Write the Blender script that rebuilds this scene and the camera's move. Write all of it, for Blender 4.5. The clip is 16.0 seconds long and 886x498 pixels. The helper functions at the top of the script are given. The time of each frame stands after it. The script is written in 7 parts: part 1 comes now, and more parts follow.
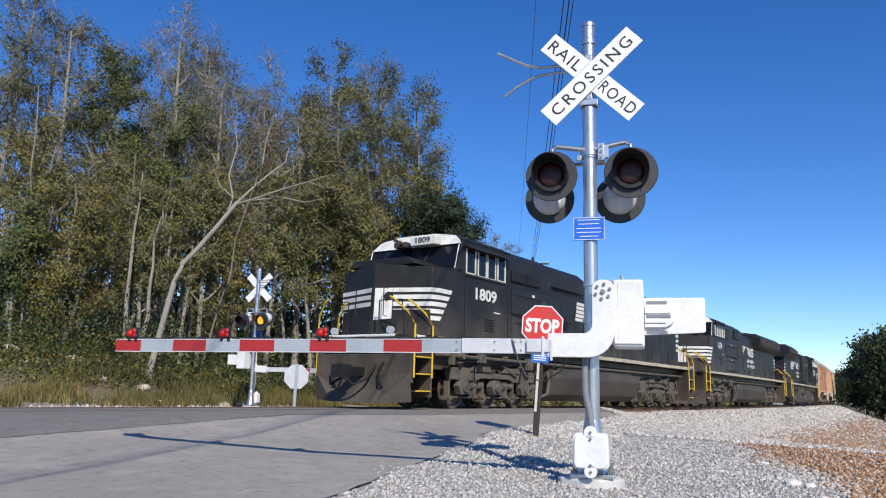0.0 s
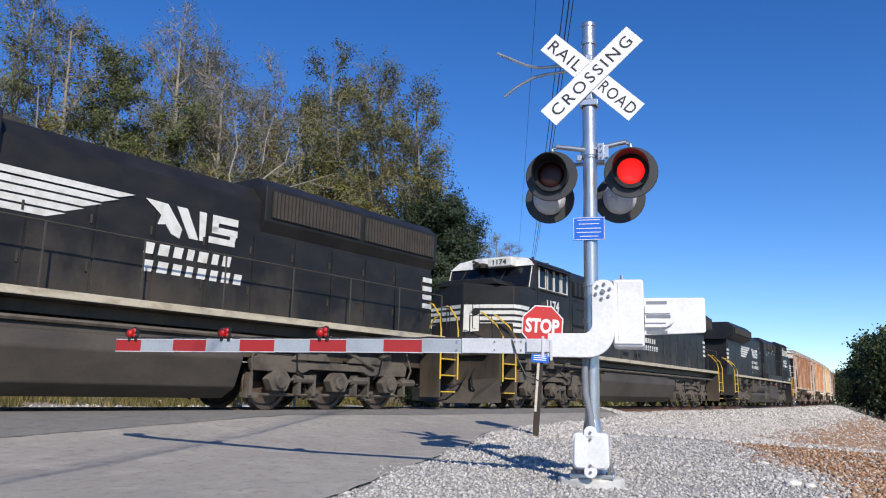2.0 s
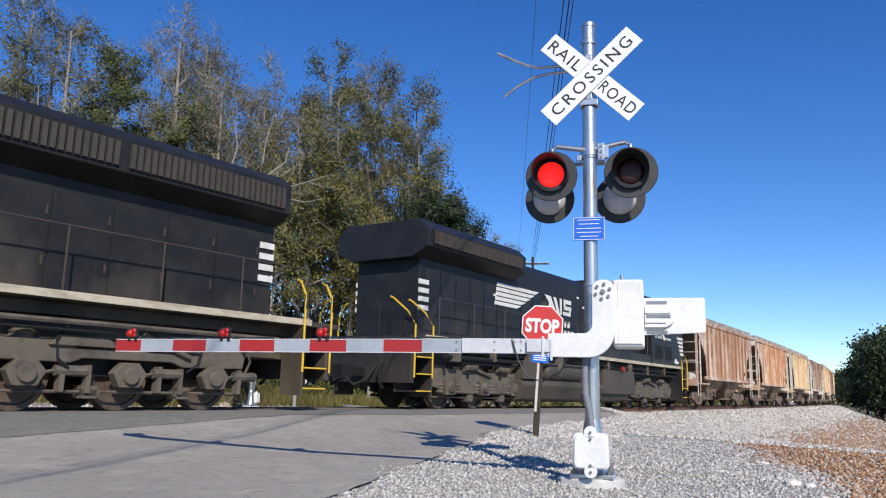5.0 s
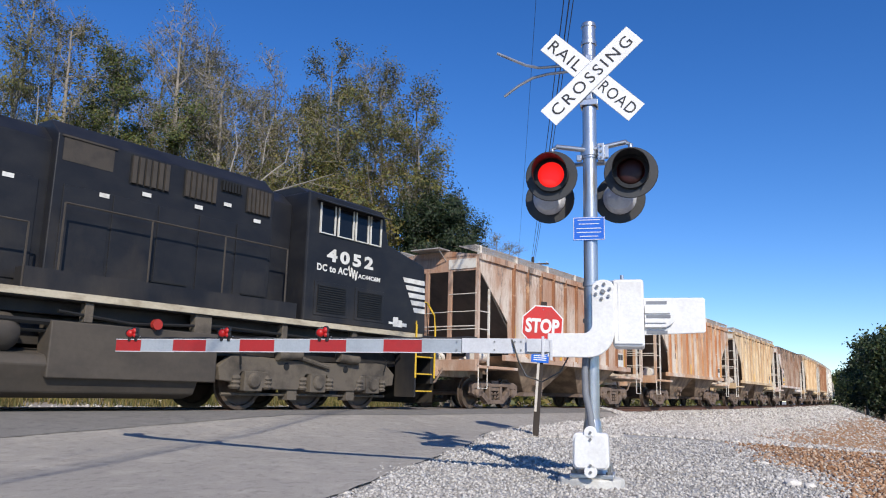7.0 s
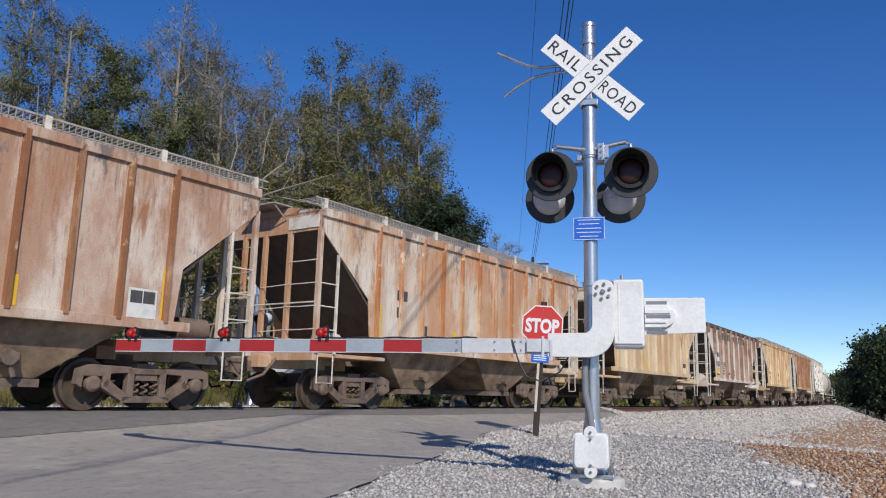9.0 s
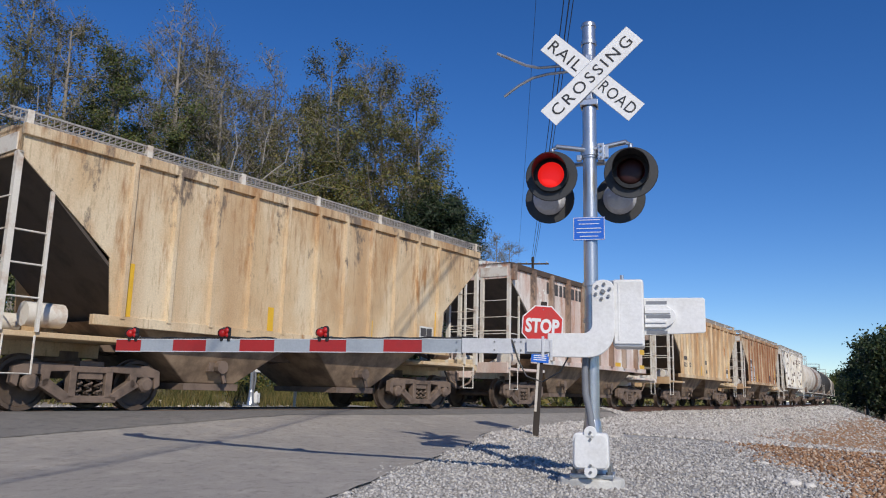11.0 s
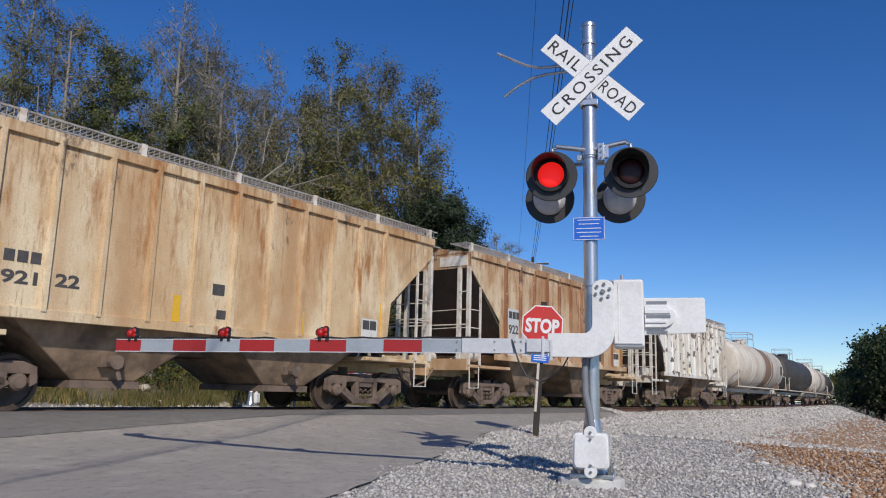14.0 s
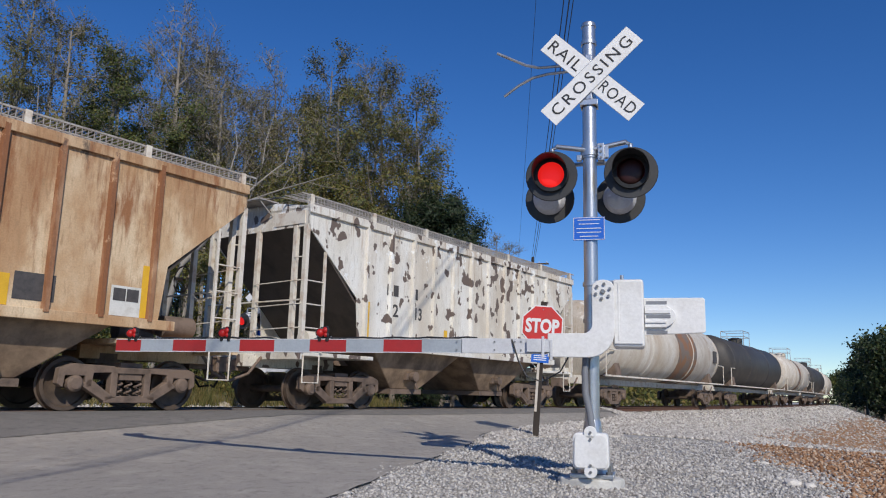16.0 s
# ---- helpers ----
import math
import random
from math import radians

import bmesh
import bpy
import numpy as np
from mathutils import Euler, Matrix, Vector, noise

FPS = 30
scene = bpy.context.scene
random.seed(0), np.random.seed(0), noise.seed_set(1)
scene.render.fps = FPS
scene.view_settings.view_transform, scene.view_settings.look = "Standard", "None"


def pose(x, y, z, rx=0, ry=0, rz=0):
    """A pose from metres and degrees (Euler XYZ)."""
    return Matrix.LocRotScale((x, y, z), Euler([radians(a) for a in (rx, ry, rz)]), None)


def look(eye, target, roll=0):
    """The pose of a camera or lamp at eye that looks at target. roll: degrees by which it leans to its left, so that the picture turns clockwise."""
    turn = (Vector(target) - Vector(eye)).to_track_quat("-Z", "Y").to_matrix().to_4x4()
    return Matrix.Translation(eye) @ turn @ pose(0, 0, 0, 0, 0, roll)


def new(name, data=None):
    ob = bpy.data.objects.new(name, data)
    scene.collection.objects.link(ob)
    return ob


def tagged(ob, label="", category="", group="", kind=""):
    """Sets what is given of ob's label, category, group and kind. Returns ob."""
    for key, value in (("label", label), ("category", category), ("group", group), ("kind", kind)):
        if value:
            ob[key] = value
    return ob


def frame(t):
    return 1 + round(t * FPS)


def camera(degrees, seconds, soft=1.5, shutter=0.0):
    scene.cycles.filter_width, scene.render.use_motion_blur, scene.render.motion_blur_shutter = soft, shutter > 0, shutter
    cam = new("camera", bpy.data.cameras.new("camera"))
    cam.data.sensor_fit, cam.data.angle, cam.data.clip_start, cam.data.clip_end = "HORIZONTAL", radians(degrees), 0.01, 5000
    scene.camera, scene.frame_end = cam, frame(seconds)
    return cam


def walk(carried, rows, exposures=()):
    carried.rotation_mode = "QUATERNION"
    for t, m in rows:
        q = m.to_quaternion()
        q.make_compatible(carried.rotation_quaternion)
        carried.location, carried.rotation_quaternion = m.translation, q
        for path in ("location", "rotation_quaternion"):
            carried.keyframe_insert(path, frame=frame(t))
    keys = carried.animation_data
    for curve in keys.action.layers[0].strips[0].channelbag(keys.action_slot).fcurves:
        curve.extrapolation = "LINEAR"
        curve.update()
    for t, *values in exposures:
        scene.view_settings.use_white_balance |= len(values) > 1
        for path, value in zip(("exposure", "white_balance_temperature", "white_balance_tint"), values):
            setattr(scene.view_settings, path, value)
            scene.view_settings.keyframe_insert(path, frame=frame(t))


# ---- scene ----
CAM = look((0, 0, 0.456), (0, 10, 0.456 + 10 * math.tan(radians(10.484))), 1.459)
cam = camera(60.02, 16.0, soft=1.1, shutter=0.0)
walk(cam, [(0, CAM), (16, CAM)], exposures=[(0, 0.0), (7.3, 0.0), (8.6, -0.28), (11.5, -0.45), (16, -0.48)])

# ---- light ----
SUN_WAY = Vector((-0.37, 1.35, -1.0)).normalized()
world = bpy.data.worlds.new("world")
scene.world = world
world.use_nodes = True
wn = world.node_tree
sky = wn.nodes.new("ShaderNodeTexSky")
sky.sky_type = "NISHITA"
sky.sun_disc = False
sky.sun_elevation = math.asin(-SUN_WAY.z)
sky.sun_rotation = math.atan2(-SUN_WAY.x, -SUN_WAY.y)
sky.altitude = 1500
sky.air_density = 1.0
sky.dust_density = 0.0
sky.ozone_density = 4.0
wn.nodes["Background"].inputs["Strength"].default_value = 0.155
vivid = wn.nodes.new("ShaderNodeHueSaturation")
vivid.inputs["Saturation"].default_value = 1.265
vivid.inputs["Hue"].default_value = 0.511
wn.links.new(sky.outputs[0], vivid.inputs["Color"])
wn.links.new(vivid.outputs[0], wn.nodes["Background"].inputs["Color"])
sun_data = bpy.data.lights.new("sun", "SUN")
sun_data.energy = 4.8
sun_data.angle = radians(0.55)
sun_data.color = (1.0, 0.93, 0.83)
sun = new("sun", sun_data)
sun.matrix_world = look(-40 * SUN_WAY, (0, 0, 0))

# ---- the track's line: a wide curve ----
RR, RC = 566.41, 564.86
CX, CY = -459.247, 350.727
A0 = radians(-38.609)
S1 = -12.505
# beyond SB the curve is wider
SB, R2 = 32.0, 800.0
AB = A0 + (SB - S1) / RR
DX, DY = CX + (RC - R2 + 1.55) * math.cos(AB), CY + (RC - R2 + 1.55) * math.sin(AB)


def track(s, q=0.0, z=0.0):
    """A point s metres along the track, q metres towards the road's near side of its centre line."""
    a = A0 + (min(s, SB) - S1) / RR
    if s <= SB:
        return Vector((CX + (RC + q) * math.cos(a), CY + (RC + q) * math.sin(a), z))
    a = AB + (s - SB) / R2
    return Vector((DX + (R2 - 1.55 + q) * math.cos(a), DY + (R2 - 1.55 + q) * math.sin(a), z))


def track_pose(s, q=0.0, z=0.0):
    a = A0 + (s - S1) / RR if s <= SB else AB + (s - SB) / R2
    return Matrix.Translation(track(s, q, z)) @ pose(0, 0, 0, 0, 0, math.degrees(a) + 90)


def track_sq(x, y):
    dx, dy = x - CX, y - CY
    s, q = S1 + (math.atan2(dy, dx) - A0) * RR, math.hypot(dx, dy) - RC
    if s > SB:
        dx, dy = x - DX, y - DY
        s, q = SB + (math.atan2(dy, dx) - AB) * R2, math.hypot(dx, dy) - (R2 - 1.55)
    return s, q


def travel(t):
    """How far the train has gone along the track."""
    if t < 6.5:
        return travel(6.5) - 9.92 * (6.5 - t)
    t = t - 8
    return 9.9046 * t + 0.03533 * t * t / 2 - 0.012877 * t ** 3 / 6


def ramp(x, a, b):
    u = min(1.0, max(0.0, (x - a) / (b - a)))
    return u * u * (3 - 2 * u)


def lerp_table(x, table):
    for (x0, y0), (x1, y1) in zip(table, table[1:]):
        if x <= x1:
            return y0 + (y1 - y0) * max(0.0, (x - x0)) / (x1 - x0)
    return table[-1][1]


def road_z(q):
    return lerp_table(abs(q), [(0, 0.0), (1.5, -0.01), (2.4, -0.06), (4.0, -0.22), (6.0, -0.31), (10, -0.37), (16, -0.45), (60, -0.9)])


ROAD_EDGE = [(-3.0, -2.0), (-2.4, 2.0), (-1.35, 4.6), (-0.85, 5.9), (-0.52, 7.4), (-0.25, 8.75), (0.3, 11.0), (0.55, 12.4), (0.75, 14.0), (1.7, 16.5), (3.2, 19.6), (5.5, 24.0)]


def road_edge_x(y):
    return lerp_table(y, [(b, a) for a, b in ROAD_EDGE])


def ground_z(x, y):
    s, q = track_sq(x, y)
    s = max(-120.0, min(260.0, s))
    if q >= 0:
        k = 0.018 + 0.30 * ramp(s, 13, 44)
        z = -0.21 - k * max(0.0, min(q, 30) - 2.1) - 0.04 * ramp(q, 2, 4)
        z = max(z, -6.5)
        over = road_edge_x(y) - x
        if over > -1.6:
            w = ramp(over, -1.6, -0.25)
            z = z * (1 - w) + (road_z(q) - 0.012) * w
            if over > 0.35:
                z = road_z(q) - 0.06
    else:
        p = -q
        z = -0.21 - 0.25 * ramp(p, 2.2, 4.5) + 0.12 * ramp(p, 5, 9)
        bank = ramp(p, 8.8, 15) * (1 - 0.55 * ramp(s, 14, 24))
        z += bank * 1.7 + ramp(p, 15, 60) * 2.5
        if p < 3 and 2 < s < 18:
            z = min(z, -0.07)
    z += 0.03 * noise.noise((x * 0.7, y * 0.7, 0)) + (0.12 * noise.noise((x * 0.35, y * 0.35, 3)) if q < -9 else 0)
    return z


# ---- mesh helpers ----
class Shape:
    """Collects vertices and faces of one mesh."""

    def __init__(self):
        self.v, self.f = [], []

    def add(self, verts, faces, m=None):
        b = len(self.v)
        self.v.extend([tuple(m @ Vector(p)) for p in verts] if m else [tuple(p) for p in verts])
        self.f.extend([tuple(b + i for i in f) for f in faces])
        return self

    def box(self, x0, x1, y0, y1, z0, z1, m=None):
        p = [(x, y, z) for z in (z0, z1) for y in (y0, y1) for x in (x0, x1)]
        return self.add(p, [(0, 2, 3, 1), (4, 5, 7, 6), (0, 1, 5, 4), (2, 6, 7, 3), (0, 4, 6, 2), (1, 3, 7, 5)], m)

    def prism(self, prof, axis, lo, hi, m=None):
        """A closed outline pulled along an axis. The outline holds the two other coordinates in xyz order."""
        def put(a, b, c):
            return {"x": (c, a, b), "y": (a, c, b), "z": (a, b, c)}[axis]
        n = len(prof)
        p = [put(a, b, lo) for a, b in prof] + [put(a, b, hi) for a, b in prof]
        f = [tuple(range(n))[::-1], tuple(range(n, 2 * n))] + [(i, (i + 1) % n, n + (i + 1) % n, n + i) for i in range(n)]
        return self.add(p, f, m)

    def tube(self, pts, r, n=8, r1=None, cap=True):
        pts = [Vector(p) for p in pts]
        b = len(self.v)
        k = len(pts)
        for i, p in enumerate(pts):
            d = (pts[min(i + 1, k - 1)] - pts[max(i - 1, 0)]).normalized()
            u = d.cross(Vector((0, 0, 1)) if abs(d.z) < 0.95 else Vector((0, 1, 0))).normalized()
            w = d.cross(u)
            rr = r if r1 is None else r + (r1 - r) * i / max(1, k - 1)
            for j in range(n):
                a = 2 * math.pi * j / n
                self.v.append(tuple(p + rr * (math.cos(a) * u + math.sin(a) * w)))
        for i in range(k - 1):
            for j in range(n):
                self.f.append((b + i * n + j, b + i * n + (j + 1) % n, b + (i + 1) * n + (j + 1) % n, b + (i + 1) * n + j))
        if cap:
            self.f.append(tuple(b + j for j in range(n))[::-1])
            self.f.append(tuple(b + (k - 1) * n + j for j in range(n)))
        return self

    def lathe(self, prof, n=16, m=None, closed=True):
        """Radius and height pairs turned round z."""
        b, p, f = 0, [], []
        for r, z in prof:
            p += [(r * math.cos(2 * math.pi * j / n), r * math.sin(2 * math.pi * j / n), z) for j in range(n)]
        for i in range(len(prof) - 1):
            f += [(i * n + j, i * n + (j + 1) % n, (i + 1) * n + (j + 1) % n, (i + 1) * n + j) for j in range(n)]
        if closed:
            f += [tuple(range(n))[::-1], tuple((len(prof) - 1) * n + j for j in range(n))]
        return self.add(p, f, m)

    def mesh(self, name, smooth=False):
        me = bpy.data.meshes.new(name)
        me.from_pydata(self.v, [], self.f)
        me.validate()
        bm = bmesh.new()
        bm.from_mesh(me)
        if len(bm.faces) < 60000:
            bmesh.ops.recalc_face_normals(bm, faces=bm.faces)
        bm.to_mesh(me)
        bm.free()
        if smooth:
            me.polygons.foreach_set("use_smooth", [True] * len(me.polygons))
            me.set_sharp_from_angle(angle=radians(38))
        return me


def part(name, shape, material, parent=None, label="", bevel=0.0, smooth=False):
    me = shape if isinstance(shape, bpy.types.Mesh) else shape.mesh(name, smooth)
    if material and not me.materials:
        me.materials.append(material)
    ob = new(name, me)
    ob.parent = parent
    if label:
        ob["label"] = label
    if bevel:
        b = ob.modifiers.new("bevel", "BEVEL")
        b.width, b.segments, b.limit_method = bevel, 2, "ANGLE"
    return ob


def thing(name, label, category, m=None, group="", kind=""):
    e = new(name)
    e.empty_display_size = 0.2
    if m is not None:
        e.matrix_world = m
    return tagged(e, label, category, group, kind)


def letters(words, size, width=0.0, thick=0.0, spacing=1.0):
    """Flat letters in the xz plane that face -y, their middle at the origin."""
    cu = bpy.data.curves.new("letters", "FONT")
    cu.body, cu.size, cu.align_x, cu.align_y = words, size, "CENTER", "CENTER"
    cu.space_character = spacing
    cu.extrude = 0.002
    cu.offset = thick
    cu.resolution_u = 3
    ob = new("letters", cu)
    bpy.context.view_layer.update()
    me = bpy.data.meshes.new_from_object(ob.evaluated_get(bpy.context.evaluated_depsgraph_get()))
    bpy.data.objects.remove(ob)
    xs = [v.co.x for v in me.vertices]
    ys = [v.co.y for v in me.vertices]
    if width:
        k = width / (max(xs) - min(xs))
    else:
        k = 1.0
    h = size / max(1e-6, max(ys) - min(ys))
    mx, my = (max(xs) + min(xs)) / 2, (max(ys) + min(ys)) / 2
    me.transform(Matrix.Rotation(radians(90), 4, "X") @ Matrix.Diagonal((k, h, 1, 1)) @ Matrix.Translation((-mx, -my, 0)))
    me.materials.clear()
    return me


def moved(me, m):
    me = me.copy()
    me.transform(m)
    return me


# ---- materials ----
def nodes_of(name):
    m = bpy.data.materials.new(name)
    m.use_nodes = True
    nt = m.node_tree
    return m, nt, nt.nodes["Principled BSDF"]


def mixer(nt, fac, a, b, kind="MIX"):
    n = nt.nodes.new("ShaderNodeMix")
    n.data_type, n.blend_type = "RGBA", kind
    for sock, val in ((n.inputs[0], fac), (n.inputs[6], a), (n.inputs[7], b)):
        if hasattr(val, "is_linked"):
            nt.links.new(val, sock)
        elif isinstance(val, (int, float)):
            sock.default_value = val
        else:
            sock.default_value = (*val, 1)
    return n.outputs[2]


def noisy(nt, scale, detail=4, stretch=(1, 1, 1), rough=0.6, lo=0.35, hi=0.65, coord="Object", kind="noise", zgain=0.0, zmid=2.8):
    tc = nt.nodes.new("ShaderNodeTexCoord")
    mp = nt.nodes.new("ShaderNodeMapping")
    mp.inputs["Scale"].default_value = stretch
    nt.links.new(tc.outputs[coord], mp.inputs[0])
    if kind == "noise":
        n = nt.nodes.new("ShaderNodeTexNoise")
        n.inputs["Detail"].default_value = detail
        n.inputs["Roughness"].default_value = rough
    else:
        n = nt.nodes.new("ShaderNodeTexVoronoi")
    n.inputs["Scale"].default_value = scale
    nt.links.new(mp.outputs[0], n.inputs["Vector"])
    r = nt.nodes.new("ShaderNodeMapRange")
    r.inputs["From Min"].default_value, r.inputs["From Max"].default_value = lo, hi
    value = n.outputs[0]
    if zgain:
        sep = nt.nodes.new("ShaderNodeSeparateXYZ")
        nt.links.new(tc.outputs[coord], sep.inputs[0])
        ma = nt.nodes.new("ShaderNodeMath")
        ma.operation = "MULTIPLY_ADD"
        ma.inputs[1].default_value, ma.inputs[2].default_value = zgain, -zgain * zmid
        nt.links.new(sep.outputs[2], ma.inputs[0])
        ad = nt.nodes.new("ShaderNodeMath")
        nt.links.new(ma.outputs[0], ad.inputs[0])
        nt.links.new(value, ad.inputs[1])
        value = ad.outputs[0]
    nt.links.new(value, r.inputs["Value"])
    return r.outputs[0]


def bumpy(nt, b, height, strength=0.3, dist=0.01):
    n = nt.nodes.new("ShaderNodeBump")
    n.inputs["Strength"].default_value, n.inputs["Distance"].default_value = strength, dist
    nt.links.new(height, n.inputs["Height"])
    nt.links.new(n.outputs[0], b.inputs["Normal"])


def paint(name, base, other, rough=0.5, metal=0.0, scale=3.0, stretch=(1, 1, 1), lo=0.45, hi=0.75, fine=None, bump=0.15, second=None, lo2=0.5, hi2=0.8, scale2=1.2, stretch2=(1, 1, 1), zgain=0.0, spec=0.5):
    """Paint with grime or wear in patches, and a finer grain."""
    m, nt, b = nodes_of(name)
    c = mixer(nt, noisy(nt, scale, 6, stretch, lo=lo, hi=hi), base, other)
    if second:
        c = mixer(nt, noisy(nt, scale2, 7, stretch2, 0.65, lo2, hi2, zgain=zgain, zmid=2.4), c, second)
    g = noisy(nt, fine or scale * 12, 3, lo=0.3, hi=0.7)
    c = mixer(nt, 0.18, c, mixer(nt, g, (0.35, 0.35, 0.35), (1.0, 1.0, 1.0)), "MULTIPLY")
    nt.links.new(c, b.inputs["Base Color"])
    b.inputs["Roughness"].default_value = rough
    b.inputs["Metallic"].default_value = metal
    b.inputs["Specular IOR Level"].default_value = spec
    if bump:
        bumpy(nt, b, g, bump, 0.004)
    return m


def glow(name, col, strength):
    m, nt, b = nodes_of(name)
    b.inputs["Base Color"].default_value = (*[c * 0.6 for c in col], 1)
    b.inputs["Emission Color"].default_value = (*col, 1)
    b.inputs["Emission Strength"].default_value = strength
    return m


M = {}
M["galv"] = paint("galvanised", (0.62, 0.63, 0.64), (0.45, 0.46, 0.48), 0.32, 0.85, 5, (1, 1, 0.4))
M["white"] = paint("white_paint", (0.80, 0.80, 0.79), (0.66, 0.65, 0.62), 0.45, 0, 3)
M["signwhite"] = paint("sign_white", (0.82, 0.82, 0.81), (0.74, 0.74, 0.73), 0.4, 0, 3, bump=0.0)
M["black"] = paint("black_paint", (0.012, 0.012, 0.013), (0.03, 0.03, 0.03), 0.45, 0, 4)
M["signred"] = paint("sign_red", (0.62, 0.035, 0.03), (0.5, 0.05, 0.04), 0.4, 0, 4, bump=0.0)
M["gatered"] = paint("gate_red", (0.38, 0.022, 0.022), (0.30, 0.03, 0.03), 0.45, 0, 4, bump=0.0)
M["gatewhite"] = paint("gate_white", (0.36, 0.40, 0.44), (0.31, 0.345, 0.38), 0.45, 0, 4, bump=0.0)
M["signblue"] = paint("sign_blue", (0.015, 0.13, 0.62), (0.02, 0.15, 0.55), 0.4, 0, 4, bump=0.0)
M["concrete"] = paint("concrete", (0.62, 0.61, 0.58), (0.45, 0.44, 0.41), 0.85, 0, 4, bump=0.4)
M["rail"] = paint("rusty_rail", (0.16, 0.075, 0.045), (0.09, 0.05, 0.035), 0.75, 0.2, 6)
M["tie"] = paint("tie_wood", (0.10, 0.075, 0.055), (0.05, 0.04, 0.03), 0.9, 0, 6)
M["lit_red"] = glow("lit_red", (1.0, 0.018, 0.015), 0.95)
M["dark_red"] = paint("unlit_red_lens", (0.035, 0.004, 0.004), (0.02, 0.003, 0.003), 0.45, 0, 6, bump=0.0)
M["gate_lamp"] = glow("gate_lamp_red", (0.55, 0.012, 0.012), 0.25)
M["lit_amber"] = glow("lit_lamp", (1.0, 0.35, 0.03), 1.6)


def asphalt(name, a, b2, c2):
    m, nt, b = nodes_of(name)
    c = mixer(nt, noisy(nt, 0.35, 5, (1, 0.35, 1), lo=0.35, hi=0.65), a, b2)
    c = mixer(nt, noisy(nt, 2.2, 5, lo=0.5, hi=0.75), c, c2)
    c = mixer(nt, noisy(nt, 9, 6, (1, 0.6, 1), 0.7, 0.52, 0.70), c, tuple(0.72 * q for q in b2))
    g = noisy(nt, 130, 2, lo=0.3, hi=0.7)
    c = mixer(nt, 0.6, c, mixer(nt, g, (0.45, 0.45, 0.45), (1.3, 1.3, 1.3)), "MULTIPLY")
    nt.links.new(c, b.inputs["Base Color"])
    b.inputs["Roughness"].default_value = 0.9
    bumpy(nt, b, g, 0.5, 0.006)
    return m


M["asphalt"] = asphalt("asphalt", (0.40, 0.365, 0.315), (0.33, 0.30, 0.26), (0.47, 0.425, 0.36))
M["asphalt_new"] = asphalt("asphalt_new", (0.235, 0.218, 0.195), (0.195, 0.182, 0.165), (0.27, 0.25, 0.222))


def ground_material():
    m, nt, b = nodes_of("ground_soil")
    stone = mixer(nt, noisy(nt, 22, 5, lo=0.3, hi=0.7), (0.26, 0.25, 0.24), (0.52, 0.505, 0.48))
    soil = mixer(nt, noisy(nt, 3, 6, lo=0.3, hi=0.7), (0.14, 0.09, 0.05), (0.20, 0.16, 0.10))
    grass = mixer(nt, noisy(nt, 6, 6, lo=0.35, hi=0.65), (0.07, 0.085, 0.03), (0.16, 0.135, 0.06))
    at = nt.nodes.new("ShaderNodeAttribute")
    at.attribute_name = "cover"
    sep = nt.nodes.new("ShaderNodeSeparateColor")
    nt.links.new(at.outputs["Color"], sep.inputs[0])
    orange = mixer(nt, noisy(nt, 5, 6, lo=0.3, hi=0.7), (0.26, 0.115, 0.04), (0.38, 0.22, 0.10))
    c = mixer(nt, sep.outputs[0], stone, soil)
    c = mixer(nt, sep.outputs[1], c, grass)
    patch = nt.nodes.new("ShaderNodeMath")
    patch.operation = "MULTIPLY"
    nt.links.new(sep.outputs[2], patch.inputs[0])
    nt.links.new(noisy(nt, 1.6, 6, lo=0.33, hi=0.47), patch.inputs[1])
    c = mixer(nt, patch.outputs[0], c, orange)
    nt.links.new(c, b.inputs["Base Color"])
    b.inputs["Roughness"].default_value = 0.95
    bumpy(nt, b, noisy(nt, 28, 4, lo=0.2, hi=0.8), 0.6, 0.03)
    return m


M["ground"] = ground_material()


# ---- ground, road, track ----
def orange_at(x, y, q, n):
    """How far the orange soil of the embankment's foot shows."""
    edge = 3.95 + 0.2 * (y - 7.5)
    top = lerp_table(y, [(8, 9.8), (14, 8.6), (24, 6.2), (36, 4.9), (60, 4.5)])
    return ramp(x + 0.3 * n, edge - 0.3, edge + 0.5) * ramp(q - 1.2 * n, top - 1.3, top + 0.8)


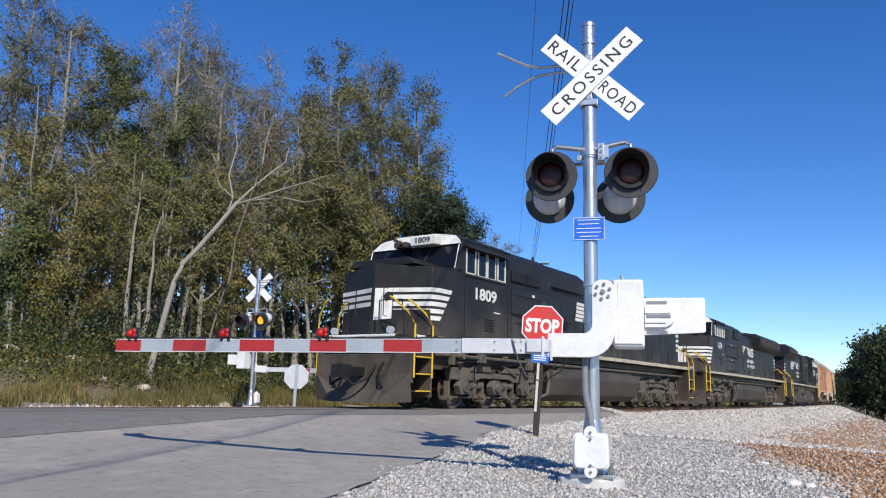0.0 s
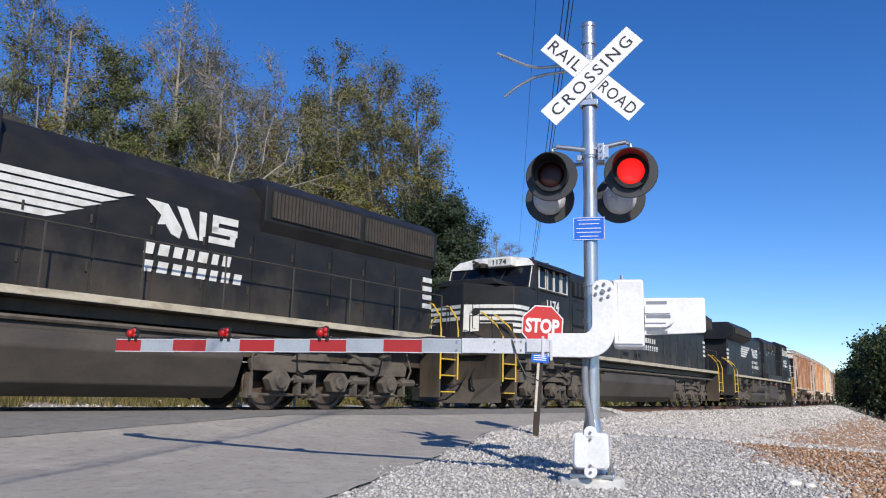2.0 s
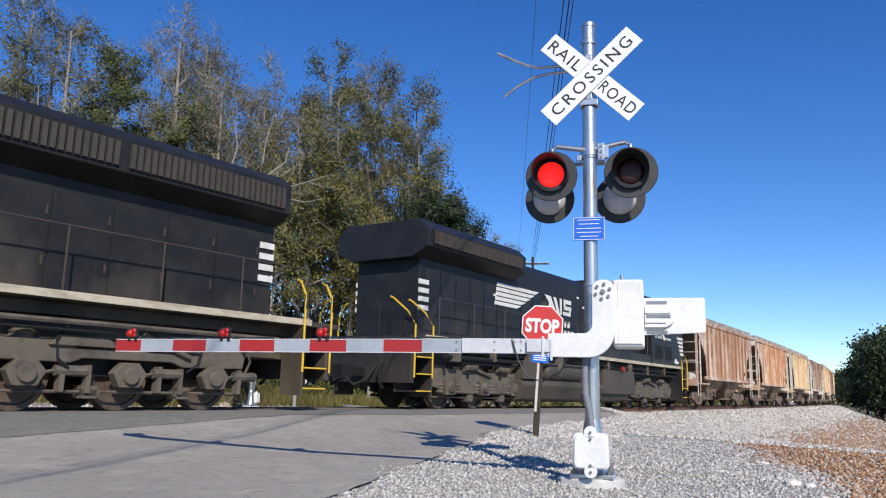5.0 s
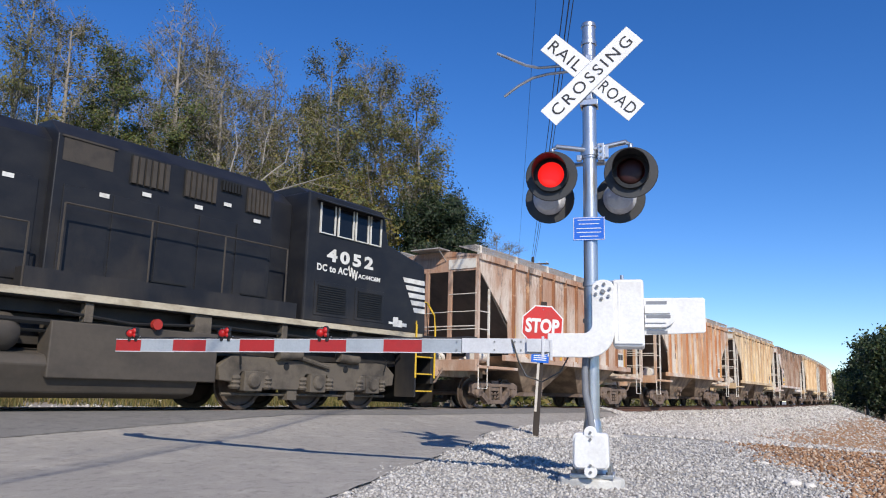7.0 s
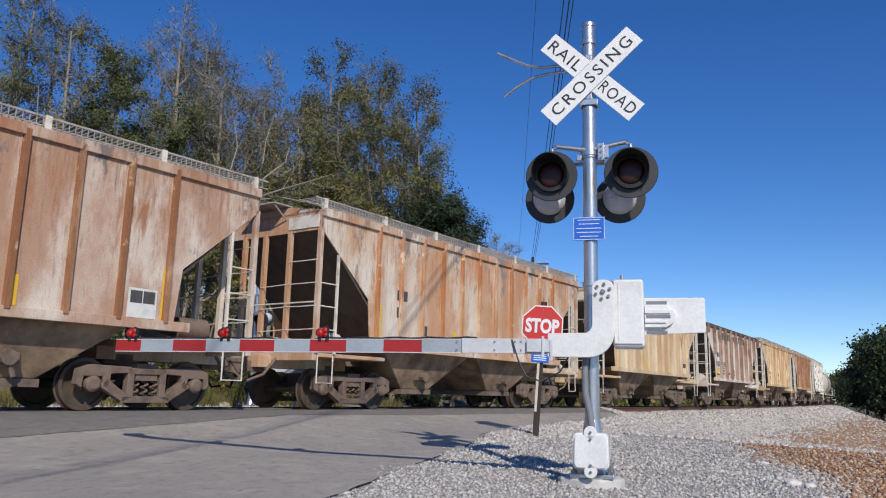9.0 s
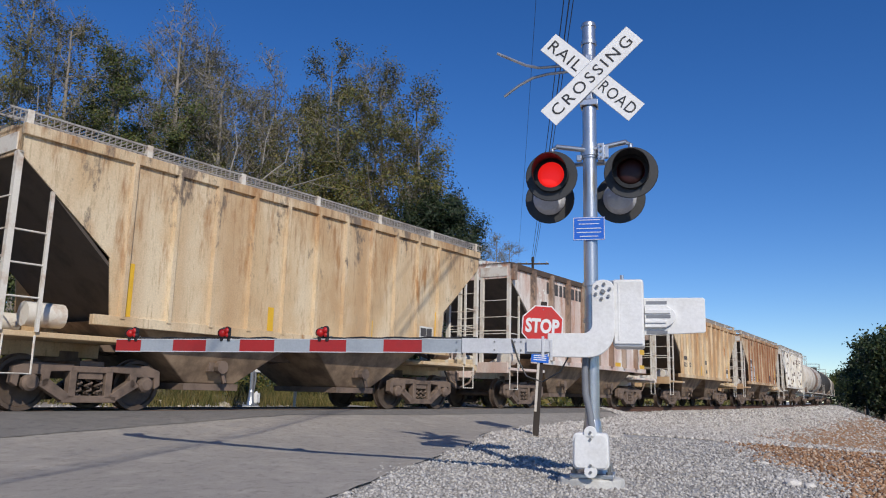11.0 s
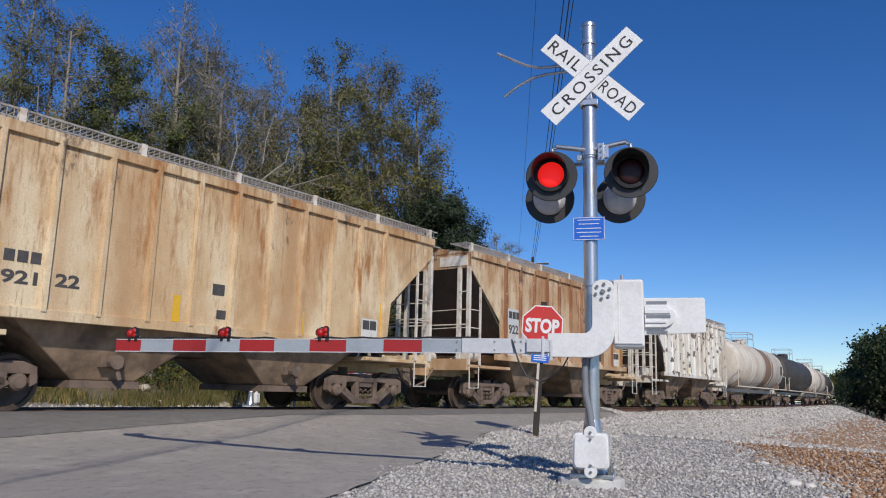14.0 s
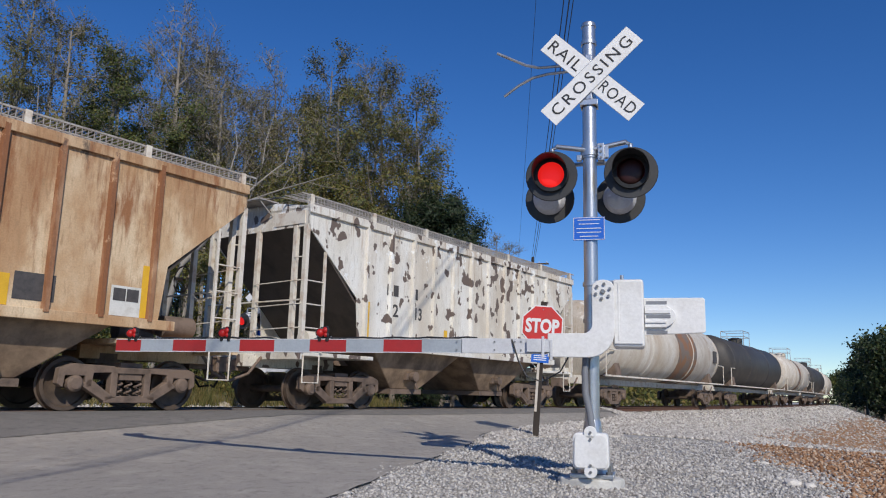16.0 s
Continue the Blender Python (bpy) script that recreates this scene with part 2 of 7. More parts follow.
def build_ground():
    rings, seg, ratio = 236, 240, 1.036
    v, f, col = [(0, 0, ground_z(0, 0))], [], []
    r = 0.7
    for i in range(rings):
        for j in range(seg):
            a = 2 * math.pi * j / seg
            x, y = r * math.cos(a), r * math.sin(a)
            v.append((x, y, ground_z(x, y)))
        r *= ratio
    f += [(0, 1 + j, 1 + (j + 1) % seg) for j in range(seg)]
    for i in range(rings - 1):
        for j in range(seg):
            a, b = 1 + i * seg + j, 1 + i * seg + (j + 1) % seg
            f.append((a, a + seg, b + seg, b))
    me = bpy.data.meshes.new("ground")
    me.from_pydata(v, [], f)
    me.polygons.foreach_set("use_smooth", [True] * len(f))
    at = me.color_attributes.new("cover", "FLOAT_COLOR", "POINT")
    for i, (x, y, z) in enumerate(v):
        s, q = track_sq(x, y)
        n = noise.noise((x * 0.25, y * 0.25, 7))
        soil = ramp(-q, 8.5, 11) if q < 0 else ramp(q, 26, 40)
        grass = ramp(-q + 2 * n, 10, 14) * 0.8 if q < 0 else ramp(q + 4 * n, 24, 36)
        n2 = noise.noise((x * 0.5, y * 0.5, 2))
        oran = orange_at(x, y, q, n2) if q > 0 else 0.0
        at.data[i].color = (soil, grass, oran * (1 - ramp(q, 24, 34)), 1)
    me.materials.append(M["ground"])
    tagged(new("ground", me), "grey gravel and orange soil ground with grassy verge", "ground", kind="structure")


build_ground()


def sheet(name, label, material, rows):
    """A road surface from rows of points, each row as long as the next."""
    n = len(rows[0])
    f = [(i * n + j, i * n + j + 1, (i + 1) * n + j + 1, (i + 1) * n + j) for i in range(len(rows) - 1) for j in range(n - 1)]
    me = bpy.data.meshes.new(name)
    me.from_pydata([p for row in rows for p in row], [], f)
    me.polygons.foreach_set("use_smooth", [True] * len(f))
    me.materials.append(material)
    return tagged(new(name, me), label, "road", kind="structure")


def strip_at(s, q0, q1, n, zf, lift):
    return [(*track(s, q0 + (q1 - q0) * j / n).xy, zf(q0 + (q1 - q0) * j / n) + lift) for j in range(n + 1)]


def edge_reach(q):
    """How far along the track the road runs before it meets the gravel, q metres from the centre line."""
    s = -20.0
    while s < 30.0:
        p = track(s, q)
        if p.x > road_edge_x(p.y):
            return s
        s += 0.05
    return s


def build_roads():
    rows = []
    for i in range(150):
        q = 0.95 + 15.0 * i / 149
        end = edge_reach(q) + 0.10 * noise.noise((q * 1.3, 0, 5)) + 0.05 * noise.noise((q * 6, 0, 1))
        rows.append([(*track(-30 + (end + 30) * j / 130, q).xy, road_z(q)) for j in range(131)])
    sheet("road", "worn grey asphalt road rising to the rails", M["asphalt"], rows)
    rows = []
    reach = edge_reach(2.2)
    for i in range(400):
        s = -30 + (reach + 0.25 + 30) * i / 399
        q1 = lerp_table(s, [(-30, 7.0), (3, 3.9), (4.2, 3.6), (9.5, 2.2), (13, 2.5), (20, 2.6)]) + 0.06 * noise.noise((s * 1.4, 0, 8)) + 0.025 * noise.noise((s * 6, 0, 3))
        rows.append(strip_at(s, 0.95, q1, 14, road_z, 0.006))
    sheet("road_apron", "darker newer asphalt strip beside the rails", M["asphalt_new"], rows)
    sheet("crossing_surface", "dark asphalt between the rails", M["asphalt_new"], [strip_at(-30 + (reach + 30.5) * i / 150, -0.62, 0.62, 6, lambda q: 0.0, -0.012) for i in range(151)])
    sheet("far_road", "asphalt road beyond the rails", M["asphalt_new"], [strip_at(-30 + 47 * i / 150, -3.2, -0.86, 8, lambda q: -0.02 * abs(q), -0.01) for i in range(151)])


build_roads()


def build_track():
    tr = thing("railway_track", "rusty steel rails on wooden ties in white ballast", "railway track", kind="structure")
    prof = [(-0.07, -0.17), (0.07, -0.17), (0.07, -0.155), (0.012, -0.13), (0.012, -0.04), (0.036, -0.03), (0.036, -0.006), (0.02, 0.0), (-0.02, 0.0), (-0.036, -0.006), (-0.036, -0.03), (-0.012, -0.04), (-0.012, -0.13), (-0.07, -0.155)]
    for side in (0.755, -0.755):
        sh = Shape()
        n = len(prof)
        ss = [-60 + 2.0 * i for i in range(151)]
        for s in ss:
            for a, z in prof:
                sh.v.append(tuple(track(s, side + a, z)))
        for i in range(len(ss) - 1):
            for j in range(n):
                sh.f.append((i * n + j, i * n + (j + 1) % n, (i + 1) * n + (j + 1) % n, (i + 1) * n + j))
        part("rail", sh, M["rail"], tr, smooth=False)
    tie = Shape().box(-0.11, 0.11, -1.3, 1.3, -0.34, -0.175).mesh("tie")
    tie.materials.append(M["tie"])
    for i in range(150):
        ob = part("tie", tie, None, tr)
        ob.matrix_world = track_pose(19 + i * 0.52)


build_track()


# ---- crossing signals and signs ----
LAMPS = []
M["hood"] = paint("hood_black", (0.015, 0.015, 0.016), (0.035, 0.035, 0.035), 0.5, 0, 5)
M["disc_grey"] = paint("disc_grey", (0.035, 0.036, 0.038), (0.025, 0.025, 0.027), 0.5, 0, 5)
M["housing"] = paint("lamp_housing", (0.62, 0.63, 0.65), (0.5, 0.51, 0.53), 0.45, 0.0, 5)
M["conduit"] = paint("conduit_grey", (0.22, 0.23, 0.25), (0.17, 0.18, 0.2), 0.45, 0.0, 5)
M["bolt"] = paint("bolt_steel", (0.35, 0.35, 0.35), (0.2, 0.18, 0.16), 0.4, 0.8, 8)
M["postwood"] = paint("dark_wood_post", (0.035, 0.026, 0.02), (0.06, 0.045, 0.035), 0.85, 0, 3, (1, 1, 0.15))
M["postwhite"] = paint("pale_strip", (0.62, 0.56, 0.48), (0.5, 0.45, 0.4), 0.6, 0, 4)
M["signback"] = paint("bare_aluminium", (0.62, 0.63, 0.64), (0.52, 0.52, 0.53), 0.4, 0.4, 4)


def octagon(r):
    return [(r * math.cos(radians(22.5 + 45 * i)), r * math.sin(radians(22.5 + 45 * i))) for i in range(8)]


def lamp(parent, x, y, z, front, lit, pale=False):
    """One flashing lamp: backing disc, housing, hood and a lens. front: -1 faces -y, 1 faces +y."""
    turn = pose(x, y, z, 90 if front < 0 else -90)
    disc = part("backing_disc", Shape().lathe([(0.0, -0.006), (0.255, -0.006), (0.262, 0.0), (0.255, 0.006), (0.0, 0.006)], 32, turn, False), M["disc_grey"], parent, smooth=True)
    back = turn @ pose(0, 0, 0)
    part("housing", Shape().lathe([(0.17, -0.008), (0.17, -0.06), (0.14, -0.12), (0.07, -0.15), (0.0, -0.155)], 24, back, False), M["housing"], disc, "pale grey lamp housing", smooth=True)
    hood = Shape()
    n = 22
    for i in range(n + 1):
        a = radians(-35 + 250 * i / n)
        c, s2 = math.cos(a), math.sin(a)
        up = 0.5 + 0.5 * s2
        deep = 0.06 + 0.24 * up
        for r in (0.178, 0.172):
            for d in (0.0, deep):
                hood.v.append(tuple(Matrix.Translation((x, y, z)) @ Vector((r * c, front * (0.007 + d), r * s2 - 0.06 * d))))
    for i in range(n):
        b = 4 * i
        hood.f += [(b, b + 1, b + 5, b + 4), (b + 2, b + 6, b + 7, b + 3), (b + 1, b + 3, b + 7, b + 5)]
    part("hood", hood, M["hood"], disc, "black visor", smooth=True)
    part("bezel", Shape().lathe([(0.175, 0.0065), (0.171, 0.052), (0.1345, 0.056), (0.1345, 0.046), (0.160, 0.040), (0.165, 0.0068), (0.0, 0.0068)], 32, turn, False), M["hood"], disc, "black ring round the lens")
    me = bpy.data.meshes.new("lens")
    k = 28
    pts, fcs = [(0, -0.03, 0)], []
    for r, d in ((0.055, -0.028), (0.098, -0.02), (0.132, -0.006)):
        pts += [(r * math.cos(2 * math.pi * j / k), d, r * math.sin(2 * math.pi * j / k)) for j in range(k)]
    fcs += [(0, 1 + (j + 1) % k, 1 + j) for j in range(k)]
    for i in range(2):
        fcs += [(1 + i * k + j, 1 + i * k + (j + 1) % k, 1 + (i + 1) * k + (j + 1) % k, 1 + (i + 1) * k + j) for j in range(k)]
    nf = len(fcs)
    b = len(pts)
    pts += [(px, -py, pz) for px, py, pz in pts]
    fcs += [tuple(b + i for i in f[::-1]) for f in fcs]
    fcs += [(1 + 2 * k + j, 1 + 2 * k + (j + 1) % k, b + 1 + 2 * k + (j + 1) % k, b + 1 + 2 * k + j) for j in range(k)]
    me.from_pydata(pts, [], fcs)
    me.materials.append(lit)
    me.materials.append(M["dark_red"])
    me.polygons.foreach_set("material_index", [0 if i < nf else 1 for i in range(len(fcs))])
    me.polygons.foreach_set("use_smooth", [True] * len(fcs))
    lens = part("lens", me, None, disc, "round red signal lens")
    lens.location = (x, y + front * 0.045, z)
    if front > 0:
        lens.rotation_euler = (0, 0, math.pi)
    return lens


BUCK1, BUCK2 = pose(0.03, 0, 4.0, 0, 43.5), pose(0.03, 0, 4.0, 0, -44)


def crossing_signal(name, label, m, near):
    e = thing(name, label, "crossing signal", m, "crossing signals")
    mast = part("mast", Shape().lathe([(0.07, 0.02), (0.07, 4.58), (0.078, 4.58), (0.078, 4.60), (0.07, 4.625), (0.0, 4.63)], 20, None, False), M["galv"], e, "galvanised steel tube mast", smooth=True)
    for z in (4.40, 3.72, 3.28, 3.17, 1.86, 1.5):
        part("band", Shape().lathe([(0.071, z - 0.02), (0.082, z - 0.02), (0.082, z + 0.02), (0.071, z + 0.02)], 18, None, False), M["galv"], mast, smooth=True)
    # foundation and junction box
    base = part("base_casting", Shape().prism([(-0.2, -0.2), (0.2, -0.2), (0.2, 0.2), (-0.2, 0.2)], "z", 0.03, 0.07).lathe([(0.15, 0.07), (0.12, 0.2), (0.1, 0.32), (0.085, 0.5), (0.072, 0.56)], 16, None, False), M["galv"], e, bevel=0.008)
    pad = Shape()
    ring = []
    rnd = random.Random(4)
    for i in range(14):
        a = 2 * math.pi * i / 14
        r = 0.31 + rnd.uniform(-0.03, 0.03)
        ring.append((r * math.cos(a), r * 0.8 * math.sin(a)))
    pad.prism(ring, "z", -0.25, 0.03)
    part("foundation", pad, M["concrete"], e, "pale concrete footing", bevel=0.02)
    for bx in (-0.16, 0.16):
        for by in (-0.16, 0.16):
            part("anchor_bolt", Shape().tube([(bx, by, 0.07), (bx, by, 0.15)], 0.016, 6).tube([(bx, by, 0.07), (bx, by, 0.095)], 0.03, 6), M["bolt"], base)
    prof = []
    for cx, cz, a0 in ((0.115, 0.40, 0), (-0.115, 0.40, 90), (-0.12, 0.165, 180), (0.12, 0.165, 270)):
        prof += [(cx + 0.045 * math.cos(radians(a0 + 30 * k)), cz + 0.045 * math.sin(radians(a0 + 30 * k))) for k in range(4)]
    box = part("junction_box", Shape().prism(prof, "y", -0.30, -0.10), M["white"], e, "white painted cast junction box", bevel=0.012)
    prof2 = [(a * 0.9, 0.275 + (b - 0.275) * 0.9) for a, b in prof]
    part("cover", Shape().prism(prof2, "y", -0.318, -0.30).lathe([(0.06, 0.0), (0.06, 0.018)], 14, pose(0, -0.30, 0.105, 90)).lathe([(0.06, 0.0), (0.06, 0.018)], 14, pose(0, -0.30, 0.45, 90)), M["white"], box, bevel=0.006)
    for z in (0.45, 0.39, 0.16, 0.10):
        part("bolt", Shape().lathe([(0.014, 0.0), (0.014, 0.014)], 6, pose(0, -0.319, z, 90)), M["bolt"], box)
    # conduit that swings down the mast
    part("conduit", Shape().tube([(-0.05, -0.09, 1.16), (-0.06, -0.11, 1.0), (-0.055, -0.115, 0.8), (-0.015, -0.12, 0.62), (0.0, -0.115, 0.5), (0.0, -0.1, 0.42)], 0.032, 10), M["conduit"], e, "flexible grey conduit", smooth=True)
    # crossbuck
    buck = part("crossbuck_blade", Shape().box(-0.61, 0.61, -0.092, -0.086, -0.114, 0.114, BUCK1), M["signwhite"], e, "white reflective crossbuck blade with black letters")
    buck2 = part("crossbuck_blade", Shape().box(-0.61, 0.61, -0.102, -0.096, -0.114, 0.114, BUCK2), M["signwhite"], e, "white reflective crossbuck blade with black letters")
    rim = lambda y, a: Shape().box(-0.61, 0.61, y, y + 0.004, -0.118, -0.114, a).box(-0.61, 0.61, y, y + 0.004, 0.114, 0.118, a)
    part("blade_edge", rim(-0.0915, BUCK1), M["bolt"], buck)
    part("blade_edge", rim(-0.1015, BUCK2), M["bolt"], buck2)
    part("letters", moved(letters("CROSSING", 0.122, 1.07, 0.0, spacing=1.28), BUCK2 @ pose(0, -0.1035, 0)), M["black"], buck2, "black letters reading CROSSING")
    part("letters", moved(letters("RAIL", 0.122, 0.41, 0.0, spacing=1.15), BUCK1 @ pose(-0.36, -0.0935, 0)), M["black"], buck, "black letters reading RAIL")
    part("letters", moved(letters("ROAD", 0.122, 0.44, 0.0, spacing=1.15), BUCK1 @ pose(0.36, -0.0935, 0)), M["black"], buck, "black letters reading ROAD")
    part("mount", Shape().box(-0.09, 0.09, -0.085, 0.085, 3.70, 3.76).box(-0.03, 0.03, -0.086, -0.05, 3.76, 4.25), M["galv"], buck, bevel=0.005)
    for pts in ([(-1.0, 0.16, 4.46), (-0.84, 0.15, 4.37), (-0.68, 0.13, 4.28), (-0.54, 0.11, 4.23), (-0.38, 0.09, 4.22), (-0.05, 0.07, 4.21)], [(-0.92, 0.16, 3.95), (-0.76, 0.15, 4.06), (-0.60, 0.13, 4.13), (-0.44, 0.11, 4.15), (-0.05, 0.07, 4.15)]):
        part("bent_rod", Shape().tube(pts, 0.016, 8), M["galv"], mast, "bent aluminium tube beside the crossbuck", smooth=True)
    # lamp arm
    arm = part("lamp_arm", Shape().tube([(-0.375, -0.05, 3.10), (-0.375, -0.05, 3.25), (-0.33, -0.05, 3.28), (0.0, -0.06, 3.22), (0.36, -0.05, 3.29), (0.405, -0.05, 3.26), (0.405, -0.05, 3.10)], 0.026, 10).lathe([(0.071, 3.17), (0.092, 3.17), (0.092, 3.26), (0.071, 3.26)], 18, None, False), M["galv"], e, smooth=True)
    part("clamp", Shape().box(0.085, 0.15, -0.10, -0.02, 3.10, 3.28).box(0.15, 0.19, -0.08, -0.03, 3.13, 3.25), M["galv"], arm, bevel=0.006)
    part("clamp_lug", Shape().box(-0.13, -0.08, -0.06, 0.0, 3.12, 3.18), M["galv"], arm, bevel=0.006)
    for bz in (3.13, 3.19, 3.25):
        part("bolt", Shape().lathe([(0.012, 0.0), (0.012, 0.016)], 6, pose(0.118, -0.101, bz, 90)), M["bolt"], arm)
    part("rear_lamp_arm", Shape().tube([(-0.45, 0.30, 2.95), (-0.42, 0.18, 3.09), (-0.2, 0.08, 3.12), (0.15, 0.08, 3.12), (0.27, 0.18, 3.09), (0.28, 0.30, 2.95)], 0.022, 8), M["galv"], e, smooth=True)
    a = lamp(e, -0.375, -0.12, 2.952, -1, M["lit_red"])
    b = lamp(e, 0.405, -0.12, 2.952, -1, M["lit_red"])
    c = lamp(e, -0.45, 0.36, 2.83, 1, M["lit_red"] if near else M["lit_amber"])
    d = lamp(e, 0.28, 0.36, 2.81, 1, M["lit_red"])
    LAMPS.append((a, b, c, d, near))
    # notice plate
    plate = part("notice_plate", Shape().box(-0.165, 0.145, -0.083, -0.078, 2.29, 2.525), M["signblue"], e, "blue notice plate with unreadable white lines", bevel=0.004)
    bars = Shape()
    for i, (w, z) in enumerate(((0.11, 2.495), (0.10, 2.455), (0.12, 2.41), (0.12, 2.37), (0.09, 2.33))):
        bars.box(-0.01 - w, -0.01 + w, -0.0855, -0.0835, z - 0.0035, z + 0.0035)
    bars.box(-0.16, 0.14, -0.0855, -0.0835, 2.516, 2.521).box(-0.16, 0.14, -0.0855, -0.0835, 2.295, 2.30).box(-0.161, -0.156, -0.0855, -0.0835, 2.295, 2.52).box(0.136, 0.141, -0.0855, -0.0835, 2.295, 2.52)
    part("lettering_bar", bars, M["signwhite"], plate)
    # gate machine
    mach = part("machine_case", Shape().box(0.21, 0.50, -0.17, 0.24, 1.24, 1.885), M["white"], e, "white painted gate machine case", bevel=0.025)
    part("case_lid", Shape().box(0.225, 0.485, -0.186, -0.17, 1.27, 1.86).box(0.26, 0.275, -0.192, -0.186, 1.3, 1.85), M["white"], mach, bevel=0.006)
    part("case_latch", Shape().tube([(0.30, -0.12, 1.885), (0.30, -0.12, 1.93)], 0.018, 8).box(0.10, 0.26, -0.14, -0.05, 1.80, 1.88), M["galv"], mach)
    # gate arm support, an elbow
    elbow = []
    for k in range(9):
        t = radians(90 * k / 8)
        elbow.append((-0.02 + 0.25 * math.sin(t), 1.385 - 0.25 * math.cos(t)))
    prof = [(-0.40, 1.135), (-0.02, 1.135)] + elbow[1:] + [(0.23, 1.80)]
    for k in range(1, 8):
        t = radians(180 * k / 8)
        prof.append((0.125 + 0.105 * math.cos(t), 1.80 + 0.075 * math.sin(t)))
    prof += [(0.02, 1.80), (0.02, 1.45)]
    for k in range(1, 6):
        t = radians(90 * k / 6)
        prof.append((0.02 - 0.09 * (1 - math.cos(t)) , 1.45 - 0.09 * math.sin(t)))
    prof += [(-0.40, 1.36)]
    gate = part("gate_support", Shape().prism(prof, "y", -0.235, -0.195), M["white"], e, "white painted curved gate arm support", bevel=0.008)
    for k in range(6):
        t = radians(60 * k + 20)
        part("bolt", Shape().lathe([(0.016, 0.0), (0.016, 0.018)], 6, pose(0.125 + 0.07 * math.cos(t), -0.236, 1.76 + 0.07 * math.sin(t), 90)), M["bolt"], gate)
    part("bolt", Shape().lathe([(0.026, 0.0), (0.02, 0.024)], 6, pose(0.125, -0.236, 1.76, 90)), M["bolt"], gate)
    # counterweights
    cw = part("counterweight_arm", Shape().prism([(0.5, 1.36), (1.04, 1.385), (1.055, 1.40), (1.055, 1.70), (1.04, 1.715), (0.5, 1.715)], "y", -0.075, -0.045), M["white"], e, "white painted counterweight plate", bevel=0.006)
    prof = [(0.505, 1.43), (0.70, 1.43)] + [(0.70 + 0.09 * math.sin(radians(22.5 * k)), 1.535 - 0.09 * math.cos(radians(22.5 * k))) for k in range(1, 8)] + [(0.70, 1.64), (0.505, 1.64)]
    part("counterweight", Shape().prism(prof, "y", -0.115, -0.075).box(0.505, 0.70, -0.13, -0.115, 1.47, 1.50).box(0.505, 0.74, -0.13, -0.115, 1.56, 1.60), M["white"], cw, bevel=0.006)
    for x1, y0, z0 in ((0.71, -0.082, 1.655), (0.71, -0.082, 1.375), (0.74, -0.122, 1.52)):
        part("slot_strip", Shape().box(0.52, x1, y0, y0 + 0.0065, z0, z0 + 0.028), M["conduit"], cw)
    # gate arm
    gx = -5.23
    zc = lambda x: 1.24 - 0.008 * (-x - 0.6)
    arm2 = part("gate_arm", Shape().box(-1.25, -0.40, -0.205, -0.165, 1.165, 1.31), M["housing"], e, "striped red and white gate arm, lowered", bevel=0.004)
    xs = [gx, gx + 0.32] + [gx + 0.32 + 0.406 * k for k in range(1, 10)]
    xs[-1] = gx + 0.32 + 0.406 * 9
    for k in range(10):
        x0, x1 = xs[k], xs[k + 1]
        z = zc((x0 + x1) / 2)
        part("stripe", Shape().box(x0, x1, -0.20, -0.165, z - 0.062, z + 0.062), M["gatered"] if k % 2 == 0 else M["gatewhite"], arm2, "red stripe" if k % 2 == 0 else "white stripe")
    rim = Shape()
    for x0, x1 in zip(xs[:-1], xs[1:]):
        z = zc((x0 + x1) / 2)
        rim.box(x0, x1, -0.203, -0.162, z + 0.062, z + 0.07).box(x0, x1, -0.203, -0.162, z - 0.07, z - 0.062)
    part("arm_rim", rim, M["housing"], arm2)
    part("splice_bracket", Shape().box(-0.60, -0.36, -0.245, -0.235, 1.18, 1.30).box(-0.455, -0.43, -0.255, -0.245, 1.13, 1.33).box(-0.375, -0.35, -0.255, -0.245, 1.10, 1.30), M["housing"], arm2, bevel=0.004)
    for bx in (-1.3, -0.92, -0.72, -0.66):
        for dz in (-0.04, 0.04):
            part("bolt", Shape().lathe([(0.009, 0.0), (0.009, 0.01)], 6, pose(bx, -0.206, zc(bx) + dz, 90)), M["bolt"], arm2)
    cable = [(-5.0 + 0.1 * k, -0.18, zc(-5.0 + 0.1 * k) + 0.08 + 0.006 * math.sin(k * 1.7) - (0.05 * math.sin((k - 17) / 5 * math.pi) if 17 <= k <= 22 else 0)) for k in range(40)]
    part("cable", Shape().tube(cable, 0.011, 6), M["hood"], arm2)
    part("loose_cable", Shape().tube([(-0.75, -0.21, 1.3), (-0.68, -0.24, 1.1), (-0.60, -0.25, 0.95), (-0.45, -0.24, 0.90), (-0.28, -0.22, 1.0), (-0.2, -0.2, 1.15)], 0.008, 6), M["hood"], arm2)
    for lx in (-5.02, -3.87, -2.73):
        z = zc(lx) + 0.07
        lampb = part("gate_lamp", Shape().box(lx - 0.04, lx + 0.04, -0.205, -0.15, z + 0.01, z + 0.125).box(lx - 0.06, lx - 0.025, -0.215, -0.16, z - 0.025, z + 0.015).box(lx + 0.025, lx + 0.06, -0.215, -0.16, z - 0.025, z + 0.015), M["hood"], arm2, "small dark gate lamp with red lenses", bevel=0.008)
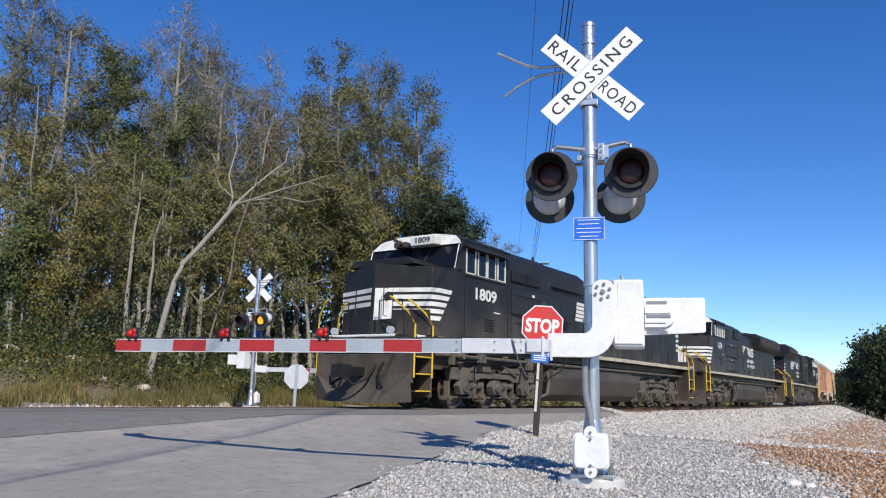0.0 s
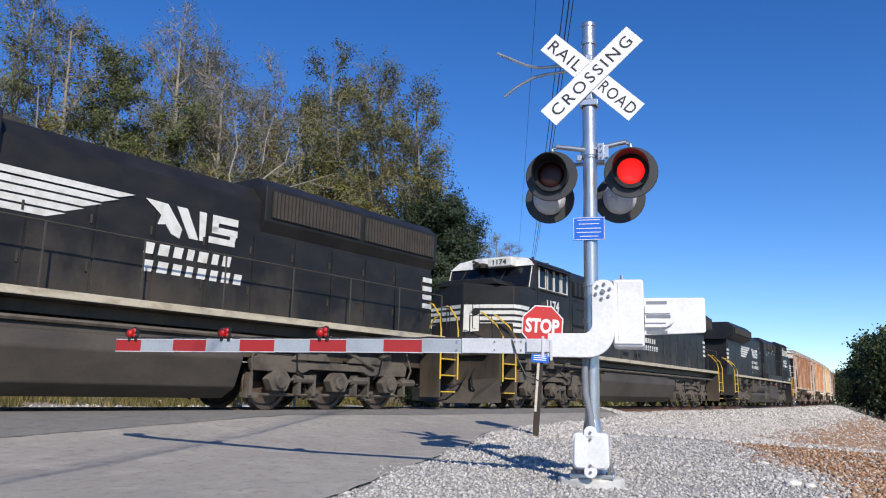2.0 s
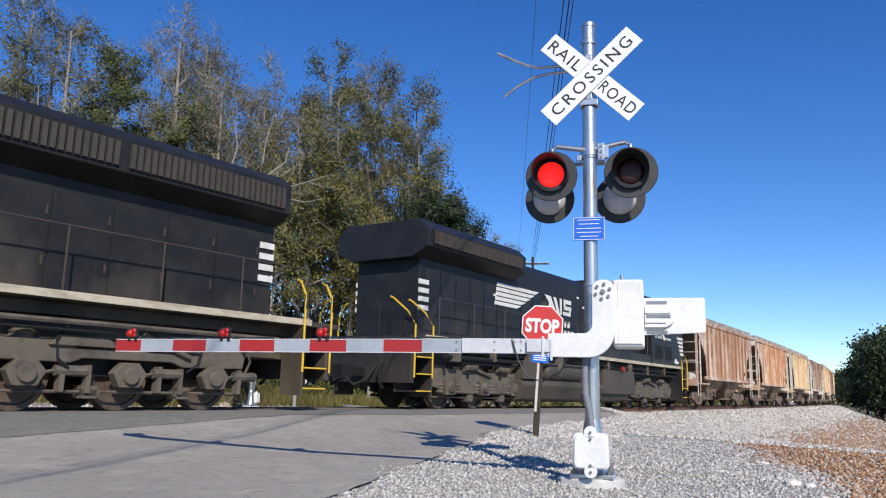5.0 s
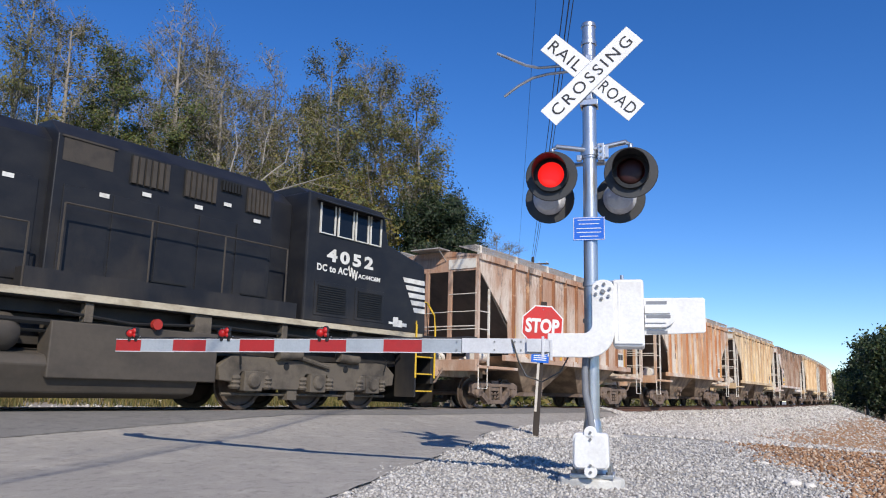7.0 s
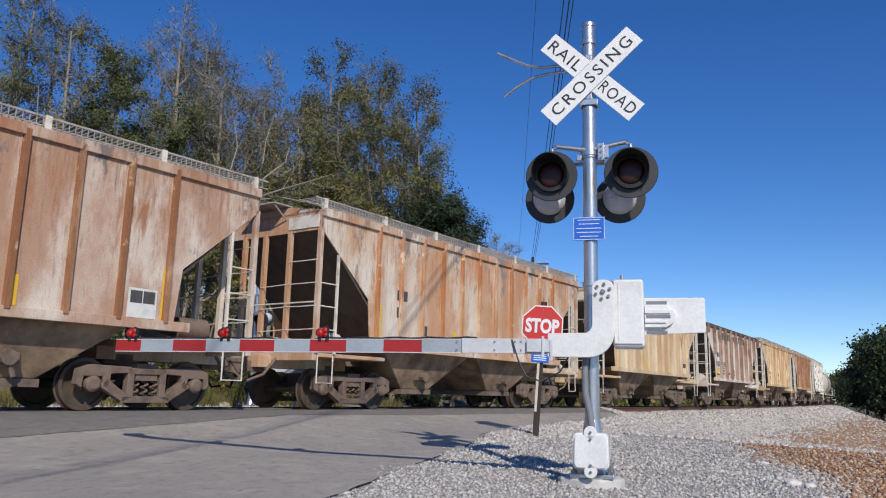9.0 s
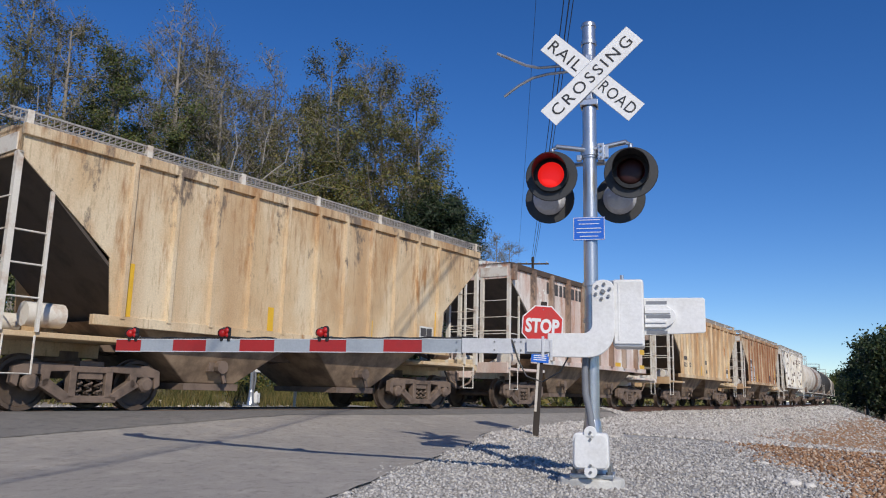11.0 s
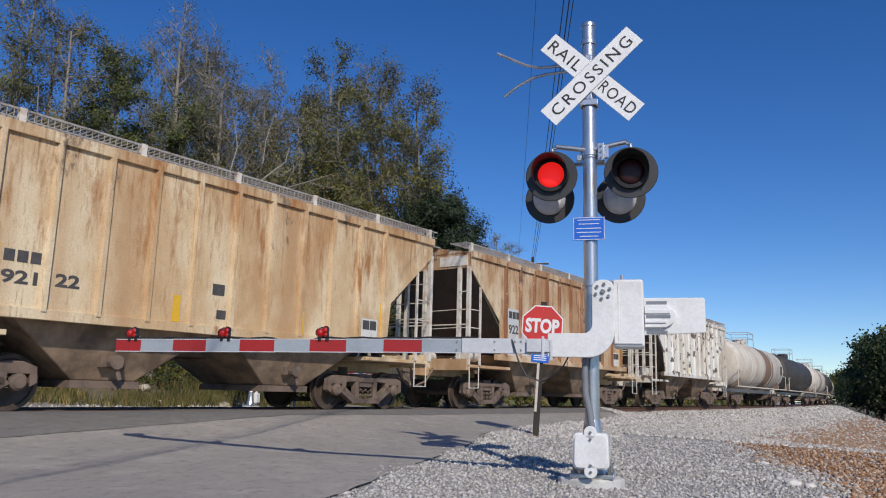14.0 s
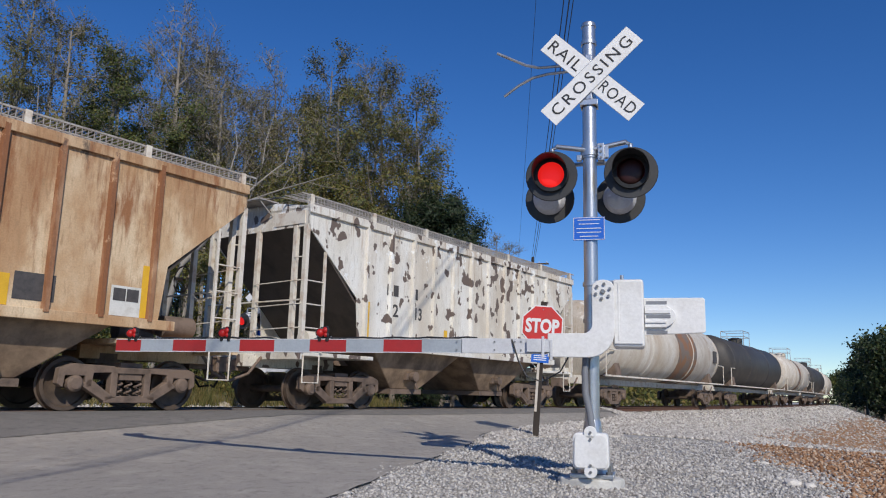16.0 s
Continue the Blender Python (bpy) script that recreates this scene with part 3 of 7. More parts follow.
        for ox, oz, rad, turn in ((-0.035, 0.062, 0.042, 20), (0.03, 0.088, 0.036, -25), (0.045, 0.04, 0.026, -40)):
            part("lens", Shape().lathe([(rad, 0.0), (rad, 0.012), (rad * 0.8, 0.03), (rad * 0.4, 0.04), (0.0, 0.042)], 14, pose(lx + ox, -0.203, z + oz, 90, 0, turn), False), M["gate_lamp"], lampb, "red lens", smooth=True)
            part("rim", Shape().lathe([(rad + 0.001, -0.004), (rad + 0.009, -0.002), (rad + 0.009, 0.018), (rad + 0.001, 0.02)], 14, pose(lx + ox, -0.203, z + oz, 90, 0, turn), False), M["hood"], lampb)
        part("bail", Shape().tube([(lx + 0.06, -0.18, z + 0.0), (lx + 0.08, -0.18, z + 0.03)], 0.008, 5), M["galv"], lampb)
    return e


crossing_signal("crossing_signal", "galvanised railroad crossing signal with lowered striped gate", pose(1.47, 7.5, -0.335, 0, 0, -15), True)
crossing_signal("crossing_signal", "far railroad crossing signal seen from behind, gate lowered", pose(-6.26, 26.0, -0.22, 0, 0, 160), False)


def stop_sign():
    e = thing("stop_sign", "red octagonal stop sign on dark wooden post", "stop sign", pose(1.75, 14.2, ground_z(1.75, 14.2), 0, 3.6, -10))
    h = 0.35
    part("post", Shape().box(-0.055, 0.055, -0.04, 0.06, -0.3, 2.45), M["postwood"], e, "dark weathered wooden post", bevel=0.006)
    part("pale_strip", Shape().box(-0.05, -0.005, -0.05, -0.04, 0.45, 1.72), M["postwhite"], e)
    face = part("sign_face", Shape().prism([(a, b + 2.0) for a, b in octagon(0.405)], "y", -0.065, -0.06), M["signwhite"], e, "white-bordered red octagon")
    part("red_field", Shape().prism([(a, b + 2.0) for a, b in octagon(0.382)], "y", -0.069, -0.0652), M["signred"], face)
    part("letters", moved(letters("STOP", 0.27, 0.62, 0.012), pose(0, -0.0715, 2.0)), M["signwhite"], face, "white letters reading STOP")
    for z in (2.30, 1.70):
        part("bolt", Shape().lathe([(0.012, 0.0), (0.012, 0.008)], 6, pose(0, -0.0692, z, 90)), M["bolt"], face)
    pl = part("notice_plate", Shape().box(-0.165, 0.155, -0.068, -0.063, 1.33, 1.56), M["signblue"], e, "small blue notice plate with unreadable white lines")
    bars = Shape()
    for i in range(5):
        bars.box(-0.12, 0.11, -0.0705, -0.0685, 1.37 + 0.037 * i, 1.387 + 0.037 * i)
    part("lettering_bar", bars, M["signwhite"], pl)
    return e


stop_sign()


def far_stop_sign():
    e = thing("stop_sign", "back of an octagonal stop sign on a steel post", "stop sign", pose(-4.48, 24.2, ground_z(-4.48, 24.2), 0, 1.0, 8))
    part("post", Shape().box(-0.045, 0.045, -0.03, 0.03, -0.2, 1.62), M["galv"], e)
    face = part("sign_face", Shape().prism([(a, b + 1.24) for a, b in octagon(0.40)], "y", 0.035, 0.04), M["signback"], e, "bare aluminium back")
    part("red_field", Shape().prism([(a, b + 1.24) for a, b in octagon(0.385)], "y", 0.0405, 0.044), M["signred"], face)


far_stop_sign()


def utility_pole(x, y, top, arm_z, rz, label):
    z0 = ground_z(x, y)
    e = thing("utility_pole", label, "utility pole", pose(x, y, z0, 0, 0, rz), "utility poles")
    part("pole", Shape().tube([(0, 0, -0.5), (0, 0, top - z0)], 0.16, 10, 0.10), M["postwood"], e, smooth=True)
    a = part("crossarm", Shape().box(-1.25, 1.25, -0.06, 0.06, arm_z - z0 - 0.06, arm_z - z0 + 0.06), M["tie"], e)
    for i in (-1.1, -0.5, 0.5, 1.1):
        part("insulator", Shape().lathe([(0.03, 0.0), (0.05, 0.04), (0.03, 0.12)], 8, pose(i, 0, arm_z - z0 + 0.06)), M["signback"], a)
    return e


utility_pole(7.15, 60.0, 11.1, 10.55, -10, "wooden utility pole with a crossarm beyond the track")
utility_pole(0.4, -14.0, 10.6, 9.9, 10, "wooden utility pole beside the road behind the viewer")


def wire(p0, p1, sag, r, label):
    pts = []
    for i in range(25):
        u = i / 24
        p = Vector(p0).lerp(Vector(p1), u)
        p.z -= sag * 4 * u * (1 - u)
        pts.append(p)
    tagged(part("overhead_wire", Shape().tube(pts, r, 5), M["hood"]), label, "wire", "overhead wires")


for off, dz, wr in ((-0.13, 0.1, 0.013), (0.0, 0.0, 0.016), (0.12, 0.1, 0.012)):
    wire((-0.3 + off * 0.8, -14.0, 10.0 + dz), (7.15 + off, 60.0, 10.65 + dz), 1.0, wr, "thin black overhead power line")


wire((-0.75, -14.0, 10.1), (5.95, 60.0, 10.67), 1.0, 0.006, "hair-thin dark overhead wire")


# ---- the train ----
MOVING, WHEELS = [], []
M["lblack"] = paint("locomotive_black", (0.014, 0.0138, 0.0142), (0.027, 0.025, 0.023), 0.48, 0, 1.6, (1, 1, 1.6), 0.4, 0.7, 40, 0.08, (0.12, 0.095, 0.068), 0.48, 0.92, 0.9, (0.7, 1, 0.35), zgain=-0.16, spec=0.3)
M["lblack2"] = paint("locomotive_blue_black", (0.013, 0.014, 0.018), (0.024, 0.024, 0.026), 0.48, 0, 1.6, (1, 1, 1.6), 0.4, 0.7, 40, 0.08, (0.075, 0.063, 0.05), 0.52, 0.95, 0.9, (0.7, 1, 0.35), zgain=-0.12, spec=0.3)
M["lwhite"] = paint("locomotive_white", (0.74, 0.73, 0.68), (0.55, 0.52, 0.45), 0.5, 0, 5, bump=0.05)
M["sill"] = paint("sill_cream", (0.52, 0.46, 0.34), (0.30, 0.24, 0.16), 0.6, 0, 2.5, (1, 1, 3), bump=0.1)
M["yellow"] = paint("handrail_yellow", (0.70, 0.45, 0.03), (0.55, 0.34, 0.04), 0.5, 0, 5, bump=0.05)
M["grime"] = paint("running_gear_grime", (0.125, 0.104, 0.08), (0.042, 0.036, 0.03), 0.85, 0, 3, bump=0.3)
M["tank_grime"] = paint("tank_grime", (0.080, 0.066, 0.051), (0.040, 0.034, 0.028), 0.7, 0, 1.2, (0.6, 1, 1.2), bump=0.15)
# near-black, for truly black parts and for plates coloured as shaded openings
M["dark"] = paint("black_parts_and_recess_shade", (0.006, 0.006, 0.006), (0.012, 0.012, 0.012), 0.7, 0, 4, bump=0.0)
M["grille"] = paint("grille_brown", (0.055, 0.045, 0.035), (0.03, 0.026, 0.022), 0.7, 0, 4)
M["wheel"] = paint("wheel_steel", (0.16, 0.115, 0.085), (0.07, 0.055, 0.045), 0.6, 0.5, 4, bump=0.2)
M["rustgear"] = paint("rusty_running_gear", (0.215, 0.155, 0.118), (0.09, 0.068, 0.055), 0.85, 0.1, 4, bump=0.3)
M["safety"] = paint("reflector_yellow", (0.80, 0.47, 0.03), (0.7, 0.4, 0.03), 0.4, 0, 6, bump=0.0)
M["redtag"] = paint("red_fitting", (0.4, 0.03, 0.02), (0.28, 0.03, 0.02), 0.5, 0, 6, bump=0.0)


def glass():
    m, nt, b = nodes_of("cab_glass")
    b.inputs["Base Color"].default_value = (0.008, 0.01, 0.014, 1)
    b.inputs["Roughness"].default_value = 0.08
    b.inputs["Specular IOR Level"].default_value = 0.3
    return m


M["glass"] = glass()
WHEEL_MESH = {}


def wheelset(parent, x, r):
    """Two wheels on one axle, turning about y."""
    if r not in WHEEL_MESH:
        sh = Shape()
        for sgn in (-1, 1):
            prof = [(0.09, -0.02), (r * 0.55, 0.01), (r * 0.82, -0.02), (r * 0.86, -0.06), (r, -0.06), (r + 0.003, 0.04), (r + 0.028, 0.05), (r + 0.028, 0.075), (r * 0.86, 0.075), (r * 0.8, 0.04), (r * 0.5, 0.05), (0.09, 0.06)]
            sh.lathe([(a, b) for a, b in prof], 28, pose(0, sgn * 0.755, 0, 90 if sgn < 0 else -90) @ pose(0, 0, 0, 180), False)
            for k in range(4):
                a = math.pi * k / 2 + 0.3
                sh.lathe([(0.02, 0.0), (0.02, 0.03)], 6, pose(0.07 * math.cos(a), sgn * 0.85, 0.07 * math.sin(a), 90))
        sh.tube([(0, -0.98, 0), (0, 0.98, 0)], 0.075, 10)
        WHEEL_MESH[r] = sh.mesh("wheelset", True)
    w = part("wheelset", WHEEL_MESH[r], M["wheel"], parent, "steel wheels on an axle")
    w.location = (x, 0, r)
    WHEELS.append((w, x, r))
    return w


def freight_truck(parent, x, mat):
    """A two-axle truck with cast side frames, open windows and springs."""
    r = 0.42
    t = part("truck_bolster", Shape().box(x - 0.2, x + 0.2, -1.05, 1.05, 0.5, 0.78).lathe([(0.35, 0.78), (0.35, 0.95)], 14, pose(x, 0, 0)), mat, parent)
    for sy in (-1, 1):
        y0, y1 = sy * 0.93, sy * 1.08
        y0, y1 = min(y0, y1), max(y0, y1)
        sh = Shape()
        for sx in (-1, 1):
            m = pose(x, 0, 0) @ Matrix.Diagonal((sx, 1, 1, 1))
            sh.prism([(0.3, 0.72), (1.0, 0.74), (1.22, 0.66), (1.24, 0.42), (1.14, 0.36), (1.12, 0.55), (0.8, 0.55), (0.78, 0.36), (0.68, 0.38), (0.66, 0.6), (0.3, 0.62)], "y", y0, y1, m)
            sh.prism([(0.72, 0.52), (0.86, 0.40), (0.42, 0.14), (0.28, 0.22)], "y", y0, y1, m)
            sh.prism([(0.24, 0.64), (0.36, 0.64), (0.36, 0.2), (0.24, 0.2)], "y", y0, y1, m)
        sh.box(x - 0.45, x + 0.45, y0, y1, 0.13, 0.24).box(x - 0.35, x + 0.35, y0, y1, 0.60, 0.70)
        part("side_frame", sh, mat, t, "cast steel side frame", bevel=0.012)
        for k in range(3):
            part("spring", Shape().tube([(x - 0.17 + 0.17 * k + 0.055 * math.cos(a * 1.3), sy * 1.0 + 0.055 * math.sin(a * 1.3), 0.24 + 0.022 * a) for a in range(13)], 0.018, 5), mat, t)
        for sx in (-0.96, 0.96):
            part("axle_box", Shape().lathe([(0.13, 0.0), (0.13, 0.1), (0.09, 0.14), (0.05, 0.145)], 14, pose(x + sx, sy * 1.0, 0.43, 90 if sy < 0 else -90)), mat, t, smooth=True)
    for sx in (-0.96, 0.96):
        part("brake_beam", Shape().tube([(x + sx * 0.52, -0.8, 0.38), (x + sx * 0.52, 0.8, 0.38)], 0.035, 6), mat, t)
        wheelset(t, x + sx, r)


def loco_truck(parent, x, kind):
    r = 0.52
    # inner frame coloured black for the shade behind the side frames
    t = part("truck_frame", Shape().box(x - 2.1, x + 2.1, -0.85, 0.85, 0.55, 0.85), M["dark"], parent)
    for sy in (-1, 1):
        y0, y1 = sorted((sy * 0.98, sy * 1.14))
        sh = Shape()
        if kind == "emd":
            sh.prism([(x - 2.35, 0.98), (x - 2.2, 1.08), (x - 1.2, 1.10), (x - 0.9, 0.98), (x + 0.9, 0.98), (x + 1.2, 1.10), (x + 2.2, 1.08), (x + 2.35, 0.98), (x + 2.3, 0.76), (x + 1.0, 0.74), (x + 0.8, 0.82), (x - 0.8, 0.82), (x - 1.0, 0.74), (x - 2.3, 0.76)], "y", y0, y1)
            part("side_frame", sh, M["grime"], t, "cast steel side frame", bevel=0.02)
            for k in (-1, 0, 1):
                ax = x + 1.67 * k
                part("axle_box", Shape().prism([(ax - 0.3, 0.60), (ax - 0.14, 0.78), (ax + 0.14, 0.78), (ax + 0.3, 0.60), (ax + 0.18, 0.38), (ax - 0.18, 0.38)], "y", *sorted((sy * 1.0, sy * 1.2))).lathe([(0.15, 0.0), (0.13, 0.06)], 14, pose(ax, sy * 1.2, 0.56, 90 if sy < 0 else -90)), M["grime"], t, bevel=0.01)
                part("brake_cylinder", Shape().tube([(ax + 0.45, sy * 1.1, 0.62), (ax + 0.95, sy * 1.1, 0.62)], 0.085, 8).tube([(ax + 0.3, sy * 1.1, 0.58), (ax + 0.45, sy * 1.1, 0.62)], 0.03, 6), M["grime"], t, smooth=True)
                part("brake_hanger", Shape().box(ax + 0.52, ax + 0.6, *sorted((sy * 1.0, sy * 1.16)), 0.3, 0.74), M["grime"], t)
                part("brake_shoe", Shape().box(ax - 0.72, ax - 0.64, *sorted((sy * 1.0, sy * 1.14)), 0.28, 0.72).box(ax - 0.75, ax - 0.45, *sorted((sy * 0.9, sy * 1.1)), 0.24, 0.34), M["grime"], t)
            for k in (-0.85, 0.85):
                part("spring", Shape().lathe([(0.17, 1.06), (0.2, 1.1), (0.17, 1.14), (0.2, 1.18), (0.17, 1.22), (0.2, 1.26)], 12, pose(x + 2 * k, sy * 0.95, 0)), M["grime"], t)
            for k in (-1, 1):
                part("equaliser", Shape().prism([(x + k * 0.83 - 0.55, 1.0), (x + k * 0.83 - 0.4, 1.16), (x + k * 0.83 + 0.4, 1.16), (x + k * 0.83 + 0.55, 1.0)], "y", *sorted((sy * 1.1, sy * 1.2))), M["grime"], t, bevel=0.015)
                part("sand_pipe", Shape().tube([(x + k * 2.3, sy * 1.15, 1.3), (x + k * 2.42, sy * 1.2, 0.9), (x + k * 2.3, sy * 1.1, 0.5), (x + k * 2.2, sy * 0.95, 0.15)], 0.025, 6), M["grime"], t, smooth=True)
                part("air_hose", Shape().tube([(x + k * 1.1, sy * 1.16, 1.3), (x + k * 1.3, sy * 1.24, 1.1), (x + k * 1.25, sy * 1.22, 0.8), (x + k * 1.05, sy * 1.2, 0.66)], 0.02, 5), M["dark"], t, smooth=True)
            part("damper", Shape().tube([(x + 0.2, sy * 1.18, 1.25), (x + 1.1, sy * 1.18, 0.92)], 0.05, 8), M["grime"], t)
        else:
            sh.prism([(x - 2.5, 0.80), (x - 2.2, 1.02), (x - 1.9, 1.04), (x - 0.5, 0.98), (x + 0.5, 0.98), (x + 1.9, 1.04), (x + 2.2, 1.02), (x + 2.5, 0.80), (x + 2.45, 0.55), (x + 2.1, 0.52), (x + 1.95, 0.72), (x + 1.4, 0.74), (x + 1.2, 0.4), (x + 0.5, 0.4), (x + 0.3, 0.72), (x - 0.3, 0.72), (x - 0.5, 0.4), (x - 1.2, 0.4), (x - 1.4, 0.74), (x - 1.95, 0.72), (x - 2.1, 0.52), (x - 2.45, 0.55)], "y", y0, y1)
            part("side_frame", sh, M["grime"], t, "cast steel side frame", bevel=0.02)
            for k in (-1, 0, 1):
                ax = x + 1.7 * k
                part("axle_box", Shape().box(ax - 0.22, ax + 0.22, *sorted((sy * 1.0, sy * 1.2)), 0.36, 0.74).lathe([(0.16, 0.0), (0.12, 0.06)], 14, pose(ax, sy * 1.2, 0.56, 90 if sy < 0 else -90)), M["grime"], t, bevel=0.015)
                for dx in (-0.38, 0.38):
                    part("spring", Shape().lathe([(0.09, 0.4), (0.12, 0.44), (0.09, 0.48), (0.12, 0.52), (0.09, 0.56), (0.12, 0.60), (0.09, 0.66)], 10, pose(ax + dx, sy * 1.1, 0)), M["grime"], t)
            part("traction_link", Shape().tube([(x - 0.8, sy * 1.18, 1.1), (x + 0.3, sy * 1.18, 0.88)], 0.05, 8), M["grime"], t)
            for k in (-1, 1):
                # holes are proud discs coloured black for the shade inside them
                part("frame_hole_shade", Shape().lathe([(0.075, 0.0), (0.075, 0.008)], 14, pose(x + 0.85 * k, sy * 1.141, 0.86, 90 if sy < 0 else -90)), M["dark"], t)
                part("brake_cylinder", Shape().tube([(x + k * 0.55, sy * 1.2, 1.12), (x + k * 1.15, sy * 1.2, 1.08)], 0.11, 12), M["grime"], t, smooth=True)
                part("frame_rib", Shape().prism([(x + k * 1.45 - 0.12, 0.74), (x + k * 1.45 - 0.3, 0.42), (x + k * 1.45 + 0.3, 0.42), (x + k * 1.45 + 0.12, 0.74)], "y", *sorted((sy * 1.02, sy * 1.17))), M["grime"], t, bevel=0.02)
                part("air_hose", Shape().tube([(x + k * 1.9, sy * 1.16, 1.3), (x + k * 2.1, sy * 1.24, 1.1), (x + k * 2.05, sy * 1.22, 0.85)], 0.022, 5), M["dark"], t, smooth=True)
        part("brake_rigging", Shape().tube([(x - 2.3, sy * 1.0, 0.3), (x + 2.3, sy * 1.0, 0.3)], 0.03, 6).box(x - 0.75, x - 0.5, *sorted((sy * 0.85, sy * 1.1)), 0.2, 0.4).box(x + 0.95, x + 1.2, *sorted((sy * 0.85, sy * 1.1)), 0.2, 0.4), M["grime"], t)
    sp = 1.67 if kind == "emd" else 1.7
    for k in (-1, 0, 1):
        wheelset(t, x + sp * k, r)


def louvre(parent, x0, x1, z0, z1, y, rows, mat=None):
    """A grille of small blades, standing a little proud of the side at y."""
    sgn = 1 if y > 0 else -1
    sh = Shape()
    for k in range(rows):
        z = z0 + (k + 0.5) * (z1 - z0) / rows
        sh.box(x0, x1, *sorted((y, y + sgn * 0.02)), z - 0.3 * (z1 - z0) / rows, z + 0.2 * (z1 - z0) / rows)
    part("louvre", sh, mat or M["dark"], parent)


def slat_panel(parent, x0, x1, z0, z1, y, n, mat):
    sgn = 1 if y > 0 else -1
    # a black plate stands in for the shade behind the slats
    part("recess_shade", Shape().box(x0, x1, *sorted((y, y + sgn * 0.012)), z0, z1), M["dark"], parent)
    sh = Shape()
    for k in range(n):
        x = x0 + (k + 0.5) * (x1 - x0) / n
        w = 0.32 * (x1 - x0) / n
        sh.box(x - w, x + w, *sorted((y + sgn * 0.012, y + sgn * 0.05)), z0 + 0.02, z1 - 0.02)
    part("slats", sh, mat, parent)


def handrail(parent, x0, x1, y, z0, h, n, mat):
    for k in range(n):
        x = x0 + (x1 - x0) * k / (n - 1)
        part("stanchion", Shape().tube([(x, y, z0), (x, y, z0 + h)], 0.018, 6), mat, parent)
    part("handrail", Shape().tube([(x0, y, z0 + h), (x1, y, z0 + h)], 0.016, 6), mat, parent)


def side_marks(parent, x0, x1, xl, z, y):
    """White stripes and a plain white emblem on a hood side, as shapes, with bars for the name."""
    sgn = 1 if y > 0 else -1
    yy = sorted((y, y + sgn * 0.004))
    for k in range(5):
        zz, a, b = z + 0.44 - 0.139 * k, x0 - 0.03 * k, x1 - 0.29 * k
        part("white_stripe", Shape().prism([(a, zz), (b, zz), (b - 0.30, zz - 0.104), (a - 0.02, zz - 0.104)], "y", *yy), M["lwhite"], parent)
    em = Shape()
    em.prism([(xl - 1.05, z + 0.44), (xl - 0.60, z + 0.42), (xl - 0.28, z + 0.02), (xl - 0.32, z - 0.16), (xl - 0.5, z - 0.1), (xl - 0.62, z + 0.05), (xl - 0.78, z + 0.02), (xl - 0.72, z + 0.2)], "y", *yy)
    em.prism([(xl - 0.42, z + 0.42), (xl - 0.2, z + 0.42), (xl + 0.08, z - 0.12), (xl - 0.12, z - 0.12)], "y", *yy)
    em.prism([(xl + 0.06, z + 0.42), (xl + 0.22, z + 0.42), (xl + 0.22, z - 0.12), (xl + 0.1, z - 0.12)], "y", *yy)
    em.prism([(xl + 0.36, z + 0.42), (xl + 0.95, z + 0.42), (xl + 0.95, z + 0.28), (xl + 0.36, z + 0.28)], "y", *yy)
    em.prism([(xl + 0.36, z + 0.20), (xl + 0.95, z + 0.20), (xl + 0.95, z + 0.07), (xl + 0.36, z + 0.07)], "y", *yy)
    em.prism([(xl + 0.3, z), (xl + 0.9, z), (xl + 0.9, z - 0.12), (xl + 0.3, z - 0.12)], "y", *yy)
    em.prism([(xl + 0.36, z + 0.29), (xl + 0.5, z + 0.29), (xl + 0.5, z + 0.1), (xl + 0.36, z + 0.1)], "y", *yy)
    em.prism([(xl + 0.78, z + 0.1), (xl + 0.93, z + 0.1), (xl + 0.9, z - 0.02), (xl + 0.78, z - 0.02)], "y", *yy)
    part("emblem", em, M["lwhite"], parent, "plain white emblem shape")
    for row, ws in ((z - 0.52, (0.24, 0.26, 0.24, 0.2, 0.26, 0.2, 0.24)), (z - 0.83, (0.24, 0.26, 0.24, 0.2, 0.24, 0.22, 0.24, 0.24))):
        xx = xl - 1.0
        for wd in ws:
            part("lettering_bar", Shape().prism([(xx, row), (xx + 0.03, row + 0.2), (xx + wd - 0.03, row + 0.2), (xx + wd - 0.06, row)], "y", *yy), M["lwhite"], parent)
            xx += wd + 0.04


def coupler(parent, x, out, mat):
    part("coupler", Shape().box(*sorted((x, x + out * 0.75)), -0.1, 0.1, 0.76, 0.98).box(*sorted((x + out * 0.6, x + out * 0.92)), -0.2, 0.16, 0.72, 1.02).tube([(x, -0.45, 1.05), (x + out * 0.3, -0.42, 0.7), (x + out * 0.7, -0.35, 0.55), (x + out * 0.9, -0.2, 0.75)], 0.035, 6).tube([(x, 0.45, 1.05), (x + out * 0.3, 0.42, 0.7), (x + out * 0.7, 0.35, 0.55), (x + out * 0.9, 0.2, 0.75)], 0.035, 6), mat, parent, bevel=0.01)


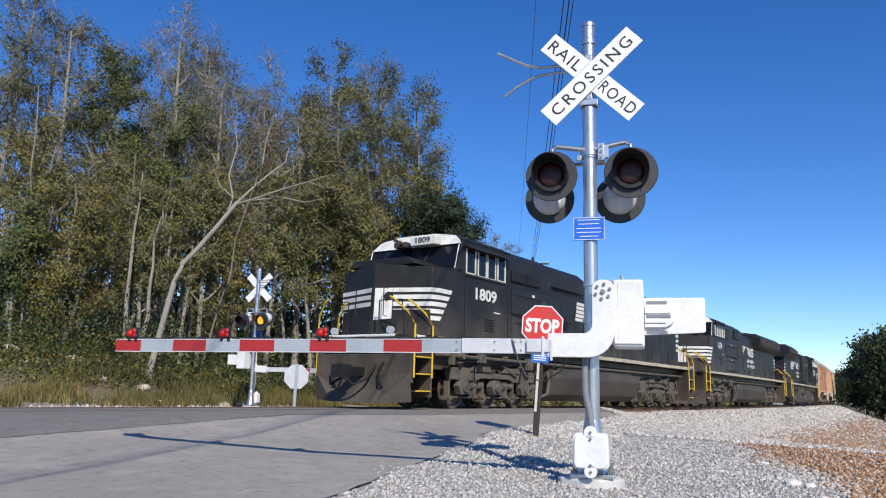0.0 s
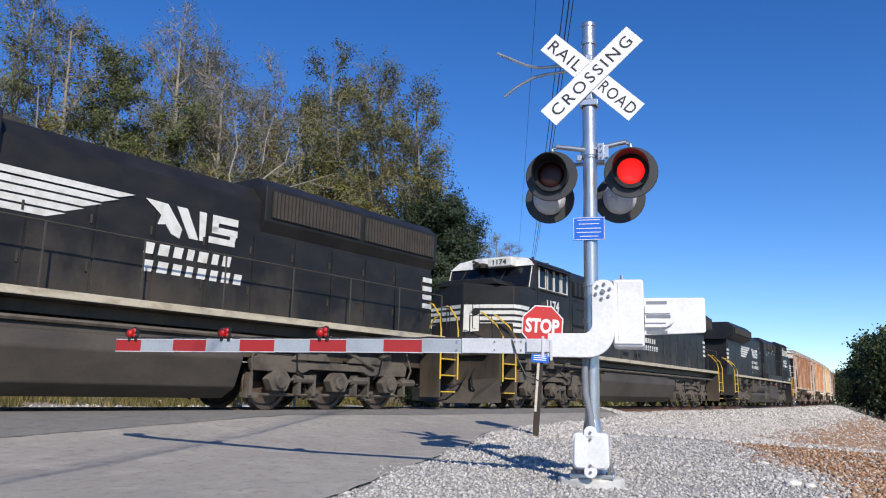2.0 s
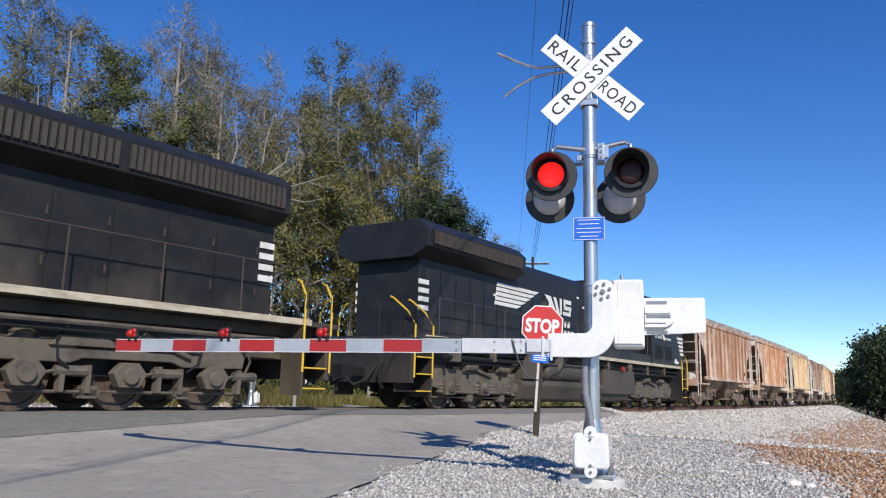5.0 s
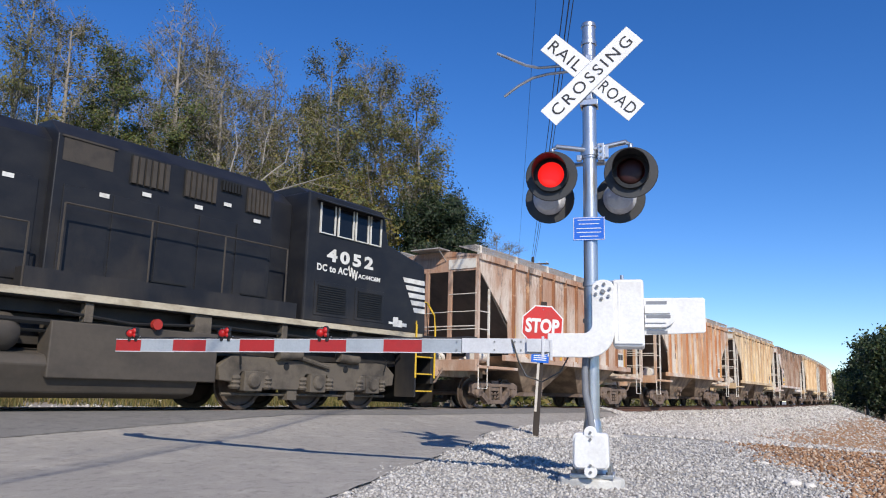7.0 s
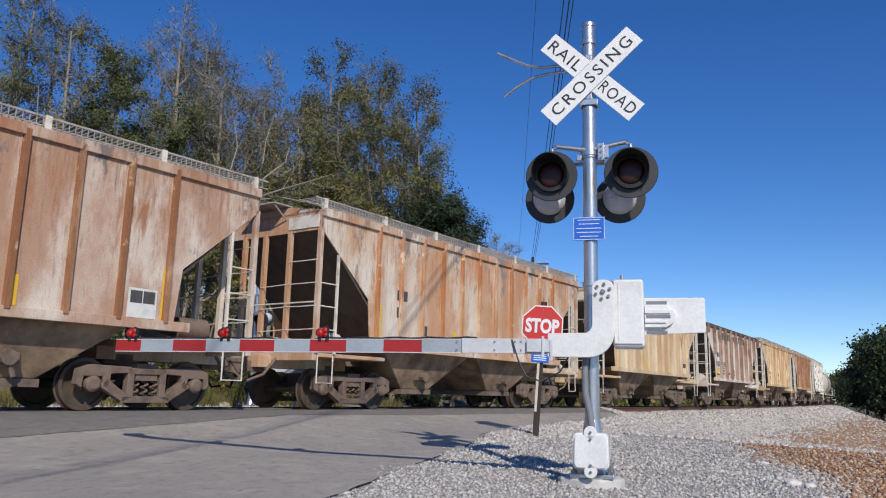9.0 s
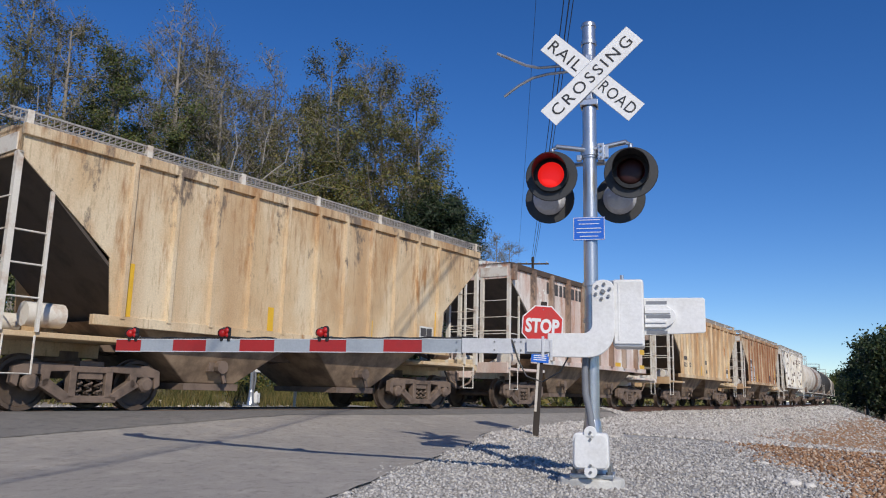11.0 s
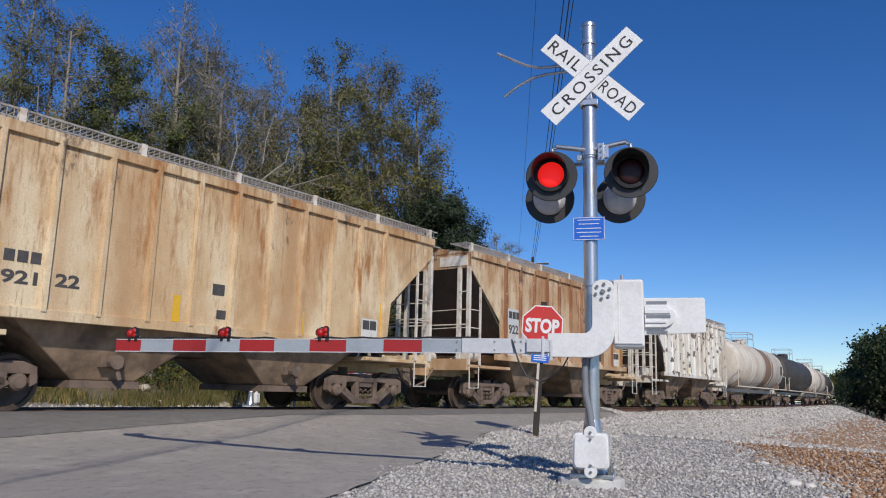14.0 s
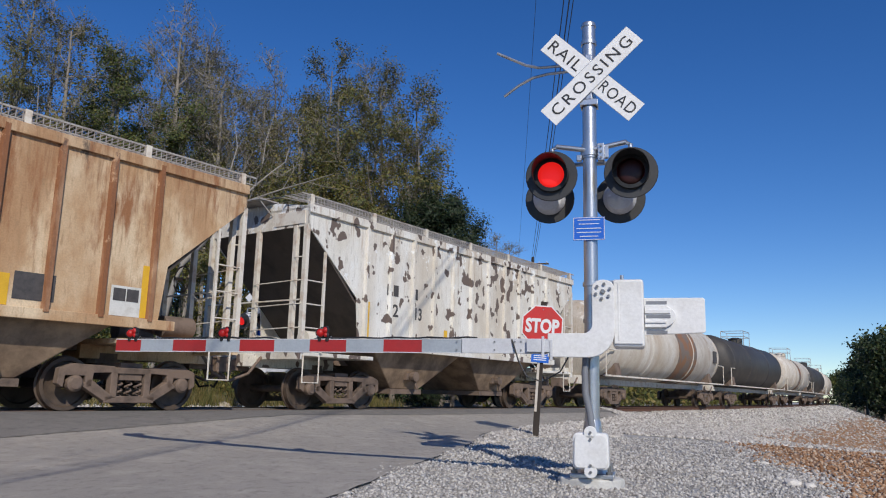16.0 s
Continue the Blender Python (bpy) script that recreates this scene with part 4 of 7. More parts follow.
def end_platform(e, xe, out, mat, plow):
    """Pilot, steps and yellow handrails at one end; xe is the deck's end, out the way outwards."""
    m = Matrix.Translation((xe, 0, 0)) @ Matrix.Diagonal((out, 1, 1, 1))
    part("pilot", Shape().box(-0.12, 0.0, -1.5, 1.5, 0.62, 1.74, m), mat, e, bevel=0.01)
    if plow:
        sh = Shape()
        for sy in (-1, 1):
            p = [(0.02, 0.0, 0.75), (0.02, sy * 1.5, 0.85), (-0.05, sy * 1.52, 0.18), (0.3, sy * 0.7, 0.14), (0.5, 0, 0.14), (0.22, 0, 0.42), (0.1, sy * 0.75, 0.42)]
            sh.add(p, [(0, 1, 6, 5), (1, 2, 3, 6), (5, 6, 3, 4)], m)
        part("plow", sh, M["tank_grime"], e, "curved steel snow plow")
    for sy in (-1, 1):
        ys = sorted((sy * 0.95, sy * 1.55))
        st = part("step_well", Shape().box(-0.75, -0.12, *sorted((sy * 0.9, sy * 0.95)), 0.4, 1.65, m).box(-0.80, -0.74, *ys, 0.3, 1.65, m), mat, e)
        for k in range(3):
            part("step", Shape().box(-0.74, -0.14, *ys, 0.42 + 0.4 * k, 0.45 + 0.4 * k, m), mat, st)
            part("step_edge", Shape().box(-0.74, -0.14, *sorted((sy * 1.55, sy * 1.57)), 0.425 + 0.4 * k, 0.455 + 0.4 * k, m), M["yellow"], st)
        for dx in (-0.78, -0.05):
            pts = [m @ Vector((dx, sy * 1.56, 0.75)), m @ Vector((dx, sy * 1.56, 2.0)), m @ Vector((dx + 0.12, sy * 1.42, 2.3)), m @ Vector((dx + 0.28, sy * 1.08, 2.62)), m @ Vector((dx + 0.26, sy * 0.98, 2.66))]
            part("handrail", Shape().tube(pts, 0.024, 7), M["yellow"], st, "yellow grab rail", smooth=True)
        pts = [m @ Vector((0.02, sy * 0.5, 1.6)), m @ Vector((0.02, sy * 0.5, 2.6)), m @ Vector((0.02, sy * 1.2, 2.6)), m @ Vector((0.02, sy * 1.3, 1.6))]
        part("end_handrail", Shape().tube(pts, 0.02, 6), M["dark"], e, "dark end rail")
        part("hose", Shape().tube([m @ Vector((0.02, sy * 0.7, 1.1)), m @ Vector((0.18, sy * 0.7, 0.95)), m @ Vector((0.2, sy * 0.72, 0.6)), m @ Vector((0.1, sy * 0.75, 0.5))], 0.03, 6), M["dark"], e)
    coupler(e, xe, out, M["dark"])


def emd(s0, number, c):
    """A six-axle locomotive whose cab leads towards -x. c: places along it."""
    e = thing("locomotive", c["label"], "locomotive", group="locomotives")
    lb = M["lblack"]
    xf, xr = c["front"], c["rear"]
    hw = 1.02
    part("frame", Shape().box(xf + 0.2, xr - 0.1, -1.49, 1.49, 1.66, 1.76).box(xf + 0.2, xr - 0.1, -1.12, 1.12, 1.46, 1.66).box(xf + 0.8, xr - 0.8, -0.9, 0.9, 1.0, 1.46), lb, e, bevel=0.01)
    for sy in (-1, 1):
        part("sill_stripe", Shape().box(c["corner"] + 0.02, xr - 0.9, *sorted((sy * 1.49, sy * 1.52)), 1.68, 1.80), M["sill"], e, "dirty cream sill stripe")
        part("sill_pipe", Shape().tube([(xf + 1.6, sy * 1.35, 1.36), (xr - 1.6, sy * 1.35, 1.36)], 0.045, 6), M["grime"], e)
        part("conduit_run", Shape().tube([(xf + 2.0, sy * 1.25, 1.22), (xf + 3.5, sy * 1.28, 1.26), (xr - 5.0, sy * 1.28, 1.24)], 0.03, 6), M["dark"], e)
        for k in range(4):
            gx = xf + 2.2 + 1.35 * k
            part("hanging_bracket", Shape().box(gx, gx + (0.3 if k % 2 else 0.12), *sorted((sy * 1.3, sy * 1.44)), 1.12 + 0.1 * (k % 3), 1.46), M["grime"], e, bevel=0.01)
        part("horn_pipe", Shape().tube([(xf + 2.75, sy * 1.2, 1.38), (xf + 2.75, sy * 1.44, 1.36)], 0.085, 12), M["grime"], e, smooth=True)
    # nose: a flat middle, two wide faces, a narrow chamfer at each corner
    xc, xc0, xc1 = c["corner"], c["cab0"], c["cab1"]
    xn, zn = xc - 0.77, 3.62
    plan = [(xn, 0.03), (xc - 0.25, 1.44), (xc, 1.53), (xc0, 1.53)]
    ring = [(a, -b) for a, b in plan] + [(a, b) for a, b in plan[::-1]]
    n = len(ring)
    nose = Shape().add([(a, b, 1.78) for a, b in ring] + [(a + (0.06 if a < xc - 0.1 else 0.0), b, zn - (0.12 if abs(b) > 1.0 and a < xc0 - 0.1 else 0.0)) for a, b in ring], [tuple(range(n))[::-1], tuple(range(n, 2 * n))] + [(i, (i + 1) % n, n + (i + 1) % n, n + i) for i in range(n)])
    part("nose", nose, lb, e, bevel=0.02)
    part("nose_hump", Shape().prism([(-1.1, zn - 0.05), (1.1, zn - 0.05), (0.85, zn + 0.14), (-0.85, zn + 0.14)], "x", xn + 0.3, xc0 - 0.05), lb, e, bevel=0.03)
    cab = part("cab", Shape().prism([(xc0 - 0.32, 3.5), (xc0 - 0.04, 4.32), (xc0 + 0.1, 4.44), (xc1, 4.44), (xc1, 1.78), (xc0 - 0.02, 1.78), (xc0 - 0.02, 3.5)], "y", -1.53, 1.53), lb, e, bevel=0.02)
    part("cab_roof", Shape().prism([(-1.56, 4.38), (1.56, 4.38), (1.25, 4.56), (0.6, 4.66), (-0.6, 4.66), (-1.25, 4.56)], "x", xc0 + 0.06, xc1), lb, cab, bevel=0.02)
    part("cab_brow", Shape().add([(xc0 - 0.12, -1.5, 4.29), (xc0 - 0.12, 1.5, 4.29), (xc0 + 0.03, 1.25, 4.55), (xc0 + 0.03, 0.6, 4.65), (xc0 + 0.03, -0.6, 4.65), (xc0 + 0.03, -1.25, 4.55)] + [(xc0 + 0.058, b, z) for b, z in ((-1.5, 4.29), (1.5, 4.29), (1.25, 4.55), (0.6, 4.65), (-0.6, 4.65), (-1.25, 4.55))], [(0, 1, 2, 3, 4, 5), (11, 10, 9, 8, 7, 6)] + [(i, 6 + i, 6 + (i + 1) % 6, (i + 1) % 6) for i in range(6)]), M["lwhite"], cab, "white brow over the windshield")
    nb = part("number_box", Shape().box(xc0 - 0.42, xc0 - 0.06, -0.92, -0.08, 4.27, 4.54), M["lwhite"], cab, "white number box", bevel=0.03)
    part("road_number", moved(letters(number, 0.16, 0.48, 0.004), Matrix.Translation((xc0 - 0.424, -0.5, 4.405)) @ pose(0, 0, 0, 0, 0, -90)), M["black"], nb)
    part("horn_cluster", Shape().box(xc0 - 0.38, xc0 - 0.06, 0.1, 0.5, 4.27, 4.42).tube([(xc0 - 0.55, 0.22, 4.36), (xc0 - 0.2, 0.22, 4.36)], 0.06, 10, 0.03).tube([(xc0 - 0.5, 0.4, 4.46), (xc0 - 0.2, 0.4, 4.46)], 0.05, 10, 0.03), M["grille"], cab, "dark headlight and horn cluster", bevel=0.01)
    sl = (4.32 - 3.5) / 0.28
    for y0, y1 in ((-1.40, -0.08), (0.08, 1.40)):
        z0, z1 = 3.66, 4.24
        xa, xb = xc0 - 0.32 + (z0 - 3.5) / sl - 0.012, xc0 - 0.32 + (z1 - 3.5) / sl - 0.012
        part("windshield", Shape().add([(xa, y0, z0), (xa, y1, z0), (xb, y1, z1), (xb, y0, z1), (xa + 0.02, y0, z0), (xa + 0.02, y1, z0), (xb + 0.02, y1, z1), (xb + 0.02, y0, z1)], [(0, 1, 2, 3), (4, 7, 6, 5), (0, 4, 5, 1), (2, 6, 7, 3), (1, 5, 6, 2), (0, 3, 7, 4)]), M["glass"], cab, "dark windshield glass")
        part("wiper", Shape().tube([(xa - 0.03, (y0 + y1) / 2 + 0.4, z0), (xb - 0.03, (y0 + y1) / 2 + 0.15, z1)], 0.012, 5), M["grille"], cab)
        ye = y0 - 0.07 if y0 < -1 else y1 + 0.07
        part("pillar_rail", Shape().tube([(xa - 0.04, ye, z0 - 0.1), (xb - 0.04, ye, z1 + 0.02)], 0.014, 5), M["lwhite"], cab, "white grab rail on the pillar")
    w0, w1 = c["win0"], c["win1"]
    wz0, wz1 = c["winz"]
    for sy in (-1, 1):
        y = sy * 1.532
        ws = [(0.0, 0.23), (0.29, 0.50), (0.53, 0.74), (0.79, 1.0)]
        for k, (u0, u1) in enumerate(ws):
            a, b = w0 + u0 * (w1 - w0), w0 + u1 * (w1 - w0)
            part("side_window", Shape().box(a + 0.03, b - 0.03, *sorted((y, y + sy * 0.006)), wz0 + 0.03, wz1 - 0.03), M["glass"], cab, "dark cab window")
            t = 0.028 if k in (0, 3) else 0.014
            rim = Shape().box(a, a + t, *sorted((y, y + sy * 0.035)), wz0, wz1).box(b - t, b, *sorted((y, y + sy * 0.035)), wz0, wz1).box(a + t, b - t, *sorted((y, y + sy * 0.035)), wz0, wz0 + t)
            part("window_frame", rim, M["lwhite"], cab, "white window frame")
        part("window_sill", Shape().box(w0 - 0.02, w1 + 0.02, *sorted((y, y + sy * 0.05)), wz0 - 0.05, wz0 - 0.01), M["grille"], cab)
        part("window_visor", Shape().prism([(sy * 1.53, wz1 + 0.10), (sy * 1.53, wz1 + 0.06), (sy * 1.76, wz1 - 0.02), (sy * 1.76, wz1 - 0.005)], "x", w0 - 0.1, w1 + 0.15), M["hood"], cab)
        nz = c["numz"]
        m = moved(letters(number, 0.33, c["numw"], 0.010), pose(c["num"], -1.536, nz) if sy < 0 else Matrix.Translation((c["num"], 1.536, nz)) @ pose(0, 0, 0, 0, 0, 180))
        part("road_number", m, M["lwhite"], cab, "white painted road number")
        part("model_bar", Shape().box(c["num"] + 0.40, c["num"] + 0.76, *sorted((y, y + sy * 0.004)), nz - 0.44, nz - 0.41), M["lwhite"], cab)
        for k in range(5):
            zz = nz - 0.65 - 0.075 * k
            part("vent_slot", Shape().box(c["num"] - 0.06, c["num"] + 0.40, *sorted((y, y + sy * 0.02)), zz - 0.012, zz + 0.012), M["dark"], cab)
        part("door_seam", Shape().box(xc0 + 0.1, xc0 + 0.12, *sorted((y, y + sy * 0.006)), 1.82, 4.3).box(xc1 - 0.16, xc1 - 0.13, *sorted((y, y + sy * 0.006)), 1.85, 4.1), M["dark"], cab)
        part("grab_iron", Shape().tube([(c["num"] - 0.45, sy * 1.53, nz - 0.6), (c["num"] - 0.45, sy * 1.58, nz - 0.6), (c["num"] - 0.45, sy * 1.58, nz - 0.72)], 0.012, 5), M["dark"], cab)
        faces = [(Vector((xn, sy * 0.03, 0)), Vector((xc - 0.25, sy * 1.44, 0)), 0.34 if sy < 0 else 0.03, 1.0), (Vector((xc - 0.25, sy * 1.44, 0)), Vector((xc, sy * 1.53, 0)), 0.0, 1.0), (Vector((xc, sy * 1.53, 0)), Vector((xc + 1.0, sy * 1.53, 0)), 0.0, 0.57)]
        for k in range(5):
            zz = 2.865 - 0.176 * k
            for fi, (pa, pb, u0, u1) in enumerate(faces):
                if fi == 2:
                    u1 = 0.57 - 0.115 * k
                d = (pb - pa).normalized()
                out = Vector((d.y, -d.x, 0)) * (1 if sy < 0 else -1)
                lean = 0.06 * (2.86 - 1.78) / 1.84 if fi == 0 else 0.02
                vs = []
                for off in (-0.03, 0.012):
                    for u in (u0, u1):
                        for j, z in enumerate((zz, zz + 0.108)):
                            p = pa.lerp(pb, u) + out * off - d * (0.075 if fi == 2 and u > 0 and j == 0 else 0)
                            vs.append((p.x + lean * (1 if fi < 2 else 0), p.y, z))
                part("nose_stripe", Shape().add(vs, [(0, 2, 3, 1), (4, 5, 7, 6), (0, 1, 5, 4), (2, 6, 7, 3), (0, 4, 6, 2), (1, 3, 7, 5)]), M["lwhite"], e, "white nose stripe")
    for sy in (-1,):
        pa, pb = Vector((xn, sy * 0.03, 0)), Vector((xc - 0.25, sy * 1.44, 0))
        d = (pb - pa).normalized()
        out = Vector((d.y, -d.x, 0)) * (1 if sy < 0 else -1)
        shape = [(0.02, 2.16), (0.02, 2.97), (0.33, 2.97), (0.33, 2.86), (0.24, 2.88), (0.16, 2.74), (0.22, 2.62), (0.33, 2.70), (0.33, 2.20)]
        vs = [pa.lerp(pb, u) + out * off + Vector((0.06 * (z - 1.78) / 1.84, 0, z)) for off in (-0.03, 0.012) for u, z in shape]
        k = len(shape)
        part("nose_emblem", Shape().add(vs, [tuple(range(k))[::-1], tuple(range(k, 2 * k))] + [(i, (i + 1) % k, k + (i + 1) % k, k + i) for i in range(k)]), M["lwhite"], e, "plain white nose emblem")
    for yy in (-0.45, 0.45):
        part("nose_grab_iron", Shape().tube([(xn + 0.05, yy, 2.25), (xn - 0.09, yy, 2.25), (xn - 0.09, yy, 2.95), (xn + 0.05, yy, 2.95)], 0.014, 5), M["dark"], e)
    part("nose_shelf", Shape().prism([(xn - 0.45, -1.1), (xn - 0.45, 1.1), (xn - 0.05, 1.5), (xn + 0.3, 1.5), (xn + 0.3, -1.5), (xn - 0.05, -1.5)], "z", 1.70, 1.765), M["lwhite"], e, "pale front walkway edge", bevel=0.02)
    for yy in (-0.9, 0.9):
        part("ditch_light", Shape().lathe([(0.07, 0.0), (0.09, 0.04), (0.09, 0.14)], 14, pose(xn - 0.25, yy, 1.87, 0, -90)), M["signback"], e)
    # hood
    h0, h1 = xc1, c["hood"]
    fx = c["flare"]
    fw, fz = c["flare_half"], c["flare_z"]
    hood = part("hood", Shape().prism([(-hw, 1.62), (hw, 1.62), (hw, 4.1), (0.75, 4.42), (-0.75, 4.42), (-hw, 4.1)], "x", h0, h1), lb, e, bevel=0.02)
    b0 = c["blower"]
    part("blower_box", Shape().prism([(-1.5, 1.64), (1.5, 1.64), (1.5, 3.5), (1.3, 3.6), (-1.3, 3.6), (-1.5, 3.5)], "x", h0 + 0.02, b0), lb, hood, bevel=0.02)
    part("intake_box", Shape().prism([(-1.32, 3.25), (1.32, 3.25), (1.36, 4.36), (1.0, 4.62), (-1.0, 4.62), (-1.36, 4.36)], "x", h0 + 0.02, b0), lb, hood, bevel=0.02)
    part("dynamic_brake", Shape().prism([(-1.15, 3.9), (1.15, 3.9), (1.15, 4.4), (0.9, 4.62), (-0.9, 4.62), (-1.15, 4.4)], "x", b0, c["db_end"]), lb, hood, bevel=0.02)
    part("radiator", Shape().prism([(-hw, fz - 0.22), (hw, fz - 0.22), (fw, fz), (fw, 4.42), (fw - 0.3, 4.64), (0.3 - fw, 4.64), (-fw, 4.42), (-fw, fz)], "x", fx, h1 + 0.02), lb, hood, "flared radiator housing", bevel=0.02)
    for sy in (-1, 1):
        for ga, gb, gz0, gz1, gy, gn in c["grilles"]:
            slat_panel(hood, ga, gb, gz0, gz1, sy * gy, gn, M["lblack"] if gz0 > 3.4 else M["grille"])
        slat_panel(hood, fx + 0.15, (fx + h1) / 2 - 0.08, fz + 0.06, 4.36, sy * (fw + 0.002), 26, M["grille"])
        slat_panel(hood, (fx + h1) / 2 + 0.08, h1 - 0.15, fz + 0.06, 4.36, sy * (fw + 0.002), 26, M["grille"])
        for za, zb in ((1.95, 2.62), (2.72, 3.42)):
            part("access_door", Shape().box(h0 + 0.1, c["door1"], *sorted((sy * 1.5, sy * 1.52)), za, zb), lb, hood, bevel=0.008)
            for k in range(26):
                gx = h0 + 0.35 + k * (c["door1"] - h0 - 0.7) / 26
                # vents are flat marks, black for the shade in their openings
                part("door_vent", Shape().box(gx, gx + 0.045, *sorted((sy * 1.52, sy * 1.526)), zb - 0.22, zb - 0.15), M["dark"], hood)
            part("door_tag", Shape().box((h0 + c["door1"]) / 2 - 0.07, (h0 + c["door1"]) / 2 + 0.07, *sorted((sy * 1.519, sy * 1.524)), zb - 0.12, zb - 0.05), M["lwhite"], hood)
            part("door_lip", Shape().box(h0 + 0.1, c["door1"], *sorted((sy * 1.5, sy * 1.55)), za - 0.05, za - 0.02), M["dark"], hood)
        n = 12
        for k in range(n):
            a = b0 + 0.25 + (h1 - b0 - 0.6) * k / n
            b = b0 + 0.25 + (h1 - b0 - 0.6) * (k + 1) / n
            part("hood_door", Shape().box(a + 0.02, b - 0.02, *sorted((sy * hw, sy * (hw + 0.022))), 1.75, 3.42), lb, hood, bevel=0.005)
            part("latch", Shape().box(b - 0.1, b - 0.07, *sorted((sy * (hw + 0.022), sy * (hw + 0.05))), 2.2, 2.35).box(b - 0.1, b - 0.07, *sorted((sy * (hw + 0.022), sy * (hw + 0.05))), 3.0, 3.15), M["grille"], hood)
        # no real hollow: a black plate coloured as a shaded opening
        part("inspection_recess_shade", Shape().box(b0 + 0.1, b0 + 1.3, *sorted((sy * 1.26, sy * 1.3)), 2.25, 2.95), M["dark"], hood)
        part("lower_box", Shape().box(b0 + 0.02, b0 + 2.9, *sorted((sy * hw, sy * 1.4)), 1.64, 2.25), lb, hood, bevel=0.01)
        part("upper_box", Shape().box(b0 + 0.02, b0 + 1.5, *sorted((sy * hw, sy * 1.3)), 2.2, 3.05), lb, hood, bevel=0.01)
        louvre(hood, b0 + 0.5, b0 + 1.1, 1.95, 2.12, sy * 1.401, 3)
        louvre(hood, b0 + 1.8, b0 + 2.4, 1.95, 2.12, sy * 1.401, 3)
        side_marks(hood, c["str0"], c["str1"], c["logo"], 3.19, sy * (hw + 0.024))
        handrail(e, b0 + 0.3, xr - 1.0, sy * 1.46, 1.76, 1.05, 9, M["grille"])
        for k in range(4):
            part("end_stripe", Shape().box(h1 - 0.35, h1 + 0.002, *sorted((sy * hw, sy * (hw + 0.03))), 2.5 + 0.22 * k, 2.62 + 0.22 * k), M["lwhite"], hood)
    part("exhaust", Shape().box(b0 + 2.6, b0 + 3.6, -0.35, 0.35, 4.42, 4.62), M["grille"], hood)
    for k in range(3):
        part("fan", Shape().lathe([(0.6, 4.6), (0.6, 4.75), (0.5, 4.76)], 20, pose(fx + 0.9 + k * (h1 - fx - 1.6) / 2.2, 0, 0)), M["grille"], hood)
    # tank between the trucks
    t0, t1 = c["tank"]
    tank = part("fuel_tank", Shape().prism([(-1.45, 1.2), (-1.5, 0.95), (-1.3, 0.42), (-0.95, 0.22), (0.95, 0.22), (1.3, 0.42), (1.5, 0.95), (1.45, 1.2)], "x", t0, t1), M["tank_grime"], e, "grimy curved fuel tank", bevel=0.03)
    part("air_reservoir", Shape().tube([(t0 + 0.6, -1.15, 1.22), (t1 - 0.5, -1.15, 1.22)], 0.17, 14).tube([(t0 + 0.6, 1.15, 1.22), (t1 - 0.5, 1.15, 1.22)], 0.17, 14), M["tank_grime"], e, smooth=True)
    part("fuel_pipe", Shape().tube([(t0 - 0.1, -1.3, 1.1), (t0 - 0.25, -1.42, 0.8), (t0 - 0.35, -1.42, 0.45), (t0 - 0.8, -1.35, 0.32)], 0.045, 8), M["grime"], tank, smooth=True)
    loco_truck(e, c["truck"][0], "emd")
    loco_truck(e, c["truck"][1], "emd")
    end_platform(e, xf + 0.35, -1, lb, True)
    end_platform(e, xr - 0.35, 1, lb, False)
    MOVING.append((e, s0))
    return e


emd(-54.43, "1809", dict(label="black diesel locomotive with white nose stripes, number 1809", front=-11.45, rear=11.0, corner=-10.05, cab0=-9.0, cab1=-6.5, win0=-8.88, win1=-6.83, winz=(3.52, 4.18), num=-7.82, numw=1.1, numz=3.04, hood=10.1, flare=4.45, flare_half=1.16, flare_z=3.72, blower=-3.55, door1=-3.65, db_end=-0.6, grilles=((-6.2, -5.35, 3.66, 4.0, 1.362, 12), (-5.25, -4.4, 3.66, 4.0, 1.362, 12)), str0=-0.95, str1=1.7, logo=2.95, tank=(-3.6, 3.9), truck=(-6.6, 6.75)))
emd(-30.05, "1174", dict(label="black diesel locomotive with white nose stripes, number 1174", front=-12.0, rear=11.75, corner=-10.58, cab0=-9.6, cab1=-7.03, win0=-9.42, win1=-7.42, winz=(3.62, 4.26), num=-8.42, numw=0.86, numz=3.16, hood=10.15, flare=2.95, flare_half=1.45, flare_z=3.85, blower=-2.78, door1=-4.4, db_end=-1.1, grilles=((-4.35, -3.02, 3.80, 4.32, 1.362, 17), (-4.25, -2.92, 2.84, 3.44, 1.502, 17), (-6.6, -5.6, 3.7, 4.2, 1.362, 3)), str0=-2.38, str1=0.5, logo=1.7, tank=(-4.4, 3.8), truck=(-7.7, 7.2)))


